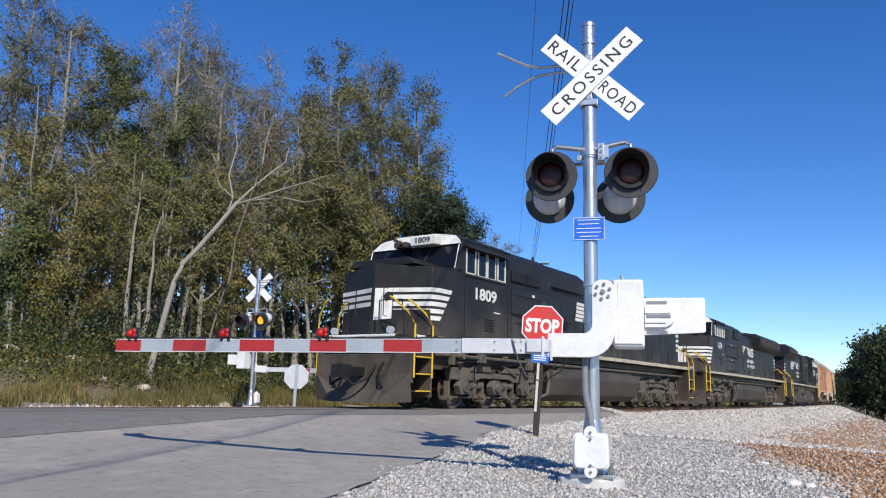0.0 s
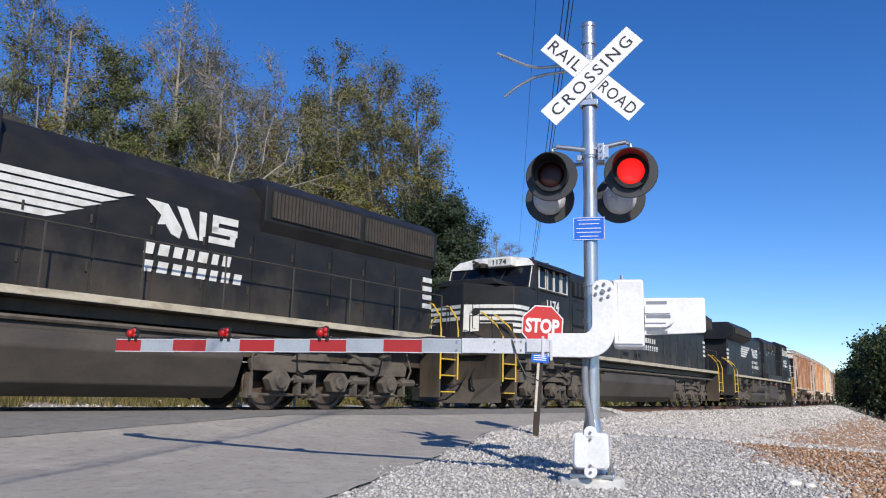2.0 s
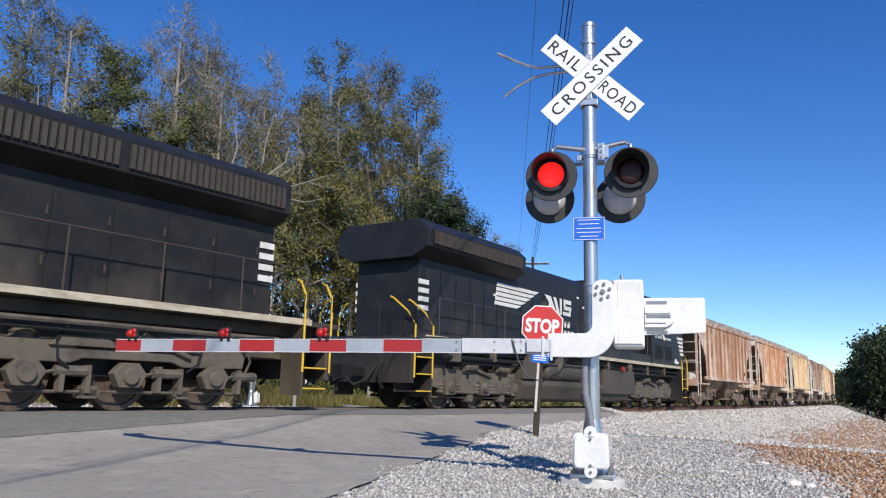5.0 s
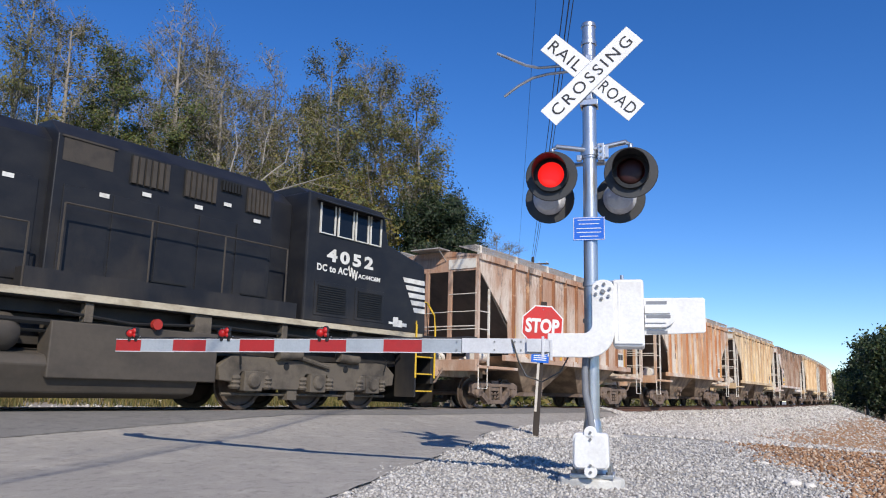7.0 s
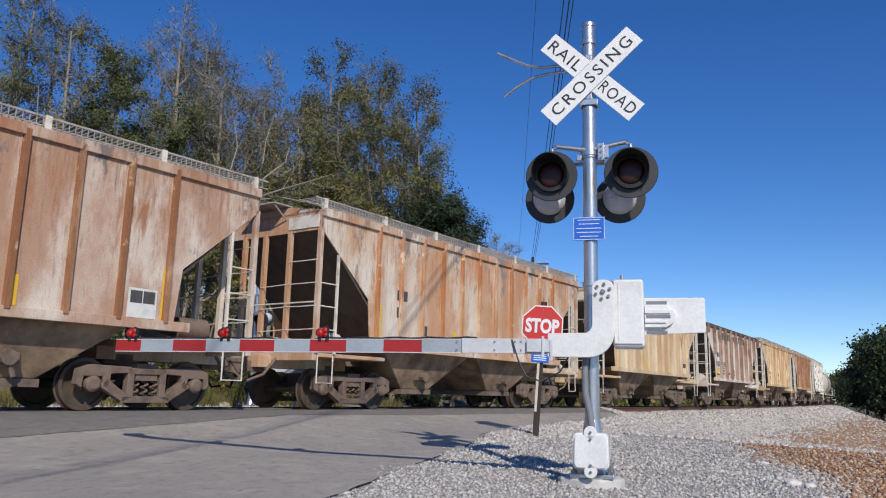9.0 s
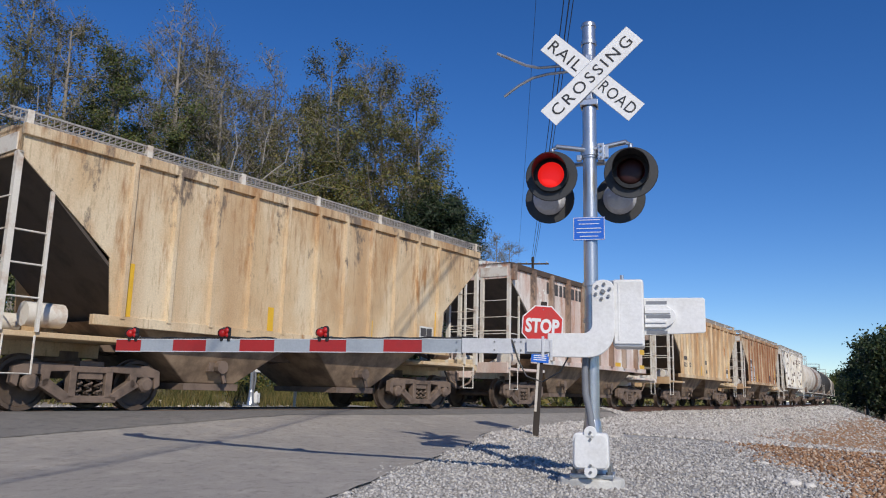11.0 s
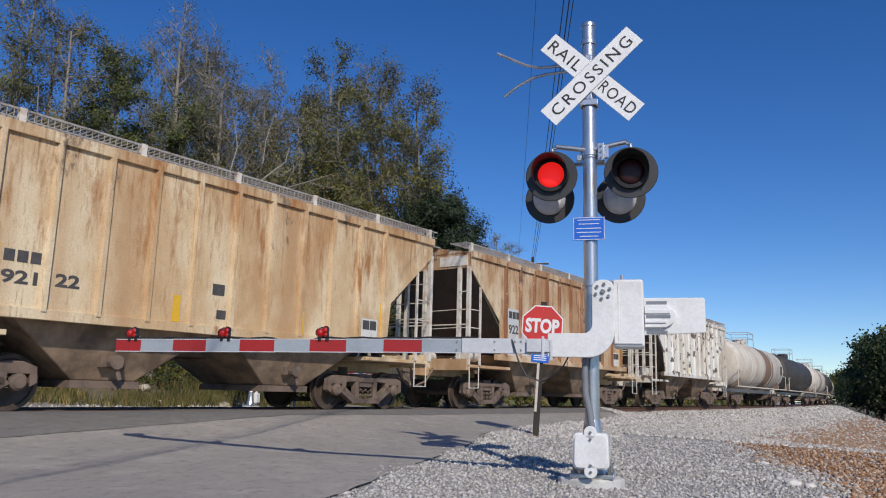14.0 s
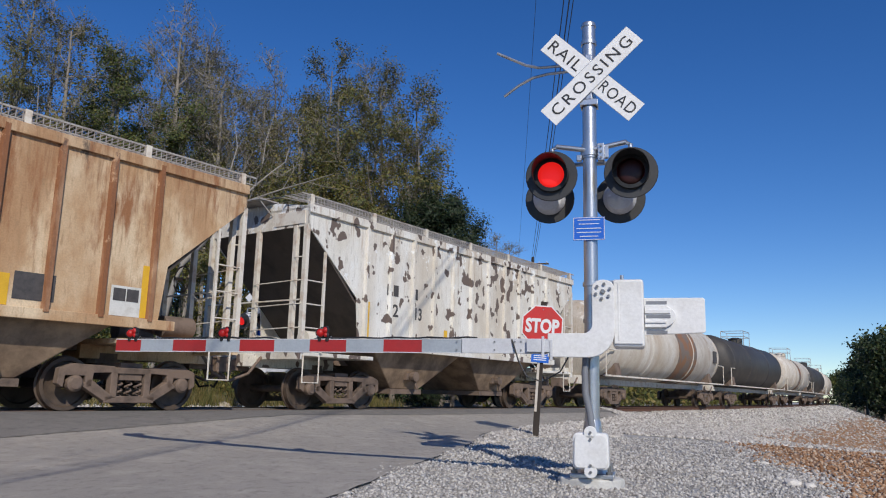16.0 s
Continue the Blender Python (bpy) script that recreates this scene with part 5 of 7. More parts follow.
def ge(s0):
    """The third locomotive, which trails with its cab towards +x."""
    e = thing("locomotive", "black diesel locomotive running backwards, number 4052", "locomotive", group="locomotives")
    lb = M["lblack2"]
    part("frame", Shape().box(-10.4, 10.2, -1.49, 1.49, 1.66, 1.76).box(-10.4, 10.2, -1.12, 1.12, 1.46, 1.66).box(-9.8, 9.6, -0.9, 0.9, 1.0, 1.46), lb, e, bevel=0.01)
    for sy in (-1, 1):
        part("sill_stripe", Shape().box(-9.9, 9.75, *sorted((sy * 1.49, sy * 1.52)), 1.68, 1.79), M["sill"], e, "cream sill stripe")
        part("sill_pipe", Shape().tube([(-9.0, sy * 1.38, 1.32), (9.0, sy * 1.38, 1.32)], 0.05, 6).tube([(-8.0, sy * 1.3, 1.2), (5.0, sy * 1.3, 1.2)], 0.035, 6), M["dark"], e)
        for k in range(9):
            gx = -8.6 + 2.0 * k
            part("hanging_bracket", Shape().box(gx, gx + (0.35 if k % 3 == 0 else 0.14), *sorted((sy * 1.3, sy * 1.46)), 1.2 + 0.08 * (k % 3), 1.66), M["grime"], e, bevel=0.01)
        part("walk_conduit", Shape().tube([(1.0, sy * 1.42, 1.5), (2.2, sy * 1.45, 1.4), (4.0, sy * 1.42, 1.5), (6.5, sy * 1.42, 1.44), (9.2, sy * 1.42, 1.5)], 0.028, 6), M["dark"], e)
    cab = part("cab", Shape().prism([(5.85, 1.77), (9.85, 1.77), (9.76, 3.36), (9.68, 3.44), (8.38, 3.74), (8.22, 4.38), (8.1, 4.46), (5.85, 4.46)], "y", -1.53, 1.53), lb, e, bevel=0.04)
    part("cab_roof", Shape().prism([(-1.5, 4.4), (1.5, 4.4), (1.1, 4.62), (-1.1, 4.62)], "x", 5.9, 8.15), lb, cab, bevel=0.02)
    hood = part("hood", Shape().prism([(-1.02, 1.68), (1.02, 1.68), (1.02, 4.2), (0.7, 4.48), (-0.7, 4.48), (-1.02, 4.2)], "x", -9.6, 5.85), lb, e, bevel=0.02)
    part("radiator_wing", Shape().prism([(-1.0, 3.75), (1.0, 3.75), (1.5, 4.0), (1.52, 4.45), (1.2, 4.72), (-1.2, 4.72), (-1.52, 4.45), (-1.5, 4.0)], "x", -9.9, -4.9), lb, hood, "overhanging radiator wing", bevel=0.02)
    part("equipment_cab", Shape().prism([(-1.2, 1.68), (1.2, 1.68), (1.2, 4.3), (0.9, 4.58), (-0.9, 4.58), (-1.2, 4.3)], "x", 0.8, 5.2), lb, hood, bevel=0.02)
    for sy in (-1, 1):
        y = sy * 1.532
        for a, b in ((6.17, 6.62), (6.70, 7.18), (7.24, 7.66), (7.72, 8.09)):
            part("side_window", Shape().box(a + 0.03, b - 0.03, *sorted((y, y + sy * 0.006)), 3.66, 4.24), M["glass"], cab, "dark cab window")
            part("window_frame", Shape().box(a, a + 0.028, *sorted((y, y + sy * 0.035)), 3.63, 4.27).box(b - 0.02, b, *sorted((y, y + sy * 0.035)), 3.63, 4.27).box(a + 0.028, b - 0.02, *sorted((y, y + sy * 0.035)), 3.63, 3.65), M["lwhite"], cab, "white window frame")
        part("window_visor", Shape().prism([(sy * 1.53, 4.36), (sy * 1.53, 4.32), (sy * 1.78, 4.25), (sy * 1.78, 4.265)], "x", 6.05, 8.2), M["hood"], cab)
        pz = pose(7.15, -1.536, 3.21) if sy < 0 else Matrix.Translation((7.15, 1.536, 3.21)) @ pose(0, 0, 0, 0, 0, 180)
        part("road_number", moved(letters("4052", 0.28, 1.45, 0.012, spacing=1.35), pz), M["lwhite"], cab, "white painted road number")
        pz = pose(6.61, -1.536, 2.92) if sy < 0 else Matrix.Translation((6.61, 1.536, 2.92)) @ pose(0, 0, 0, 0, 0, 180)
        part("lettering", moved(letters("DC to AC", 0.15, 0.9, 0.005, spacing=1.1), pz), M["lwhite"], cab)
        pz = pose(7.76, -1.536, 2.88) if sy < 0 else Matrix.Translation((7.76, 1.536, 2.88)) @ pose(0, 0, 0, 0, 0, 180)
        part("lettering", moved(letters("AC44C6M", 0.10, 0.73, 0.004), pz), M["lwhite"], cab)
        wave = [(7.08 + 0.012 * k, sy * 1.536, 2.96 - 0.004 * k + 0.11 * math.sin(k * 0.85)) for k in range(25)]
        part("wave_mark", Shape().tube(wave, 0.012, 5), M["lwhite"], cab, "white wave-shaped mark")
        for a, b in ((6.2, 7.03), (7.41, 8.19)):
            part("vent_panel", Shape().box(a - 0.08, b + 0.08, *sorted((y, y + sy * 0.012)), 1.92, 2.62), lb, cab, bevel=0.005)
            louvre(cab, a, b, 1.98, 2.56, sy * 1.545, 12)
        for k in range(5):
            zz = 2.95 - 0.17 * k
            part("nose_stripe", Shape().prism([(8.93 + 0.1 * k, zz + 0.11), (9.755 + 0.009 * k, zz + 0.11), (9.765 + 0.009 * k, zz), (8.99 + 0.1 * k, zz)], "y", *sorted((y, y + sy * 0.006))), M["lwhite"], cab, "white nose stripe")
        part("plain_emblem", Shape().box(8.48, 8.62, *sorted((y, y + sy * 0.006)), 1.93, 1.98).box(8.63, 8.80, *sorted((y, y + sy * 0.006)), 1.88, 2.10).box(8.81, 8.95, *sorted((y, y + sy * 0.006)), 1.88, 2.04).box(8.96, 9.12, *sorted((y, y + sy * 0.006)), 1.9, 1.98), M["lwhite"], cab)
        # flat dark panel, its colour standing in for a recess's shade
        part("shaded_recess_panel", Shape().box(0.9, 1.75, *sorted((sy * 1.2, sy * 1.206)), 3.88, 4.26).box(0.86, 1.79, *sorted((sy * 1.2, sy * 1.225)), 4.26, 4.29), M["grille"], hood)
        for a, b in ((2.05, 2.8), (3.1, 3.8), (4.5, 5.1)):
            slat_panel(hood, a, b, 3.76, 4.27, sy * 1.202, 6, M["grille"])
        slat_panel(hood, 3.9, 4.38, 4.05, 4.27, sy * 1.202, 7, M["dark"])
        slat_panel(hood, -9.7, -5.2, 4.05, 4.42, sy * 1.522, 36, M["grille"])
        for k in range(14):
            a = -9.4 + 0.72 * k
            part("hood_door", Shape().box(a + 0.02, a + 0.70, *sorted((sy * 1.02, sy * 1.042)), 1.95, 3.55), lb, hood, bevel=0.005)
        for k in range(5):
            a = 0.95 + 0.84 * k
            part("hood_door", Shape().box(a + 0.02, a + 0.8, *sorted((sy * 1.2, sy * 1.22)), 1.9, 3.5), lb, hood, bevel=0.005)
        for tx, tz in ((-0.35, 3.75), (0.12, 3.45), (1.55, 3.42), (3.98, 3.78), (2.3, 3.6), (3.35, 3.6), (4.7, 3.6), (-2.6, 2.1), (-6.0, 3.2)):
            yy = 1.225 if tx > 0.8 else 1.045
            part("warning_tag", Shape().box(tx, tx + 0.17, *sorted((sy * yy, sy * (yy + 0.004))), tz, tz + 0.07), M["lwhite"], hood)
        louvre(hood, 2.6, 3.3, 1.95, 2.2, sy * 1.223, 5)
        louvre(hood, 4.5, 5.1, 1.95, 2.2, sy * 1.223, 5)
        side_marks(hood, -5.8, -3.16, -1.75, 3.19, sy * 1.046)
        handrail(e, -9.3, 0.4, sy * 1.47, 1.7, 1.05, 7, M["grille"])
        handrail(e, 0.9, 5.4, sy * 1.47, 2.1, 1.05, 4, M["grille"])
        part("walkway_step", Shape().box(0.4, 5.7, *sorted((sy * 1.2, sy * 1.5)), 1.7, 2.1), lb, e)
        for k in range(4):
            part("end_stripe", Shape().box(-9.62, -9.2, *sorted((sy * 1.02, sy * 1.05)), 2.45 + 0.22 * k, 2.57 + 0.22 * k), M["lwhite"], hood)
    tank = part("fuel_tank", Shape().prism([(-0.8, 0.95), (-1.38, 0.84), (-1.48, 0.7), (-1.3, 0.28), (-1.0, 0.2), (1.0, 0.2), (1.3, 0.28), (1.48, 0.7), (1.38, 0.84), (0.8, 0.95)], "x", -4.9, 3.6), M["tank_grime"], e, "grimy fuel tank", bevel=0.03)
    part("air_reservoir", Shape().lathe([(0.0, -3.35), (0.2, -3.32), (0.29, -3.2), (0.3, -3.1), (0.3, 0.3), (0.29, 0.4), (0.2, 0.52), (0.0, 0.55)], 20, pose(0, -1.16, 1.14, 0, 90), False), M["tank_grime"], e, "round-ended air reservoir", smooth=True)
    part("battery_box", Shape().box(-4.9, -3.75, -1.47, -0.9, 0.86, 1.4), M["tank_grime"], e, bevel=0.02)
    for bx in (-2.4, -0.6):
        part("reservoir_strap", Shape().lathe([(0.302, -0.03), (0.312, -0.02), (0.312, 0.02), (0.302, 0.03)], 20, pose(bx, -1.16, 1.14, 0, 90), False), M["grime"], e)
    part("air_drier", Shape().tube([(-0.75, -1.42, 0.5), (-0.75, -1.42, 0.95)], 0.11, 12).tube([(-0.75, -1.3, 0.95), (-0.6, -1.42, 1.4)], 0.025, 6), M["grime"], e, smooth=True)
    part("tool_box", Shape().box(0.9, 3.9, -1.48, -1.1, 0.5, 1.35).box(0.9, 3.9, 1.1, 1.48, 0.5, 1.35), M["tank_grime"], e, bevel=0.02)
    part("emergency_cutoff", Shape().lathe([(0.09, 0.0), (0.09, 0.08)], 12, pose(2.6, -1.5, 1.42, 90)), M["redtag"], e)
    loco_truck(e, -6.6, "ge")
    loco_truck(e, 6.7, "ge")
    end_platform(e, 10.25, 1, lb, True)
    end_platform(e, -10.45, -1, lb, False)
    MOVING.append((e, s0))


ge(-5.45)


# ---- hopper cars ----
def rusted(name, pale, tan, rust, streak, dark, amount, darkness, spots=False, flakes=True):
    """Old car paint: faded patches, long rust streaks from the roof down, dark worn spots."""
    m, nt, b = nodes_of(name)
    c = mixer(nt, noisy(nt, 0.9, 6, (1, 1, 0.55), lo=0.42, hi=0.58), pale, tan)
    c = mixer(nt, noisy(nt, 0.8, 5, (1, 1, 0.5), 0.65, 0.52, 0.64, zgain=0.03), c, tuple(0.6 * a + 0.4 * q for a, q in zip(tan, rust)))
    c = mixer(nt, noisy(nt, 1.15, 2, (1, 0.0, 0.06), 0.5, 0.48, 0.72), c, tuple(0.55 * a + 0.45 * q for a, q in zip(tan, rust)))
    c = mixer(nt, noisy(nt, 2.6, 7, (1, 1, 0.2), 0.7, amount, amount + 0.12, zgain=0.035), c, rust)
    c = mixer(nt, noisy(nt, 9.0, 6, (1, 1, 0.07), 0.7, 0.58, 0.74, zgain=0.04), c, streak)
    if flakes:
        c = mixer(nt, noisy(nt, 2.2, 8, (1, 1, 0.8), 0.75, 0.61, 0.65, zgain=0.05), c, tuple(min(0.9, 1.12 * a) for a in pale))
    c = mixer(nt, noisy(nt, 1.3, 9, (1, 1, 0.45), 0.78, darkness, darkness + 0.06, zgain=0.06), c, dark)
    c = mixer(nt, noisy(nt, 19, 6, (1, 1, 0.16), 0.72, 0.54, 0.74), c, tuple(0.7 * a for a in tan))
    if spots:
        c = mixer(nt, noisy(nt, 3.6, 3, (1, 1, 0.8), 0.4, 0.60, 0.62), c, dark)
    g = noisy(nt, 38, 4, lo=0.3, hi=0.7)
    c = mixer(nt, 0.3, c, mixer(nt, g, (0.4, 0.4, 0.4), (1.1, 1.1, 1.1)), "MULTIPLY")
    nt.links.new(c, b.inputs["Base Color"])
    b.inputs["Roughness"].default_value = 0.72
    bumpy(nt, b, g, 0.12, 0.004)
    return m


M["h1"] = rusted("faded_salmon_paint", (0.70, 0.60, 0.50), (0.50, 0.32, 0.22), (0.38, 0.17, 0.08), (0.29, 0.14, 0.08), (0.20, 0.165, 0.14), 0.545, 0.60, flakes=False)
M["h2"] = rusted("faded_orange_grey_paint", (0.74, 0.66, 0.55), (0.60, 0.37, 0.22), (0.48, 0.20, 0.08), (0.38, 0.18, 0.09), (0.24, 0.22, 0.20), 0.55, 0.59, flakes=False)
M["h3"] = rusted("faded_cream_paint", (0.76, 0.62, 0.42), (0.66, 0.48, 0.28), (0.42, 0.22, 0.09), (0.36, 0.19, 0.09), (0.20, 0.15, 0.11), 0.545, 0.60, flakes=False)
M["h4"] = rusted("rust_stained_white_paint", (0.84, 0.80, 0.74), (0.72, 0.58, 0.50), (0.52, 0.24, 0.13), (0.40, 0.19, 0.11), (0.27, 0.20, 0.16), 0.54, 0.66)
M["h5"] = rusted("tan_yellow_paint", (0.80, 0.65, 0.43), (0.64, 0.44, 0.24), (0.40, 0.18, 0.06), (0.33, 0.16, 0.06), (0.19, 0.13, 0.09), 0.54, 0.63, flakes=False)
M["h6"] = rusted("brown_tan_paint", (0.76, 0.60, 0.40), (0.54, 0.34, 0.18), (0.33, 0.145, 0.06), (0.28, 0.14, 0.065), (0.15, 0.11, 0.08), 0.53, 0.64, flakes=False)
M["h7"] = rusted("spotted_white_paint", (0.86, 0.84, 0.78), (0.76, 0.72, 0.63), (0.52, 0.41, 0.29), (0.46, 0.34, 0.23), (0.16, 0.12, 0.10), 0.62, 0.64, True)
M["post_rust"] = rusted("rusty_post_paint", (0.42, 0.33, 0.26), (0.30, 0.20, 0.14), (0.22, 0.11, 0.06), (0.2, 0.11, 0.07), (0.12, 0.09, 0.075), 0.5, 0.58)
M["chord"] = paint("brown_top_chord", (0.085, 0.06, 0.045), (0.14, 0.09, 0.06), 0.8, 0, 3)
M["rusty_white"] = paint("rusty_white_rail", (0.74, 0.69, 0.60), (0.46, 0.31, 0.2), 0.7, 0, 4, lo=0.5, hi=0.75)
M["rib_orange"] = rusted("orange_rust_rib", (0.66, 0.50, 0.34), (0.52, 0.27, 0.12), (0.44, 0.17, 0.06), (0.36, 0.15, 0.06), (0.24, 0.13, 0.08), 0.44, 0.66)
M["rib_brown"] = rusted("brown_rust_rib", (0.50, 0.31, 0.18), (0.33, 0.16, 0.08), (0.27, 0.11, 0.045), (0.24, 0.10, 0.05), (0.14, 0.09, 0.065), 0.42, 0.6)
M["grating"] = paint("roof_grating", (0.48, 0.45, 0.41), (0.28, 0.23, 0.19), 0.7, 0.3, 4)
M["underbay"] = paint("bay_dirt", (0.40, 0.28, 0.18), (0.17, 0.115, 0.075), 0.85, 0, 1.8, lo=0.35, hi=0.6)
M["pale_panel"] = paint("pale_blue_grey_panel", (0.60, 0.62, 0.62), (0.50, 0.46, 0.40), 0.7, 0, 3, lo=0.55, hi=0.8)
M["faded_ink"] = paint("faded_stencil", (0.33, 0.26, 0.17), (0.52, 0.40, 0.26), 0.8, 0, 9, lo=0.35, hi=0.6)
M["bar_dark"] = paint("dark_stencil", (0.05, 0.048, 0.05), (0.1, 0.09, 0.085), 0.7, 0, 9, lo=0.3, hi=0.7)
# dark brown: shade painted on the sloping end sheets, and one dark side patch
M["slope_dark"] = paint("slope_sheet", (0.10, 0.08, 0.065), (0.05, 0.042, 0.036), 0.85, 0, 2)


def hopper(s0, mat, label, c):
    e = thing("hopper_car", label, "railway car", group="hopper cars")
    L, zt, zb = 6.05, 4.12, 1.45
    xb, xm = 4.4, 4.5
    w = 1.55
    outline = [(-L, zt), (L, zt), (L, 3.72), (xm, 2.4), (xb, zb), (-xb, zb), (-xm, 2.4), (-L, 3.72)]
    for sy in (-1, 1):
        part("side_sheet", Shape().prism(outline, "y", *sorted((sy * (w - 0.03), sy * w))), mat, e, c.get("side", ""))
    roof = Shape().prism([(-w, zt - 0.02), (w, zt - 0.02), (w, zt + 0.02), (0.6, zt + 0.17), (-0.6, zt + 0.17), (-w, zt + 0.02)], "x", -L, L)
    part("roof", roof, mat, e)
    for sx in (-1, 1):
        # the shade behind the end posts is put into this sheet's colour
        part("slope_sheet", Shape().add([(sx * (L - 0.02), -w + 0.04, 3.75), (sx * (L - 0.02), w - 0.04, 3.75), (sx * (xb - 0.7), w - 0.04, 1.5), (sx * (xb - 0.7), -w + 0.04, 1.5), (sx * (L - 0.06), -w + 0.04, 3.8), (sx * (L - 0.06), w - 0.04, 3.8), (sx * (xb - 0.76), w - 0.04, 1.5), (sx * (xb - 0.76), -w + 0.04, 1.5)], [(0, 1, 2, 3), (4, 7, 6, 5), (0, 4, 5, 1), (2, 6, 7, 3), (1, 5, 6, 2), (0, 3, 7, 4)]), M["slope_dark"], e, "sloping end sheet, coloured dark for the shade under the car's end")
        part("end_panel", Shape().box(*sorted((sx * (L - 0.03), sx * L)), -w, w, 3.72, zt + 0.02), mat, e)
        part("name_board", Shape().box(*sorted((sx * L, sx * (L + 0.02))), -1.45, -0.55, 3.78, 4.05), M["rusty_white"], e)
        # end frame: posts, rungs and platform
        for py in (-1.5, c.get("inner", -0.6), c.get("middle", 0.18), 0.85, 1.5):
            part("end_post", Shape().box(*sorted((sx * (L - 0.06), sx * (L + 0.03))), py - 0.05, py + 0.05, 1.15, 3.75), M["rusty_white"] if c["posts"] else mat, e)
        for k in range(4):
            z = 1.64 + 0.48 * k
            part("ladder_rung", Shape().tube([(sx * (L + 0.03), -1.5, z), (sx * (L + 0.06), (c.get("inner", -0.6) - 1.5) / 2, z - 0.01), (sx * (L + 0.03), c.get("inner", -0.6), z)], 0.013, 5), M["rusty_white"], e)
            if k < 3:
                part("ladder_rung", Shape().tube([(sx * (L - 0.05), -1.53, z), (sx * (L - 0.55), -1.53, z)], 0.014, 5), M["rusty_white"], e)
                part("grab_iron", Shape().tube([(sx * (L + 0.03), c.get("inner", -0.6), z), (sx * (L + 0.05), c.get("middle", 0.18), z - 0.03)], 0.012, 5), M["rusty_white"], e)
        part("brake_wheel", Shape().tube([(sx * (L + 0.16), 0.55 + 0.27 * math.cos(k * math.pi / 8), 2.55 + 0.27 * math.sin(k * math.pi / 8)) for k in range(17)], 0.016, 5).tube([(sx * L, 0.55, 2.55), (sx * (L + 0.17), 0.55, 2.55)], 0.03, 6).tube([(sx * (L + 0.15), 0.28, 2.55), (sx * (L + 0.15), 0.82, 2.55)], 0.012, 5), M["rustgear"], e) if sx > 0 else None
        part("end_slot_walk", Shape().box(*sorted((sx * (L - 0.1), sx * (L + 0.42))), -0.5, 0.5, zt + 0.20, zt + 0.23).tube([(sx * (L + 0.4), -0.45, zt + 0.2), (sx * L, -0.45, zt - 0.1)], 0.015, 5), M["grating"], e, "steel end walk")
        part("ladder_rail", Shape().box(*sorted((sx * (L - 0.58), sx * (L - 0.53))), -1.55, -1.50, 1.15, 3.25), M["rusty_white"], e)
        part("end_rail", Shape().tube([(sx * (L + 0.02), -1.5, 2.2), (sx * (L + 0.02), 1.5, 2.2)], 0.018, 5), M["rusty_white"], e)
        part("end_platform", Shape().box(*sorted((sx * (xb - 0.6), sx * (L + 0.05))), -1.5, 1.5, 1.08, 1.16).box(*sorted((sx * (xb - 0.6), sx * (L + 0.4))), -0.3, 0.3, 0.85, 1.1).box(*sorted((sx * (L - 0.05), sx * (L + 0.06))), -1.52, 1.52, 1.0, 1.3), mat, e, bevel=0.01)
        part("brake_gear", Shape().tube([(sx * (L - 1.2), -0.95, 1.45), (sx * (L - 0.6), -0.95, 1.45)], 0.19, 12).tube([(sx * (L - 0.7), -0.5, 1.3), (sx * (L - 1.5), -0.4, 1.5)], 0.05, 6).tube([(sx * (L - 0.5), 0.5, 1.4), (sx * (L - 1.2), 0.5, 1.4)], 0.16, 12), M["rusty_white"] if sx < 0 else M["rustgear"], e, smooth=True)
        coupler(e, sx * (L + 0.05), sx, M["rustgear"])
        part("sill_step", Shape().tube([(sx * (L - 0.1), -1.5, 1.1), (sx * (L - 0.1), -1.5, 0.55), (sx * (L - 0.55), -1.5, 0.55), (sx * (L - 0.55), -1.5, 1.1)], 0.018, 5), M["rusty_white"], e)
        part("air_hose", Shape().tube([(sx * (L + 0.1), 0.35, 0.9), (sx * (L + 0.4), 0.35, 0.7), (sx * (L + 0.6), 0.3, 0.42), (sx * (L + 0.75), 0.2, 0.45)], 0.025, 5), M["dark"], e)
    # ribs, sill, bays
    n = c["ribs"]
    for sy in (-1, 1):
        for k in range(n):
            x = (2 * k / (n - 1) - 1) * c["span"]
            lo = 1.45 if abs(x) < xb else 2.4 + (abs(x) - xm) * (3.72 - 2.4) / (L - xm) + 0.03
            d, hw2 = c["rib"]
            part("side_post", Shape().prism([(x - hw2, sy * w), (x - hw2 * 0.6, sy * (w + d)), (x + hw2 * 0.6, sy * (w + d)), (x + hw2, sy * w)], "z", lo, zt - 0.02), M[c["ribmat"]] if c.get("ribmat") else mat, e)
        part("side_sill", Shape().box(-xb - 0.3, xb + 0.3, *sorted((sy * (w - 0.06), sy * (w + 0.05))), zb - 0.12, zb + 0.04), mat, e, bevel=0.008)
        part("top_chord", Shape().box(-L, L, *sorted((sy * (w - 0.02), sy * (w + 0.06))), zt - 0.12, zt + 0.05), M["chord"] if c.get("open") else mat, e, bevel=0.008)
        # reflectors and stencils
        for x, z in c.get("reflect", ((-4.2, 1.5), (-1.2, 1.5), (1.68, 1.5), (4.13, 1.5))):
            part("reflector", Shape().box(x, x + (0.14 if not c.get("open") else 0.5), *sorted((sy * (w + 0.002), sy * (w + 0.008))), z, z + ((0.86 if abs(x) > 3.5 else 0.45) if not c.get("open") else 0.14)), M["safety"], e, "yellow reflector strip")
        part("data_panel", Shape().box(3.53, 4.05, *sorted((sy * (w + 0.002), sy * (w + 0.007))), 1.5, 1.98), M["lwhite"], e, "white data panel")
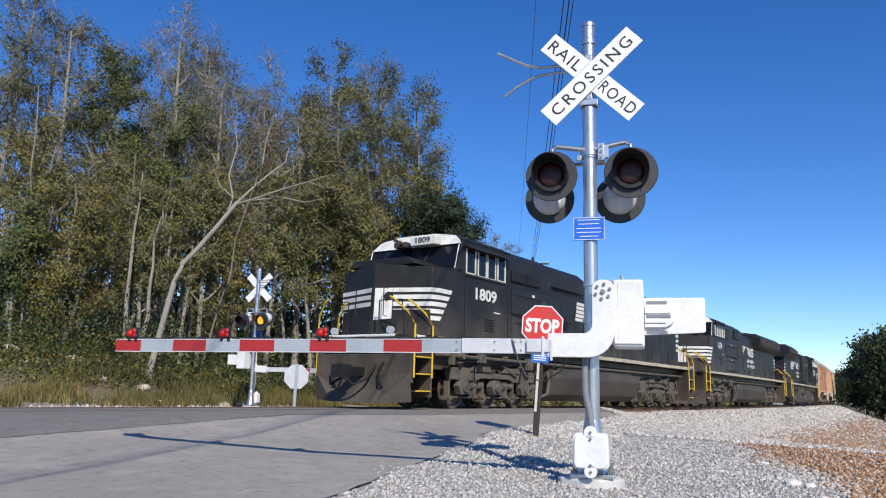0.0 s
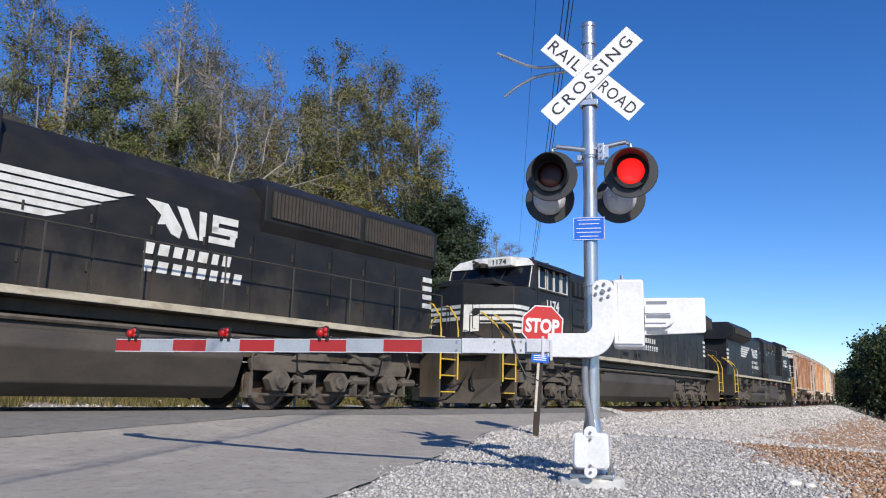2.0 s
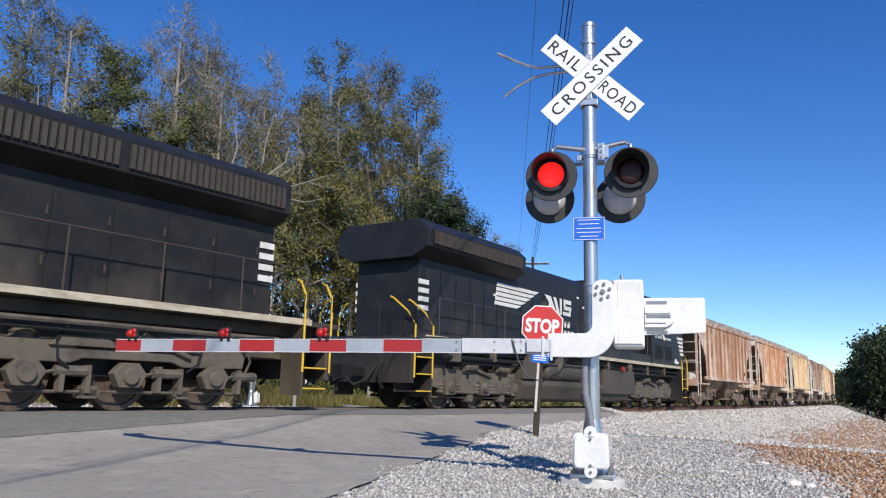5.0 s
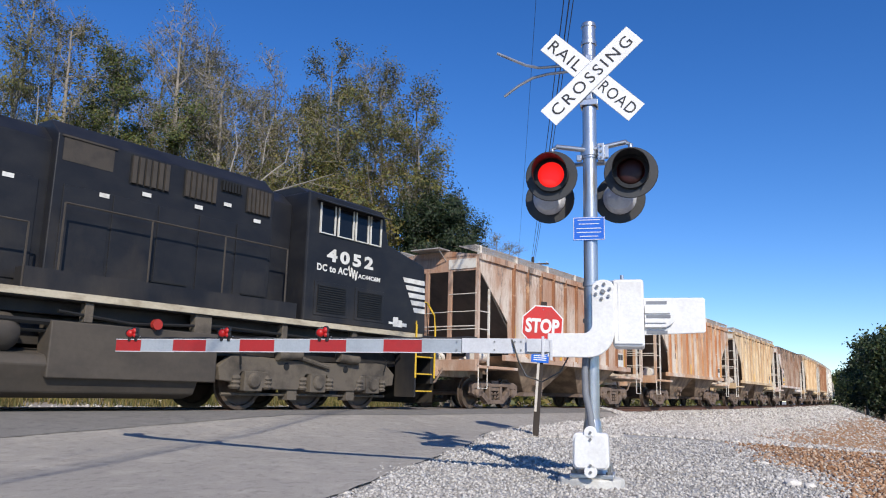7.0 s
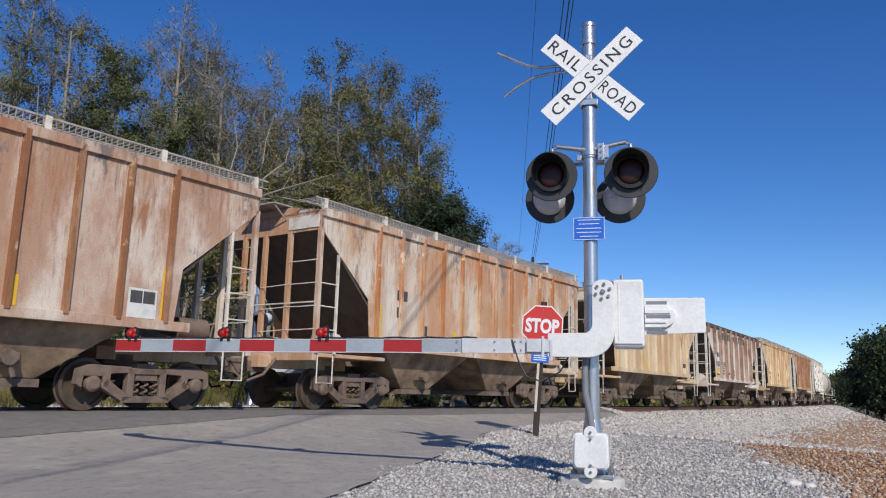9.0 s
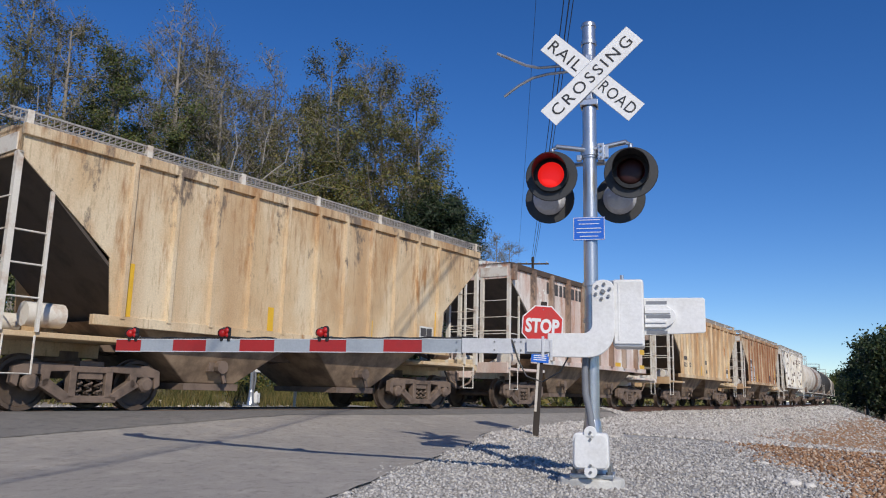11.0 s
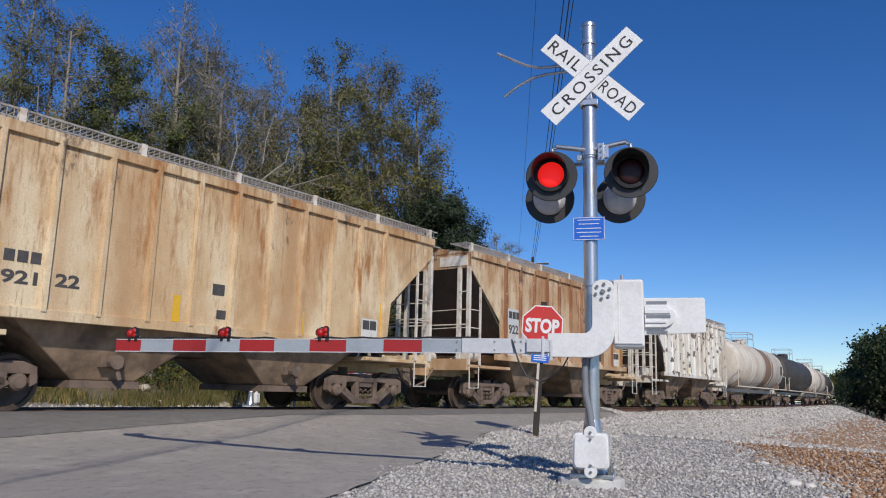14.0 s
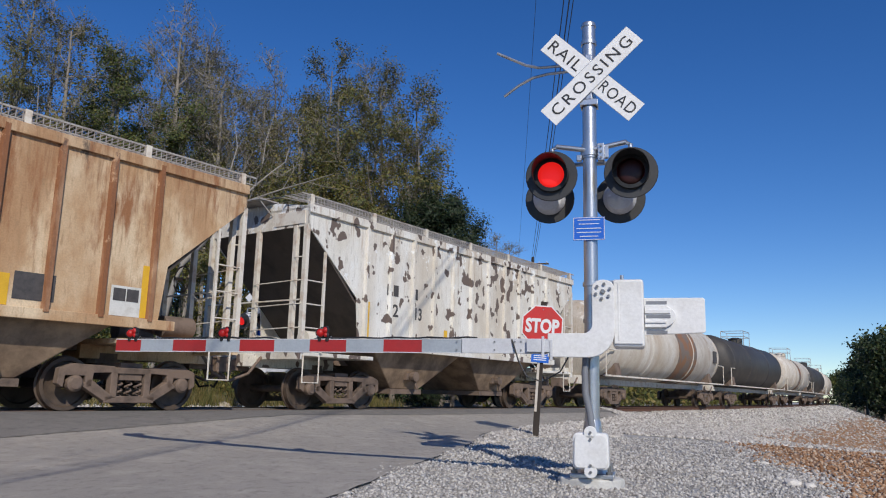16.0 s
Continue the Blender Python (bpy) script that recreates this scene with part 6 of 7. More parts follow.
        part("data_block", Shape().box(3.57, 3.78, *sorted((sy * (w + 0.008), sy * (w + 0.012))), 1.74, 1.94).box(3.8, 4.01, *sorted((sy * (w + 0.008), sy * (w + 0.012))), 1.74, 1.94), M["bar_dark"], e)
    for x0 in (-1.95, 1.95):
        bay = Shape()
        top, bot = 1.95, 0.55
        bay.add([(x0 - top, -w + 0.1, 1.5), (x0 + top, -w + 0.1, 1.5), (x0 + top, w - 0.1, 1.5), (x0 - top, w - 0.1, 1.5), (x0 - bot, -0.95, 0.48), (x0 + bot, -0.95, 0.48), (x0 + bot, 0.95, 0.48), (x0 - bot, 0.95, 0.48)], [(0, 1, 2, 3), (4, 7, 6, 5), (0, 4, 5, 1), (1, 5, 6, 2), (2, 6, 7, 3), (3, 7, 4, 0)])
        b = part("hopper_bay", bay, M["underbay"], e, "dirty sloping discharge bay", bevel=0.02)
        part("outlet_gate", Shape().box(x0 - 0.6, x0 + 0.6, -1.0, 1.0, 0.36, 0.48), M["rustgear"], b)
        for sy in (-1, 1):
            part("gate_opener", Shape().lathe([(0.12, 0.0), (0.12, 0.12)], 10, pose(x0, sy * 1.18, 0.78, 90 if sy < 0 else -90)).box(x0 - 0.2, x0 + 0.2, *sorted((sy * 1.02, sy * 1.16)), 0.7, 0.86).tube([(x0, sy * 1.22, 0.78), (x0 + 0.1, sy * 1.24, 0.5)], 0.04, 6), M["rustgear"], b)
    if c.get("open"):
        part("inner_rim", Shape().box(-L, L, -w, w, zt + 0.02, zt + 0.06), M["chord"], e)
    else:
        for sy in (-1, 1):
            walkw = part("roof_walk", Shape().box(-L - 0.2, L + 0.2, *sorted((sy * 1.0, sy * 1.02)), zt + 0.24, zt + 0.27).box(-L - 0.2, L + 0.2, *sorted((sy * 1.5, sy * 1.52)), zt + 0.24, zt + 0.27).box(-L - 0.2, L + 0.2, *sorted((sy * 1.5, sy * 1.515)), zt + 0.10, zt + 0.12), M["grating"], e, "steel grating roof walk")
            g = Shape()
            for k in range(124):
                x = -L - 0.15 + k * 0.1
                g.box(x, x + 0.014, *sorted((sy * 1.0, sy * 1.52)), zt + 0.25, zt + 0.265)
                g.box(x, x + 0.012, *sorted((sy * 1.505, sy * 1.515)), zt + 0.1, zt + 0.25)
            tagged(part("grating", g, M["grating"], walkw), kind="stuff")
            for k in range(7):
                x = -L + 0.1 + k * (2 * L - 0.2) / 6
                part("walk_bracket", Shape().box(x - 0.05, x + 0.05, *sorted((sy * 1.44, sy * 1.53)), zt, zt + 0.28), M["rusty_white"], walkw)
        for k in range(5):
            x = -4.4 + 2.2 * k
            part("roof_hatch", Shape().lathe([(0.42, zt + 0.16), (0.42, zt + 0.27), (0.2, zt + 0.31)], 16, pose(x, 0, 0)), mat, e)
    # stencilled marks
    for sy in (-1, 1):
        y = sy * (w + 0.004)
        for words, x, z, hgt, wd in c.get("words", ()):
            pz = pose(x, y, z) if sy < 0 else Matrix.Translation((x, y, z)) @ pose(0, 0, 0, 0, 0, 180)
            part("road_number", moved(letters(words, hgt, wd, 0.006), pz), M[c.get("ink", "bar_dark")] if hgt > 0.4 else M["bar_dark"], e, "dark stencilled car number")
        for x, z, bw, bh in c.get("bars", ()):
            part("lettering_bar", Shape().box(x, x + bw, *sorted((y, y + sy * 0.004)), z, z + bh), M["bar_dark"], e)
        for x, z, bw, bh, mm in c.get("patches", ()):
            part("patch_panel", Shape().box(x, x + bw, *sorted((sy * (w + 0.001), sy * (w + 0.003))), z, z + bh), M[mm], e)
    gear = M["rustgear"]
    freight_truck(e, -4.32, gear)
    freight_truck(e, 4.32, gear)
    part("train_line", Shape().tube([(-L, 0.25, 0.95), (L, 0.25, 0.95)], 0.03, 6).box(-L, L, -0.2, 0.2, 0.98, 1.2), M["rustgear"], e)
    MOVING.append((e, s0))
    return e


plain = dict(posts=True, ribs=11, rib=(0.07, 0.06), span=4.22)
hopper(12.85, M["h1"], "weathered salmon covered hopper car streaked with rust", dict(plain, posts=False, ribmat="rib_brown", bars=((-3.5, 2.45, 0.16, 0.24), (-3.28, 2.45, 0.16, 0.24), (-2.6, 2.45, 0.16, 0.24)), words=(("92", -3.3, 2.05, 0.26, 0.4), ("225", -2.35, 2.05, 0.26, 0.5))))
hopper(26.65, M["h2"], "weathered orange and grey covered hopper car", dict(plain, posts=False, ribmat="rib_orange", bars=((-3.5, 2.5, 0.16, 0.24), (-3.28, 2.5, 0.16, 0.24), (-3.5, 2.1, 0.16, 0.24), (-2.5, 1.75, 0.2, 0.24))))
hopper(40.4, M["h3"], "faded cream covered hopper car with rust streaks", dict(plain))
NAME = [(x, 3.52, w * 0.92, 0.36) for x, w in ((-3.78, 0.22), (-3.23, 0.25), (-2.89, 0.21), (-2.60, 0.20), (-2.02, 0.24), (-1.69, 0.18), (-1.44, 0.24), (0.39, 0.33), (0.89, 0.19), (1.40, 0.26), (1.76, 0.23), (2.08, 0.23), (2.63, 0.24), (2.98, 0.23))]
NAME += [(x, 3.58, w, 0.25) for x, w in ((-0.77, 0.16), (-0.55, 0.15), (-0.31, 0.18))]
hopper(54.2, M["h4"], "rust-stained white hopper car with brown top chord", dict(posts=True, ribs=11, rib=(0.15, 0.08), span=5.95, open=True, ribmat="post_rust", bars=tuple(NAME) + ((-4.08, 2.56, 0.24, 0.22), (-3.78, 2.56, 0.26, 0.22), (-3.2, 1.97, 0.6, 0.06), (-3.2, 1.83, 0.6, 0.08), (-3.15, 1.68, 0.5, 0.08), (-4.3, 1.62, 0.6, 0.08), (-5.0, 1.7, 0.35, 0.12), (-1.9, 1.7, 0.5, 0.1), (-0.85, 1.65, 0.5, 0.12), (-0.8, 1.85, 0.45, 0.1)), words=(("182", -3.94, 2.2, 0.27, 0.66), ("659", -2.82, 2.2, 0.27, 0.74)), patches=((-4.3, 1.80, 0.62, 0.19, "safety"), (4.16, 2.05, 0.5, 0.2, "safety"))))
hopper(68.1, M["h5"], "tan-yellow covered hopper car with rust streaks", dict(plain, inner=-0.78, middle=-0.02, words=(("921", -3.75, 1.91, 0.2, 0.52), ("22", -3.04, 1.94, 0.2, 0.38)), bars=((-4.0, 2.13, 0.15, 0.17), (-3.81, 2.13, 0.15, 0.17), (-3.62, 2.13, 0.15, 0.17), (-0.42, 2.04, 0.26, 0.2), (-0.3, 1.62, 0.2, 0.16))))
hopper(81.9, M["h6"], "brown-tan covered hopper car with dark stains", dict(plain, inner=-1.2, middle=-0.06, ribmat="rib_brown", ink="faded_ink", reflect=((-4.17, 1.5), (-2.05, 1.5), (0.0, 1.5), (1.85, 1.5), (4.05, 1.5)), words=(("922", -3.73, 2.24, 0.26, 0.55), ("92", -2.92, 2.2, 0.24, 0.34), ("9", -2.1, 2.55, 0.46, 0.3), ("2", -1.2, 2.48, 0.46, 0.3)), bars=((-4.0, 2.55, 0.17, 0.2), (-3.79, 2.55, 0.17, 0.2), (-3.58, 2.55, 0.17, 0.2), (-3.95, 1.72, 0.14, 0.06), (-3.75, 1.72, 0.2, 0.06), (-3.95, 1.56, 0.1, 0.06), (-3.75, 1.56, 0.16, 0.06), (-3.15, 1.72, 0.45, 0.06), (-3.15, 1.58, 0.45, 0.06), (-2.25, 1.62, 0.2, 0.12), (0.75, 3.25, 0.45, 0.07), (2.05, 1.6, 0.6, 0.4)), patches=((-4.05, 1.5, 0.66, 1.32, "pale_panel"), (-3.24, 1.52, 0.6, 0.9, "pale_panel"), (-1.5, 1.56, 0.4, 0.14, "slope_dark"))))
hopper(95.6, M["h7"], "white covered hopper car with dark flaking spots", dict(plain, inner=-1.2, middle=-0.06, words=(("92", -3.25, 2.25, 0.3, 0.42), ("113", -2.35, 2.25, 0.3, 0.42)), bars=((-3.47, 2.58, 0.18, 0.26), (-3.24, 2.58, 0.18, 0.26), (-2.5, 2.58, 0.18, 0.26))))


# ---- tank cars ----
def tank_car(s0, half, mat, label, band=None):
    e = thing("tank_car", label, "railway car", group="tank cars")
    r, zc = 1.48, 2.5
    prof = [(0.0, -half), (r * 0.5, -half + 0.08), (r * 0.85, -half + 0.28), (r, -half + 0.6), (r, half - 0.6), (r * 0.85, half - 0.28), (r * 0.5, half - 0.08), (0.0, half)]
    tank = part("tank", Shape().lathe(prof, 36, pose(0, 0, zc, 0, 90), False), mat, e, smooth=True)
    for x in (-half + 0.9, -half * 0.35, half * 0.35, half - 0.9):
        part("tank_band", Shape().lathe([(r + 0.002, -0.06), (r + 0.02, -0.05), (r + 0.02, 0.05), (r + 0.002, 0.06)], 36, pose(x, 0, zc, 0, 90), False), mat, tank, smooth=True)
    if band:
        part("painted_band", Shape().lathe([(r + 0.006, band[0]), (r + 0.006, band[1])], 36, pose(0, 0, zc, 0, 90), False), M["t_band"], tank, "rust-brown painted band", smooth=True)
        part("data_patch", Shape().box(half - 1.8, half - 1.1, -r - 0.02, -r - 0.012, zc - 0.3, zc + 0.3), M["bar_dark"], tank)
    dome = part("manway", Shape().lathe([(0.45, zc + r - 0.1), (0.45, zc + r + 0.3), (0.2, zc + r + 0.38)], 16), mat, tank)
    for x in (-0.9, 0.9):
        for y in (-0.7, 0.7):
            part("platform_post", Shape().tube([(x, y, zc + r - 0.25), (x, y, zc + r + 0.75)], 0.02, 6), M["grating"], dome)
    for z in (0.4, 0.75):
        part("platform_rail", Shape().tube([(-0.9, -0.7, zc + r + z), (0.9, -0.7, zc + r + z), (0.9, 0.7, zc + r + z), (-0.9, 0.7, zc + r + z), (-0.9, -0.7, zc + r + z)], 0.02, 6), M["grating"], dome)
    part("side_walk", Shape().box(-half, half, -1.55, -1.35, 1.12, 1.18).box(-half, half, 1.35, 1.55, 1.12, 1.18).box(-half - 0.3, half + 0.3, -0.35, 0.35, 0.85, 1.15), M["rusty_white"], e)
    for sx in (-1, 1):
        part("saddle", Shape().prism([(-1.3, 1.15), (1.3, 1.15), (1.2, 1.7), (-1.2, 1.7)], "x", *sorted((sx * (half - 1.9), sx * (half - 1.4)))), M["rustgear"], e)
        for y in (-1.5, 1.5):
            part("end_rail", Shape().tube([(sx * (half + 0.1), y, 1.15), (sx * (half + 0.1), y, 2.1), (sx * (half - 0.8), y, 2.1)], 0.025, 6), M["rusty_white"], e)
        coupler(e, sx * (half + 0.25), sx, M["rustgear"])
        freight_truck(e, sx * (half - 1.7), M["rustgear"])
    MOVING.append((e, s0))


M["t_cream"] = rusted("cream_tank_paint", (0.70, 0.66, 0.59), (0.60, 0.54, 0.45), (0.40, 0.27, 0.16), (0.34, 0.26, 0.17), (0.16, 0.12, 0.09), 0.6, 0.72)
M["t_black"] = paint("black_tank_paint", (0.055, 0.052, 0.05), (0.09, 0.08, 0.07), 0.55, 0, 1.5, spec=0.3)
M["t_band"] = paint("brown_band", (0.28, 0.14, 0.07), (0.20, 0.16, 0.13), 0.7, 0, 0.9, lo=0.45, hi=0.52)
tank_car(112.6, 8.0, M["t_cream"], "dirty cream tank car with a brown band", (0.6, 3.4))
tank_car(131.0, 8.4, M["t_black"], "black tank car with a top platform")
tank_car(149.3, 8.0, M["t_cream"], "dirty cream tank car with rust stains", (-0.5, 0.8))
tank_car(166.8, 8.0, M["t_black"], "black tank car far back in the train")
tank_car(184.3, 8.0, M["t_cream"], "cream tank car far back in the train")


# ---- trees, undergrowth, stones ----
def leaf_material(name, stops, rough=0.6):
    m, nt, b = nodes_of(name)
    g = nt.nodes.new("ShaderNodeNewGeometry")
    r = nt.nodes.new("ShaderNodeValToRGB")
    nt.links.new(g.outputs["Random Per Island"], r.inputs[0])
    els = r.color_ramp.elements
    for k, (p, c) in enumerate(stops):
        el = els[k] if k < 2 else els.new(p)
        el.position, el.color = p, (*c, 1)
    c = mixer(nt, 0.8, r.outputs[0], mixer(nt, noisy(nt, 0.35, 4, lo=0.3, hi=0.7), (0.5, 0.52, 0.45), (1.35, 1.3, 1.1)), "MULTIPLY")
    nt.links.new(c, b.inputs["Base Color"])
    b.inputs["Roughness"].default_value = rough
    tr = nt.nodes.new("ShaderNodeBsdfTranslucent")
    nt.links.new(c, tr.inputs["Color"])
    mx = nt.nodes.new("ShaderNodeMixShader")
    mx.inputs[0].default_value = 0.3
    nt.links.new(b.outputs[0], mx.inputs[1])
    nt.links.new(tr.outputs[0], mx.inputs[2])
    nt.links.new(mx.outputs[0], nt.nodes["Material Output"].inputs["Surface"])
    return m


M["leaf_olive"] = leaf_material("olive_leaves", [(0.0, (0.064, 0.086, 0.021)), (0.45, (0.148, 0.157, 0.044)), (0.75, (0.231, 0.207, 0.054)), (1.0, (0.219, 0.151, 0.060))])
M["leaf_yellow"] = leaf_material("yellowing_leaves", [(0.0, (0.070, 0.082, 0.019)), (0.4, (0.182, 0.167, 0.037)), (0.8, (0.269, 0.214, 0.046)), (1.0, (0.190, 0.121, 0.046))])
M["leaf_green"] = leaf_material("green_leaves", [(0.0, (0.041, 0.066, 0.019)), (0.6, (0.109, 0.144, 0.036)), (1.0, (0.217, 0.196, 0.054))])
# the cedars' own dark green, also used as shade colour in the undergrowth
M["leaf_dark"] = leaf_material("dark_evergreen_and_shade", [(0.0, (0.014, 0.030, 0.014)), (0.7, (0.032, 0.058, 0.022)), (1.0, (0.070, 0.085, 0.030))])
M["leaf_brown"] = leaf_material("brown_leaves", [(0.0, (0.102, 0.108, 0.035)), (0.6, (0.184, 0.179, 0.058)), (1.0, (0.260, 0.213, 0.075))])
M["bark"] = paint("grey_bark", (0.22, 0.19, 0.16), (0.10, 0.085, 0.072), 0.9, 0, 3, (1, 1, 0.3), bump=0.4)
M["bark_dead"] = paint("dead_bark", (0.322, 0.291, 0.248), (0.205, 0.180, 0.149), 0.85, 0, 2.5, (1, 1, 0.4), bump=0.3)
M["bark_pale"] = paint("pale_bark", (0.30, 0.265, 0.225), (0.15, 0.13, 0.11), 0.85, 0, 2.5, (1, 1, 0.4), bump=0.3)
M["grass"] = leaf_material("verge_grass", [(0.0, (0.072, 0.088, 0.025)), (0.5, (0.174, 0.162, 0.049)), (1.0, (0.348, 0.257, 0.112))])
M["boulder"] = paint("limestone", (0.50, 0.44, 0.34), (0.30, 0.22, 0.14), 0.9, 0, 2, bump=0.5)


def cloud_mesh(name, centres, size, rng, facing=None, aspect=0.6):
    """Many small leaves, each a rhombus, about the given points; facing: the way each looks."""
    n = len(centres)
    c = np.asarray(centres, dtype=np.float64)
    a = rng.normal(size=(n, 3))
    a /= np.linalg.norm(a, axis=1)[:, None]
    if facing is not None:
        f = np.asarray(facing, dtype=np.float64) + rng.normal(size=(n, 3)) * 0.38
        f /= np.linalg.norm(f, axis=1)[:, None] + 1e-9
        a -= f * np.sum(a * f, axis=1)[:, None]
        a /= np.linalg.norm(a, axis=1)[:, None] + 1e-9
    b = rng.normal(size=(n, 3)) if facing is None else np.cross(f, a)
    b -= a * np.sum(a * b, axis=1)[:, None]
    b /= np.linalg.norm(b, axis=1)[:, None]
    s = size * rng.uniform(0.6, 1.35, size=(n, 1))
    v = np.stack([c - a * s, c + b * s * aspect, c + a * s, c - b * s * aspect], axis=1).reshape(-1, 3)
    me = bpy.data.meshes.new(name)
    me.vertices.add(4 * n)
    me.vertices.foreach_set("co", v.ravel())
    me.loops.add(4 * n)
    me.loops.foreach_set("vertex_index", np.arange(4 * n, dtype=np.int32))
    me.polygons.add(n)
    me.polygons.foreach_set("loop_start", np.arange(0, 4 * n, 4, dtype=np.int32))
    me.update(calc_edges=True)
    return me


def grow(rng, height, r0, lean, spread, limbs, start, up, twigs):
    """The skeleton of one tree: limb lines with radii, and the ends that bear leaves."""
    lines, ends = [], []
    n = 9
    trunk = []
    x = y = 0.0
    wx, wy = rng.normal(size=2) * 0.12
    for i in range(n + 1):
        u = i / n
        trunk.append(Vector((lean[0] * u * height + x, lean[1] * u * height + y, u * height * 0.93)))
        wx += rng.normal() * 0.10
        wy += rng.normal() * 0.10
        x += wx * 0.35
        y += wy * 0.35
    lines.append((trunk, r0, r0 * 0.16))
    for k in range(limbs):
        u = start + (1 - start) * ((k + rng.uniform(0, 0.8)) / limbs)
        i = min(n - 1, int(u * n))
        p = trunk[i].lerp(trunk[i + 1], u * n - i)
        ang = k * 2.4 + rng.uniform(-0.5, 0.5)
        ln = spread * (1.15 - 0.75 * u) * rng.uniform(0.7, 1.25)
        d = Vector((math.cos(ang), math.sin(ang), up + rng.uniform(-0.2, 0.5))).normalized()
        pts, q = [p], p.copy()
        for j in range(5):
            d = (d + Vector(rng.normal(size=3) * 0.18) + Vector((0, 0, 0.10))).normalized()
            q = q + d * ln / 5
            pts.append(q.copy())
        rl = max(0.034, r0 * 0.62 * (1.15 - u))
        lines.append((pts, rl, rl * 0.25))
        for j in range(2, 6):
            for h in range(3 if j < 5 else 4):
                d2 = (d + Vector(rng.normal(size=3) * 0.75) + Vector((0, 0, 0.25))).normalized()
                l2 = ln * rng.uniform(0.22, 0.45)
                a = pts[j]
                b = a + d2 * l2 * 0.5 + Vector(rng.normal(size=3) * 0.08)
                c = b + (d2 + Vector(rng.normal(size=3) * 0.35) + Vector((0, 0, 0.2))).normalized() * l2 * 0.5
                lines.append(([a, b, c], max(0.018, rl * 0.36), 0.010))
                ends += [b, c]
                for w in range(twigs):
                    d3 = (d2 + Vector(rng.normal(size=3) * 0.7) + Vector((0, 0, 0.3))).normalized()
                    e2 = b.lerp(c, rng.uniform(0, 1))
                    f2 = e2 + d3 * rng.uniform(0.35, 0.9)
                    lines.append(([e2, f2], 0.011, 0.006))
                    ends.append(f2)
    return lines, ends


def tree(seed, x, y, top, style, label, lean=(0, 0), spread=None, dens=1.0):
    rng = np.random.default_rng(seed)
    z0 = ground_z(x, y) - 0.15
    h = top - z0
    leafmat, barkmat, cover, leaf, start, up, limbs, twigs = STYLES[style]
    e = thing("tree", label, "tree", pose(x, y, z0, 0, 0, rng.uniform(0, 360) if lean == (0, 0) else 0), "trees beyond the track")
    r0 = 0.0105 * h * rng.uniform(0.8, 1.2) + 0.03
    lines, ends = grow(rng, h, r0, lean, spread or h * 0.19, limbs, start, up, twigs)
    tr = Shape().tube(lines[0][0], lines[0][1], 9, lines[0][2])
    part("trunk", tr, M[barkmat], e, smooth=True)
    br = Shape()
    for pts, a, b in lines[1:]:
        br.tube(pts, a, 5 if a > 0.03 else 3, b, cap=False)
    me = bpy.data.meshes.new("branchwork")
    me.from_pydata(br.v, [], br.f)
    tagged(part("branchwork", me, M[barkmat], e), kind="stuff")
    if cover > 0:
        pts, way = [], []
        for p in ends:
            u = p.z / h
            k = rng.poisson(cover * dens * (1.25 - 0.75 * u) * rng.choice((0.1, 0.8, 2.2)))
            out = np.array((p.x - lean[0] * p.z, p.y - lean[1] * p.z, (u - 0.45) * h * 0.35))
            out /= np.linalg.norm(out) + 0.01
            for _ in range(k):
                d = rng.normal(size=3)
                pts.append(np.array(p) + d * (0.19, 0.19, 0.15))
                way.append(out + 0.45 * d)
        if pts:
            part("crown", cloud_mesh("crown", pts, leaf, rng, way), M[leafmat], e, "loose crown of small leaves")
    return e


STYLES = {
    "olive": ("leaf_olive", "bark_pale", 16.0, 0.064, 0.34, 0.4, 15, 2),
    "yellow": ("leaf_yellow", "bark", 16.0, 0.064, 0.12, 0.25, 15, 2),
    "green": ("leaf_green", "bark_pale", 16.0, 0.067, 0.38, 0.45, 15, 2),
    "bare": ("leaf_brown", "bark_pale", 4.8, 0.054, 0.35, 0.7, 16, 4),
    "pale": ("leaf_olive", "bark_pale", 7.0, 0.051, 0.42, 0.7, 16, 3),
    "brown": ("leaf_brown", "bark_pale", 18.0, 0.061, 0.33, 0.55, 17, 2),
    "cedar": ("leaf_dark", "bark", 52.0, 0.058, 0.05, 0.1, 28, 1),
}
LABELS = {
    "olive": "tall tree with thinning olive leaves", "yellow": "tree with yellowing autumn leaves", "green": "tall tree with green leaves on thin limbs",
    "bare": "nearly bare grey tree with fine twigs", "pale": "pale-barked tree with sparse olive leaves", "brown": "tall tree with dense brown-olive autumn leaves",
    "cedar": "dense dark evergreen tree"}


def place(px, py, depth):
    """Where a tree stands and how high it reaches, from its bearing, its rise and its distance."""
    rise = math.tan(radians(10.484) + math.atan((441 - py + 0.0255 * (px - 784)) / 1357.3))
    z = 0.456 + depth * rise
    fwd = depth * 0.9833 + (z - 0.456) * 0.5 * 0.182
    return (px - 784 + 0.0255 * (500 - py) * 0.5) / 1357.3 * fwd, z


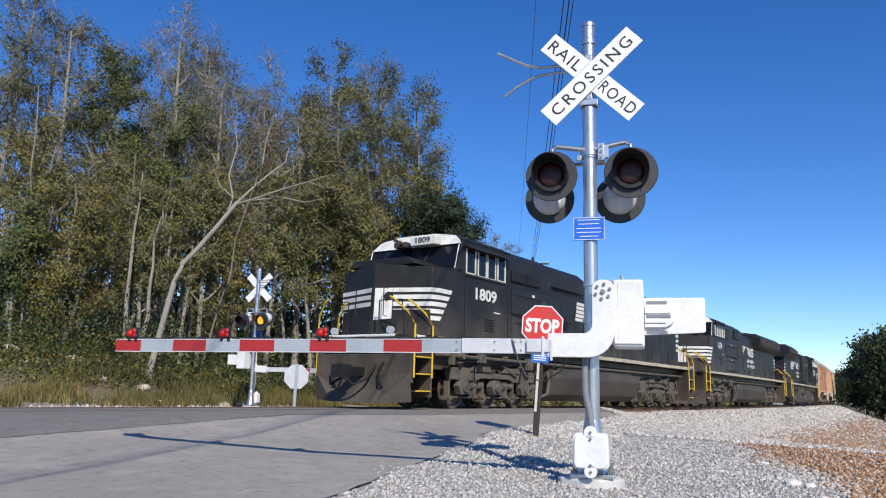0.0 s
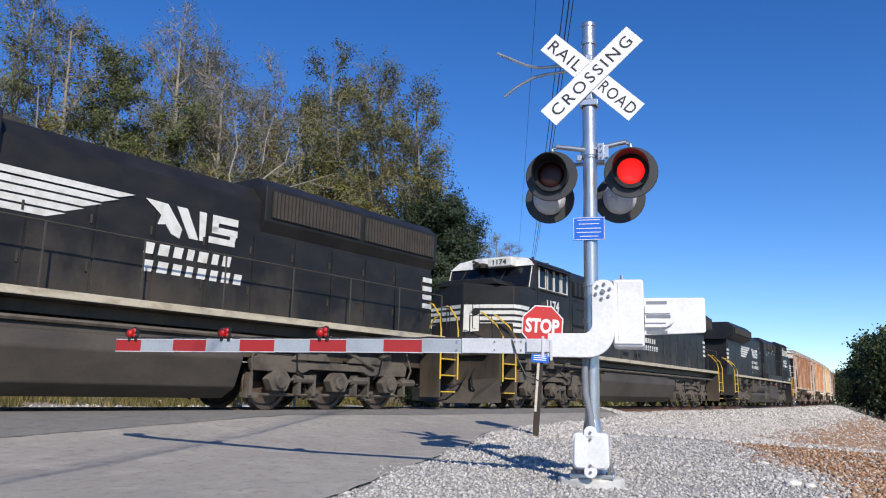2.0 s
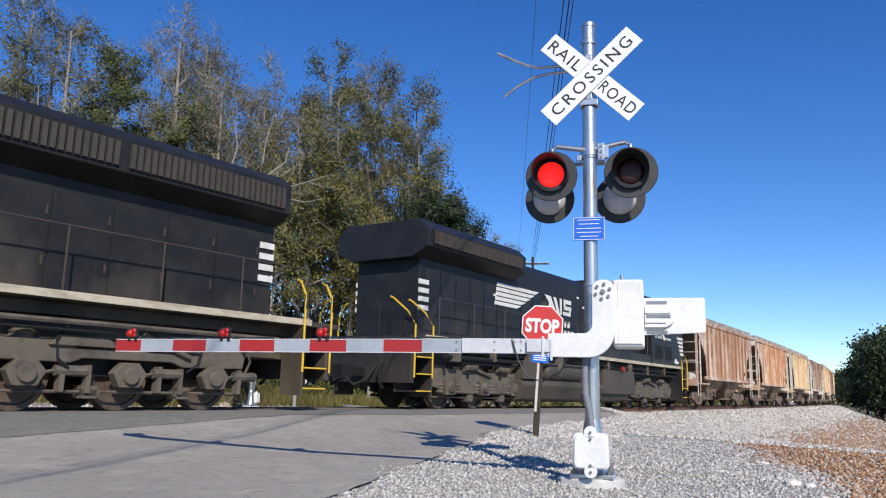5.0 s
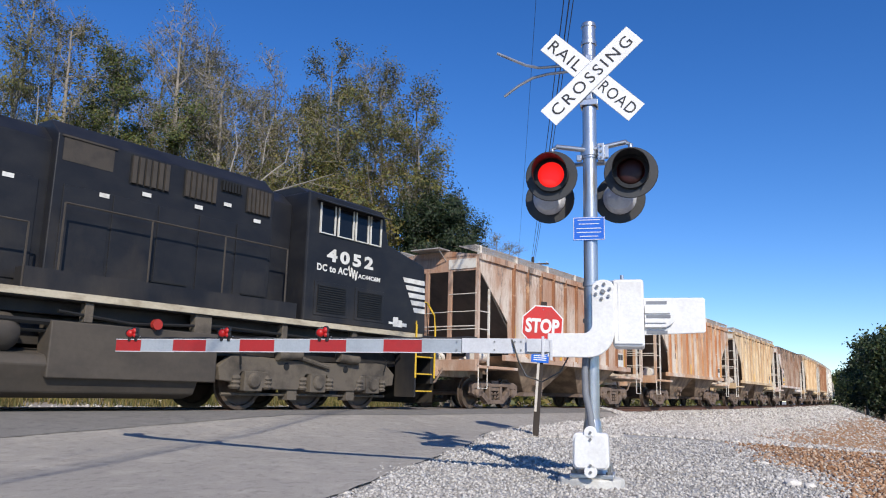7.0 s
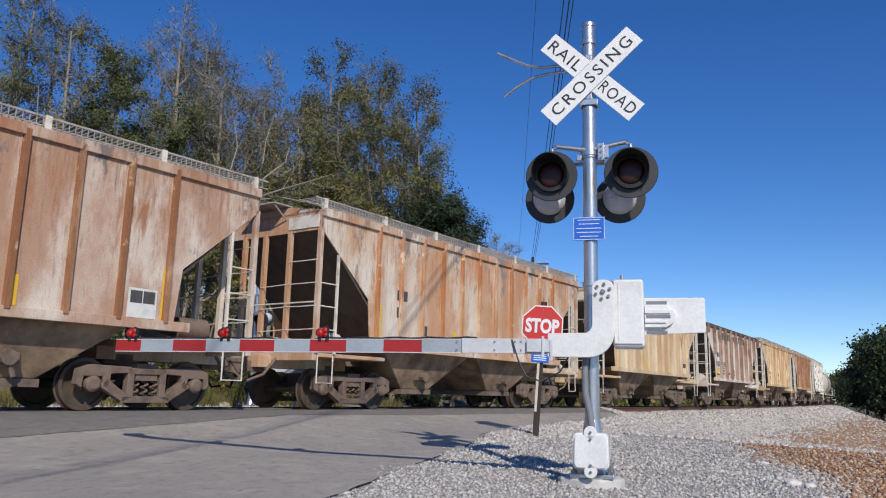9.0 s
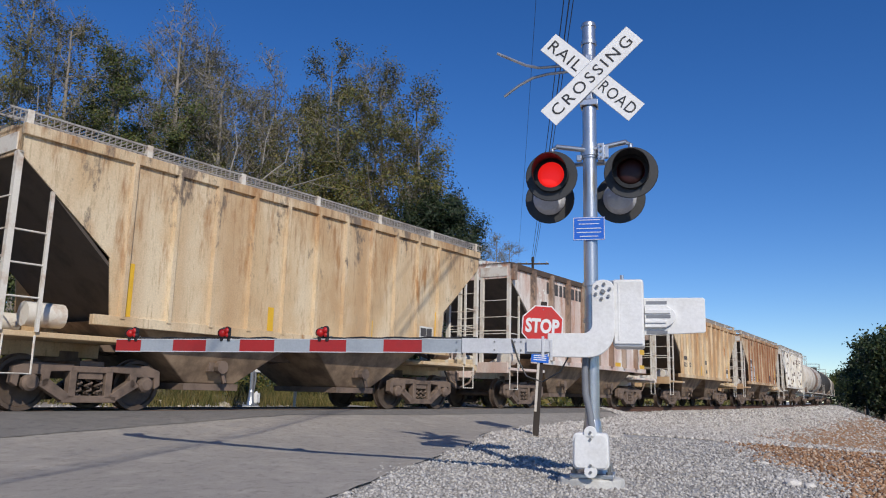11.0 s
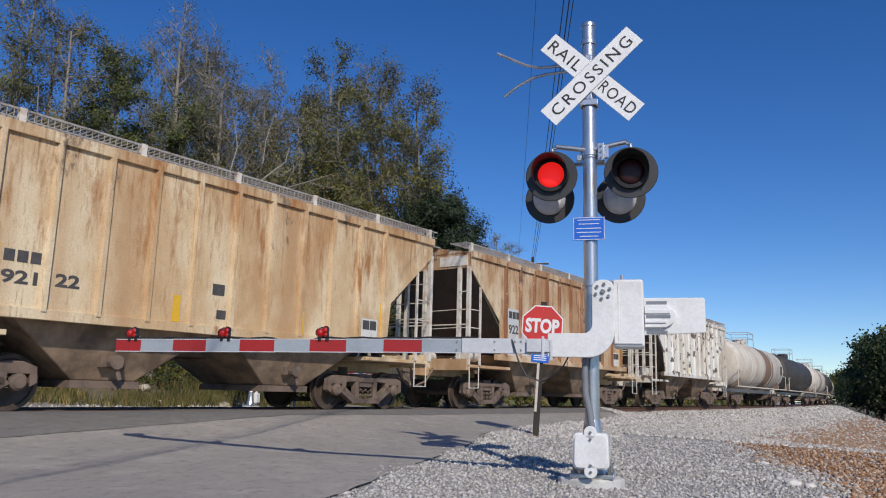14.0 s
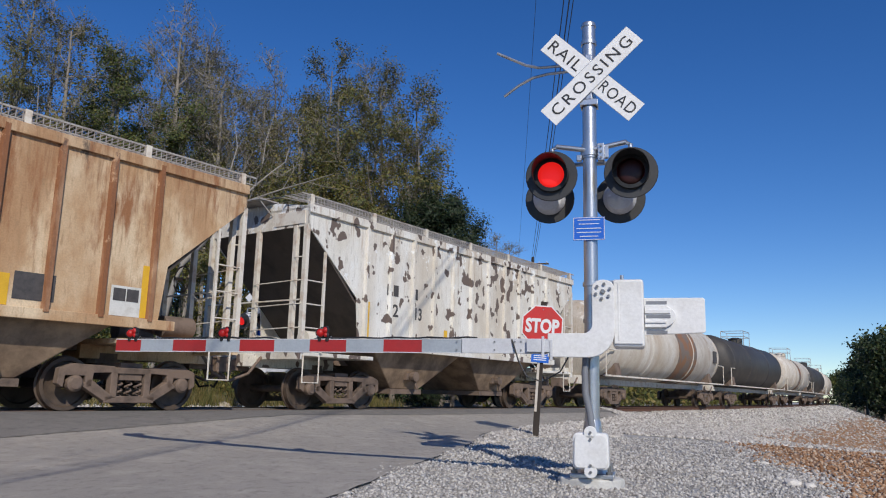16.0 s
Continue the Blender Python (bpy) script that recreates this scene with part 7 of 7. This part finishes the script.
WOOD = [
    (-30, -40, 36, "brown", 1), (35, -10, 39, "bare", 1), (95, 10, 37, "brown", 0.5), (150, 60, 40, "green", 1.5), (60, 210, 33, "yellow", 1.2), (215, 105, 40, "green", 1.5), (285, 165, 39, "green", 1.1),
    (120, 330, 31, "yellow", 1.1), (230, 90, 45, "bare", 1), (290, 25, 40, "bare", 1), (330, 45, 43, "pale", 0.5), (300, 190, 38, "olive", 0.9), (395, 85, 42, "bare", 1), (180, 260, 36, "olive", 0.9),
    (420, 150, 44, "bare", 1), (455, 185, 40, "pale", 0.7), (500, 140, 46, "brown", 0.8), (562, 68, 42, "brown", 1.35), (598, 150, 40, "olive", 1.0), (530, 200, 39, "olive", 0.8),
    (650, 118, 43, "pale", 1.2), (690, 112, 41, "brown", 1.2), (728, 135, 42, "olive", 1.3), (748, 215, 40, "olive", 1.2), (765, 320, 37.5, "cedar", 1.0), (700, 260, 38, "yellow", 0.7), (620, 260, 37, "olive", 1.0),
    (785, 345, 38, "cedar", 1.1), (805, 390, 38.5, "cedar", 1.0), (735, 360, 38, "cedar", 0.9), (480, 300, 36, "olive", 0.9), (360, 290, 36, "olive", 0.8), (250, 340, 34, "brown", 1.0), (30, 360, 31, "green", 0.9),
    (420, 330, 37, "yellow", 0.6), (560, 330, 37, "olive", 0.9), (660, 390, 36, "olive", 0.9), (10, 120, 44, "olive", 1), (110, 150, 46, "brown", 0.9), (380, 220, 47, "brown", 0.8), (540, 150, 48, "brown", 0.8), (640, 220, 48, "brown", 1.0), (460, 240, 48, "olive", 0.9), (270, 230, 47, "brown", 0.7),
    (265, 30, 46, "brown", 0.35), (345, 70, 48, "brown", 0.45), (410, 100, 49, "brown", 0.45), (470, 120, 44, "bare", 1), (190, 60, 47, "brown", 0.5), (310, 90, 44, "bare", 1), (370, 120, 40, "bare", 1), (440, 165, 42, "brown", 0.5),
    (845, 405, 95, "bare", 1), (875, 412, 92, "bare", 1), (905, 428, 95, "bare", 1), (825, 420, 90, "brown", 1)]
for k, (px, py, depth, style, dens) in enumerate(WOOD):
    tx, tz = place(px, py, depth)
    tree(100 + k, tx, depth, tz, style, LABELS[style], dens=dens)
# the pale leaning tree
lx, ly = -10.37, 28.0
e = thing("tree", "pale leaning dead tree with forked bare limbs", "tree", pose(lx, ly, 0), "trees beyond the track")
part("trunk", Shape().tube([Vector(p) for p in [(-0.11, 0.00, 0.67), (0.06, 0.00, 1.65), (0.24, 0.00, 2.67), (0.52, 0.00, 4.13), (0.75, 0.00, 4.81), (1.28, 0.00, 5.42), (1.95, 0.00, 6.30), (2.62, 0.00, 7.23)]], 0.125, 10, 0.075), M["bark_dead"], e, smooth=True)
for pts, a, b in (
        ([(2.62, 0.00, 7.23), (3.13, 0.30, 7.93), (3.67, 0.60, 8.59), (4.12, 0.90, 9.10), (4.18, 1.20, 9.78)], 0.075, 0.020),
        ([(2.54, 0.00, 7.14), (3.09, -0.20, 7.25), (4.37, -0.40, 7.67), (5.33, -0.60, 7.92), (6.28, -0.80, 8.19)], 0.075, 0.018),
        ([(3.04, 0.00, 7.30), (4.32, -0.10, 7.42), (5.19, -0.20, 7.24), (5.94, -0.30, 7.37)], 0.050, 0.015),
        ([(2.24, 0.00, 6.63), (2.38, 0.20, 7.45), (2.10, 0.40, 8.38), (2.29, 0.60, 9.58), (2.04, 0.80, 10.68)], 0.070, 0.020),
        ([(3.21, 0.00, 7.85), (3.39, 0.30, 8.83), (3.37, 0.60, 9.84), (3.56, 0.90, 10.99)], 0.050, 0.014),
        ([(4.28, 0.00, 7.77), (4.64, 0.10, 8.58), (4.47, 0.20, 9.28)], 0.030, 0.010),
        ([(5.22, 0.00, 8.08), (5.74, 0.10, 7.95), (6.37, 0.20, 7.88)], 0.025, 0.010),
        ([(3.81, 0.00, 8.42), (4.22, 0.10, 8.35), (4.82, 0.20, 8.84)], 0.028, 0.010),
        ([(2.44, 0.00, 7.40), (1.87, 0.20, 7.87), (1.42, 0.40, 8.81)], 0.040, 0.012),
        ):
    part("limb", Shape().tube([Vector(p) for p in pts], a * 0.62, 6, b * 0.6), M["bark_dead"], e, smooth=True)

# wood behind, dense; shade between its trunks is put into dark leaf colour


def thicket(name, label, n, xr, yr, zr, size, material, seed, keep):
    rng = np.random.default_rng(seed)
    pts = []
    while len(pts) < n:
        x, y = rng.uniform(*xr), rng.uniform(*yr)
        g = ground_z(x, y)
        top = keep(x, y)
        if top <= 0:
            continue
        z = g + top * rng.uniform(0, 1) ** 1.25
        for _ in range(5):
            pts.append((x + rng.normal() * 0.22, y + rng.normal() * 0.22, z + rng.normal() * 0.16))
    me = cloud_mesh(name, pts, size, rng)
    me.materials.append(M[material])
    tagged(new(name, me), label, "undergrowth", kind="stuff")


def bank_height(x, y, base, amp, seed):
    s, q = track_sq(x, y)
    if q > -11.2:
        return 0.0
    base *= 0.3 + 0.7 * ramp(-q, 11.2, 15.5)
    amp *= 0.25 + 0.75 * ramp(-q, 11.2, 15.5)
    return max(0.0, base + amp * noise.noise((x * 0.22, y * 0.22, seed)) + 0.5 * amp * noise.noise((x * 0.7, y * 0.7, seed)))


# leaves here are coloured dark for the shade under the trees
thicket("undergrowth", "dense undergrowth below the trees, leaves coloured dark for shade", 42000, (-32, 9), (24, 44), None, 0.062, "leaf_dark", 1, lambda x, y: bank_height(x, y, 2.3, 3.4, 3))
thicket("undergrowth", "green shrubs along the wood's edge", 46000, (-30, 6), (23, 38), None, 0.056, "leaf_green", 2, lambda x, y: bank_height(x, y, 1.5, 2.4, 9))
thicket("undergrowth", "yellow shrubs along the wood's edge", 17000, (-30, 6), (24, 37), None, 0.06, "leaf_yellow", 3, lambda x, y: bank_height(x, y, 0.9, 4.5, 21))
# shade at the back of the wood is put into this leaf colour
thicket("undergrowth", "low brush at the back of the wood, coloured dark for shade", 22000, (-48, 0), (50, 64), None, 0.22, "leaf_dark", 31, lambda x, y: 5.0 + 2 * noise.noise((x * 0.2, y * 0.2, 7)))
thicket("undergrowth", "brown undergrowth deep in the wood", 30000, (-42, 1), (44, 62), None, 0.13, "leaf_brown", 4, lambda x, y: 7.5 + 4 * noise.noise((x * 0.15, y * 0.15, 2)))
# dark leaf colour again, for shade between the trunks
thicket("undergrowth", "green undergrowth deep in the wood, coloured dark for shade", 26000, (-42, 1), (46, 66), None, 0.15, "leaf_dark", 6, lambda x, y: 8.5 + 4 * noise.noise((x * 0.15, y * 0.15, 5)))

thicket("undergrowth", "olive bushes along the far side of the track", 22000, (2, 75), (26, 125), None, 0.2, "leaf_olive", 14, lambda x, y: (2.0 + 1.6 * noise.noise((x * 0.15, y * 0.15, 8))) if -26 < track_sq(x, y)[1] < -7 and track_sq(x, y)[0] > 24 else 0.0)

# thin stems in the wood
for k in range(80):
    r = np.random.default_rng(900 + k)
    sx, sy = r.uniform(-24, 2), r.uniform(31, 46)
    if track_sq(sx, sy)[1] > -14:
        continue
    g = ground_z(sx, sy)
    hgt = r.uniform(5, 13)
    pts = [Vector((0, 0, -0.2))]
    dx, dy = r.normal(size=2) * 0.07
    for j in range(1, 7):
        pts.append(Vector((dx * j * hgt / 6 + r.normal() * 0.08, dy * j * hgt / 6 + r.normal() * 0.08, hgt * j / 6)))
    e = thing("sapling", "thin grey woodland stem without leaves", "tree", pose(sx, sy, g), "thin stems in the wood")
    part("trunk", Shape().tube(pts, r.uniform(0.05, 0.13), 6, 0.02), M["bark_pale" if r.uniform() < 0.6 else "bark"], e, smooth=True)

# the trees down the line
FAR = [(1532, 612, 128), (1550, 602, 135), (1566, 606, 118), (1580, 588, 112), (1605, 576, 108), (1516, 640, 150), (1503, 654, 165), (1490, 664, 180), (1562, 626, 105), (1580, 606, 98), (1625, 591, 100), (1538, 656, 118), (1580, 656, 100)]
for k, (px, py, depth) in enumerate(FAR):
    tx, tz = place(px, py, depth)
    tx = (px - 784) / 1357.3 * (depth * 0.9833 + (tz - 0.456) * 0.09)
    r = np.random.default_rng(300 + k)
    z0 = ground_z(tx, depth)
    e = thing("tree", "dark green leafy tree down the line", "tree", pose(tx, depth, z0), "trees down the line")
    h = tz - z0
    lines, ends = grow(r, h, 0.25, (0, 0), h * 0.25, 14, 0.12, 0.3, 1)
    part("trunk", Shape().tube(lines[0][0], 0.25, 7, 0.05), M["bark"], e)
    br = Shape()
    for pts, a, b in lines[1:]:
        br.tube(pts, a, 3, b, cap=False)
    me = bpy.data.meshes.new("branchwork")
    me.from_pydata(br.v, [], br.f)
    tagged(part("branchwork", me, M["bark"], e), kind="stuff")
    pts = [np.array(p) + r.normal(size=3) * 0.5 for p in ends for _ in range(int(r.choice((3, 7, 11))))]
    part("crown", cloud_mesh("crown", pts, 0.24, r), M["leaf_green" if k % 3 == 1 else "leaf_dark"], e, "full crown of green leaves")
thicket("undergrowth", "dark thicket below the embankment", 24000, (30, 95), (70, 150), None, 0.26, "leaf_dark", 8, lambda x, y: (4.2 + 3.5 * noise.noise((x * 0.1, y * 0.1, 1))) * (0.25 + 0.75 * ramp(x / y, 0.515, 0.60)) if track_sq(x, y)[1] > 9 and x / y > 0.50 else 0.0)


def blades(name, label, n, where, h, material, seed):
    """Grass as narrow bent blades."""
    rng = np.random.default_rng(seed)
    v, f = [], []
    while len(f) < n:
        x, y = where(rng)
        s, q = track_sq(x, y)
        if not (-18 < q < -9.3) or noise.noise((x * 0.5, y * 0.5, 4)) < -0.15:
            continue
        g = ground_z(x, y)
        for _ in range(4):
            xx, yy = x + rng.normal() * 0.12, y + rng.normal() * 0.12
            hh = h * rng.uniform(0.4, 1.5)
            a = rng.uniform(0, 6.28)
            w = 0.018
            b = len(v)
            lx, ly = rng.normal() * 0.35 * hh, rng.normal() * 0.35 * hh
            v += [(xx - w * math.cos(a), yy - w * math.sin(a), g - 0.03), (xx + w * math.cos(a), yy + w * math.sin(a), g - 0.03), (xx + lx, yy + ly, g + hh)]
            f.append((b, b + 1, b + 2))
    me = bpy.data.meshes.new(name)
    me.from_pydata(v, [], f)
    me.materials.append(M[material])
    tagged(new(name, me), label, "grass", kind="stuff")


blades("grass", "tall dry and green weeds on the bank", 34000, lambda r: (r.uniform(-24, 3), r.uniform(20, 36)), 0.36, "grass", 11)


def stones(name, label, n, pick, size, material, seed):
    """Angular stones, each an uneven octahedron, joined."""
    rng = np.random.default_rng(seed)
    base = np.array([(1, 0, 0), (-1, 0, 0), (0, 1, 0), (0, -1, 0), (0, 0, 1), (0, 0, -1)], dtype=float)
    tri = np.array([(0, 2, 4), (2, 1, 4), (1, 3, 4), (3, 0, 4), (2, 0, 5), (1, 2, 5), (3, 1, 5), (0, 3, 5)])
    cs, ss = [], []
    while len(cs) < n:
        got = pick(rng)
        if got is None:
            continue
        x, y, k = got
        sz = size * k * rng.uniform(0.55, 1.5)
        cs.append((x, y, ground_z(x, y) + sz * 0.25))
        ss.append(sz)
    c, s = np.array(cs), np.array(ss)
    v = base[None] * rng.uniform(0.65, 1.25, size=(n, 6, 1)) + rng.normal(size=(n, 6, 3)) * 0.22
    a = rng.uniform(0, 6.28, n)
    ca, sa = np.cos(a)[:, None], np.sin(a)[:, None]
    x, y = v[..., 0] * ca - v[..., 1] * sa, v[..., 0] * sa + v[..., 1] * ca
    v = np.stack([x, y, v[..., 2] * 0.75], axis=2) * s[:, None, None] + c[:, None, :]
    f = (tri[None] + 6 * np.arange(n)[:, None, None]).reshape(-1)
    me = bpy.data.meshes.new(name)
    me.vertices.add(6 * n)
    me.vertices.foreach_set("co", v.ravel())
    me.loops.add(24 * n)
    me.loops.foreach_set("vertex_index", f.astype(np.int32))
    me.polygons.add(8 * n)
    me.polygons.foreach_set("loop_start", np.arange(0, 24 * n, 3, dtype=np.int32))
    me.update(calc_edges=True)
    me.materials.append(M[material])
    tagged(new(name, me), label, "gravel", kind="stuff")


def stone_material(name, stops):
    m, nt, b = nodes_of(name)
    g = nt.nodes.new("ShaderNodeNewGeometry")
    r = nt.nodes.new("ShaderNodeValToRGB")
    nt.links.new(g.outputs["Random Per Island"], r.inputs[0])
    els = r.color_ramp.elements
    for k, (p, c) in enumerate(stops):
        el = els[k] if k < 2 else els.new(p)
        el.position, el.color = p, (*c, 1)
    nt.links.new(mixer(nt, 0.3, r.outputs[0], mixer(nt, noisy(nt, 60, 3, lo=0.3, hi=0.7), (0.5, 0.5, 0.5), (1.2, 1.2, 1.2)), "MULTIPLY"), b.inputs["Base Color"])
    b.inputs["Roughness"].default_value = 0.9
    return m


M["gravel"] = stone_material("grey_gravel", [(0.0, (0.245, 0.23, 0.21)), (0.5, (0.44, 0.415, 0.38)), (1.0, (0.65, 0.62, 0.575))])
M["ballast"] = stone_material("pale_ballast", [(0.0, (0.27, 0.245, 0.215)), (0.5, (0.50, 0.46, 0.41)), (1.0, (0.70, 0.66, 0.60))])
M["orange_stone"] = stone_material("orange_stone", [(0.0, (0.210, 0.106, 0.053)), (0.5, (0.387, 0.212, 0.106)), (1.0, (0.575, 0.446, 0.330))])


def near_ground(rng, r0, r1, a0, a1):
    r = r0 * math.exp(rng.uniform(0, 1) * math.log(r1 / r0))
    a = radians(rng.uniform(a0, a1))
    return r * math.sin(a), r * math.cos(a), r


def pick_gravel(rng):
    x, y, r = near_ground(rng, 3.8, 16, -14, 36)
    s, q = track_sq(x, y)
    if x < road_edge_x(y) + 0.10 * noise.noise((x * 3, y * 3, 0)) or q < 5.0 + noise.noise((x, y, 0)) or rng.uniform() < orange_at(x, y, q, noise.noise((x * 0.5, y * 0.5, 2))) * 0.93:
        return None
    return x, y, 0.75 if r < 9 else 1.0


def pick_ballast(rng):
    x, y, r = near_ground(rng, 8, 110, -2, 33)
    s, q = track_sq(x, y)
    if x < road_edge_x(y) + 0.15 or q < 0.95 or (s < 15 and q > 6.4 + 1.2 * noise.noise((x * 0.4, y * 0.4, 1))) or q > 16:
        return None
    if rng.uniform() < 0.9 * orange_at(x, y, q, noise.noise((x * 0.5, y * 0.5, 2))):
        return None
    return x, y, 1.0 if r < 30 else 1.0 + (r - 30) / 40


def pick_orange(rng):
    x, y, r = near_ground(rng, 6, 80, 14, 36)
    s, q = track_sq(x, y)
    if q > 24 or rng.uniform() > orange_at(x, y, q, noise.noise((x * 0.5, y * 0.5, 2))):
        return None
    return x, y, 1.0 + max(0, r - 25) / 40


def pick_loose(rng):
    x, y, r = near_ground(rng, 4.5, 16, -14, 12)
    s, q = track_sq(x, y)
    over = road_edge_x(y) - x
    if over < 0 or rng.uniform() > math.exp(-over / 0.35) or q < 2:
        return None
    return x, y, 0.8


def pick_far(rng):
    x, y = rng.uniform(-16, 3), rng.uniform(14, 30)
    s, q = track_sq(x, y)
    if not (-9.5 < q < -3.2) or noise.noise((x * 0.4, y * 0.4, 12)) < -0.1:
        return None
    return x, y, 1.3


stones("gravel", "loose grey gravel round the crossing signal", 42000, pick_gravel, 0.021, "gravel", 1)
stones("ballast", "pale angular track ballast", 42000, pick_ballast, 0.042, "ballast", 2)
stones("orange_rubble", "orange soil rubble on the embankment", 12000, pick_orange, 0.026, "orange_stone", 3)
stones("loose_gravel", "scattered gravel on the road's edge", 700, pick_loose, 0.014, "gravel", 4)
stones("far_gravel", "white gravel beyond the rails", 5000, pick_far, 0.05, "ballast", 5)


def boulder(x, y, r, seed, label, mat="boulder"):
    rng = np.random.default_rng(seed)
    bm = bmesh.new()
    bmesh.ops.create_icosphere(bm, subdivisions=2, radius=r)
    for v in bm.verts:
        v.co *= 1 + 0.3 * noise.noise(v.co * 1.6 / r + Vector((seed, 0, 0)))
        v.co.z *= 0.6
    me = bpy.data.meshes.new("boulder")
    bm.to_mesh(me)
    bm.free()
    me.materials.append(M[mat])
    ob = tagged(new("boulder", me), label, "rock", "loose boulders")
    ob.matrix_world = pose(x, y, ground_z(x, y) + r * 0.15, 0, 0, rng.uniform(0, 360))


for k, (bx, by, r) in enumerate([(-14.6, 26.5, 0.5), (-15.6, 27.2, 0.35), (-12.8, 27.2, 0.34), (-12.2, 27.8, 0.22), (-11.4, 26.4, 0.2), (-10.2, 27.0, 0.26), (-9.4, 26.2, 0.14), (-7.6, 27.6, 0.24), (-13.6, 25.4, 0.16), (-8.6, 25.9, 0.12), (-5.4, 28.0, 0.14), (-4.0, 27.4, 0.16), (-16.2, 25.6, 0.3)]):
    boulder(bx, by, r, k, "tan limestone boulder on the grassy bank")
for k, (bx, by, r) in enumerate([(3.62, 8.1, 0.085), (3.75, 8.0, 0.06), (3.5, 7.2, 0.05), (3.3, 9.2, 0.05), (4.3, 10.4, 0.05), (-4.9, 25.6, 0.2), (-5.2, 25.9, 0.14)]):
    boulder(bx, by, r, 40 + k, "white limestone rock beside the gravel", "ballast")


# ---- movement ----
LEFT_ON = [(0.60, 1.40), (2.12, 2.71), (3.58, 4.23), (4.96, 5.7), (6.58, 7.24), (8.06, 8.70), (9.42, 10.15), (10.88, 11.6), (12.33, 13.06), (13.8, 14.36), (15.42, 16.4)]


def lamp_rows(lens, on):
    """Half turns of a two-faced lens: the lit face looks out while the lamp is on."""
    here = Matrix.Translation(lens.location) @ lens.rotation_euler.to_matrix().to_4x4()
    state = any(a <= 0 < b for a, b in on)
    angle = 0.0 if state else 180.0
    rows = [(0.0, here @ pose(0, 0, 0, 0, 0, angle))]
    for t in sorted({x for ab in on for x in ab if 0.1 < x < 15.9}):
        for k in range(4):
            rows.append((t - 0.0667 + k / 30, here @ pose(0, 0, 0, 0, 0, angle + 60 * k)))
        angle += 180
    rows.append((16.0, here @ pose(0, 0, 0, 0, 0, angle)))
    walk(lens, rows)


def motions():
    edges = [0.0] + [x for ab in LEFT_ON for x in ab]
    right_on = [(edges[i], edges[i + 1]) for i in range(0, len(edges) - 1, 2)]
    right_on = [(14.64 if a == 14.36 else a, 8.92 if b == 9.42 else b) for a, b in right_on]
    for a, b, c, d, near in LAMPS:
        if near:
            lamp_rows(a, [(1.08, 1.40)] + LEFT_ON[1:])
            lamp_rows(b, [(0.2, 0.6)] + right_on[1:])
        lamp_rows(c, right_on)
        lamp_rows(d, LEFT_ON)
        if not near:
            lamp_rows(a, LEFT_ON)
            lamp_rows(b, right_on)
    for e, s0 in MOVING:
        walk(e, [(0.25 * i, track_pose(s0 - travel(0.25 * i))) for i in range(65)])
    for w, x, r in WHEELS:
        walk(w, [(i / 15, pose(x, 0, r, 0, -math.degrees(travel(i / 15) / r) % 360)) for i in range(241)])


motions()
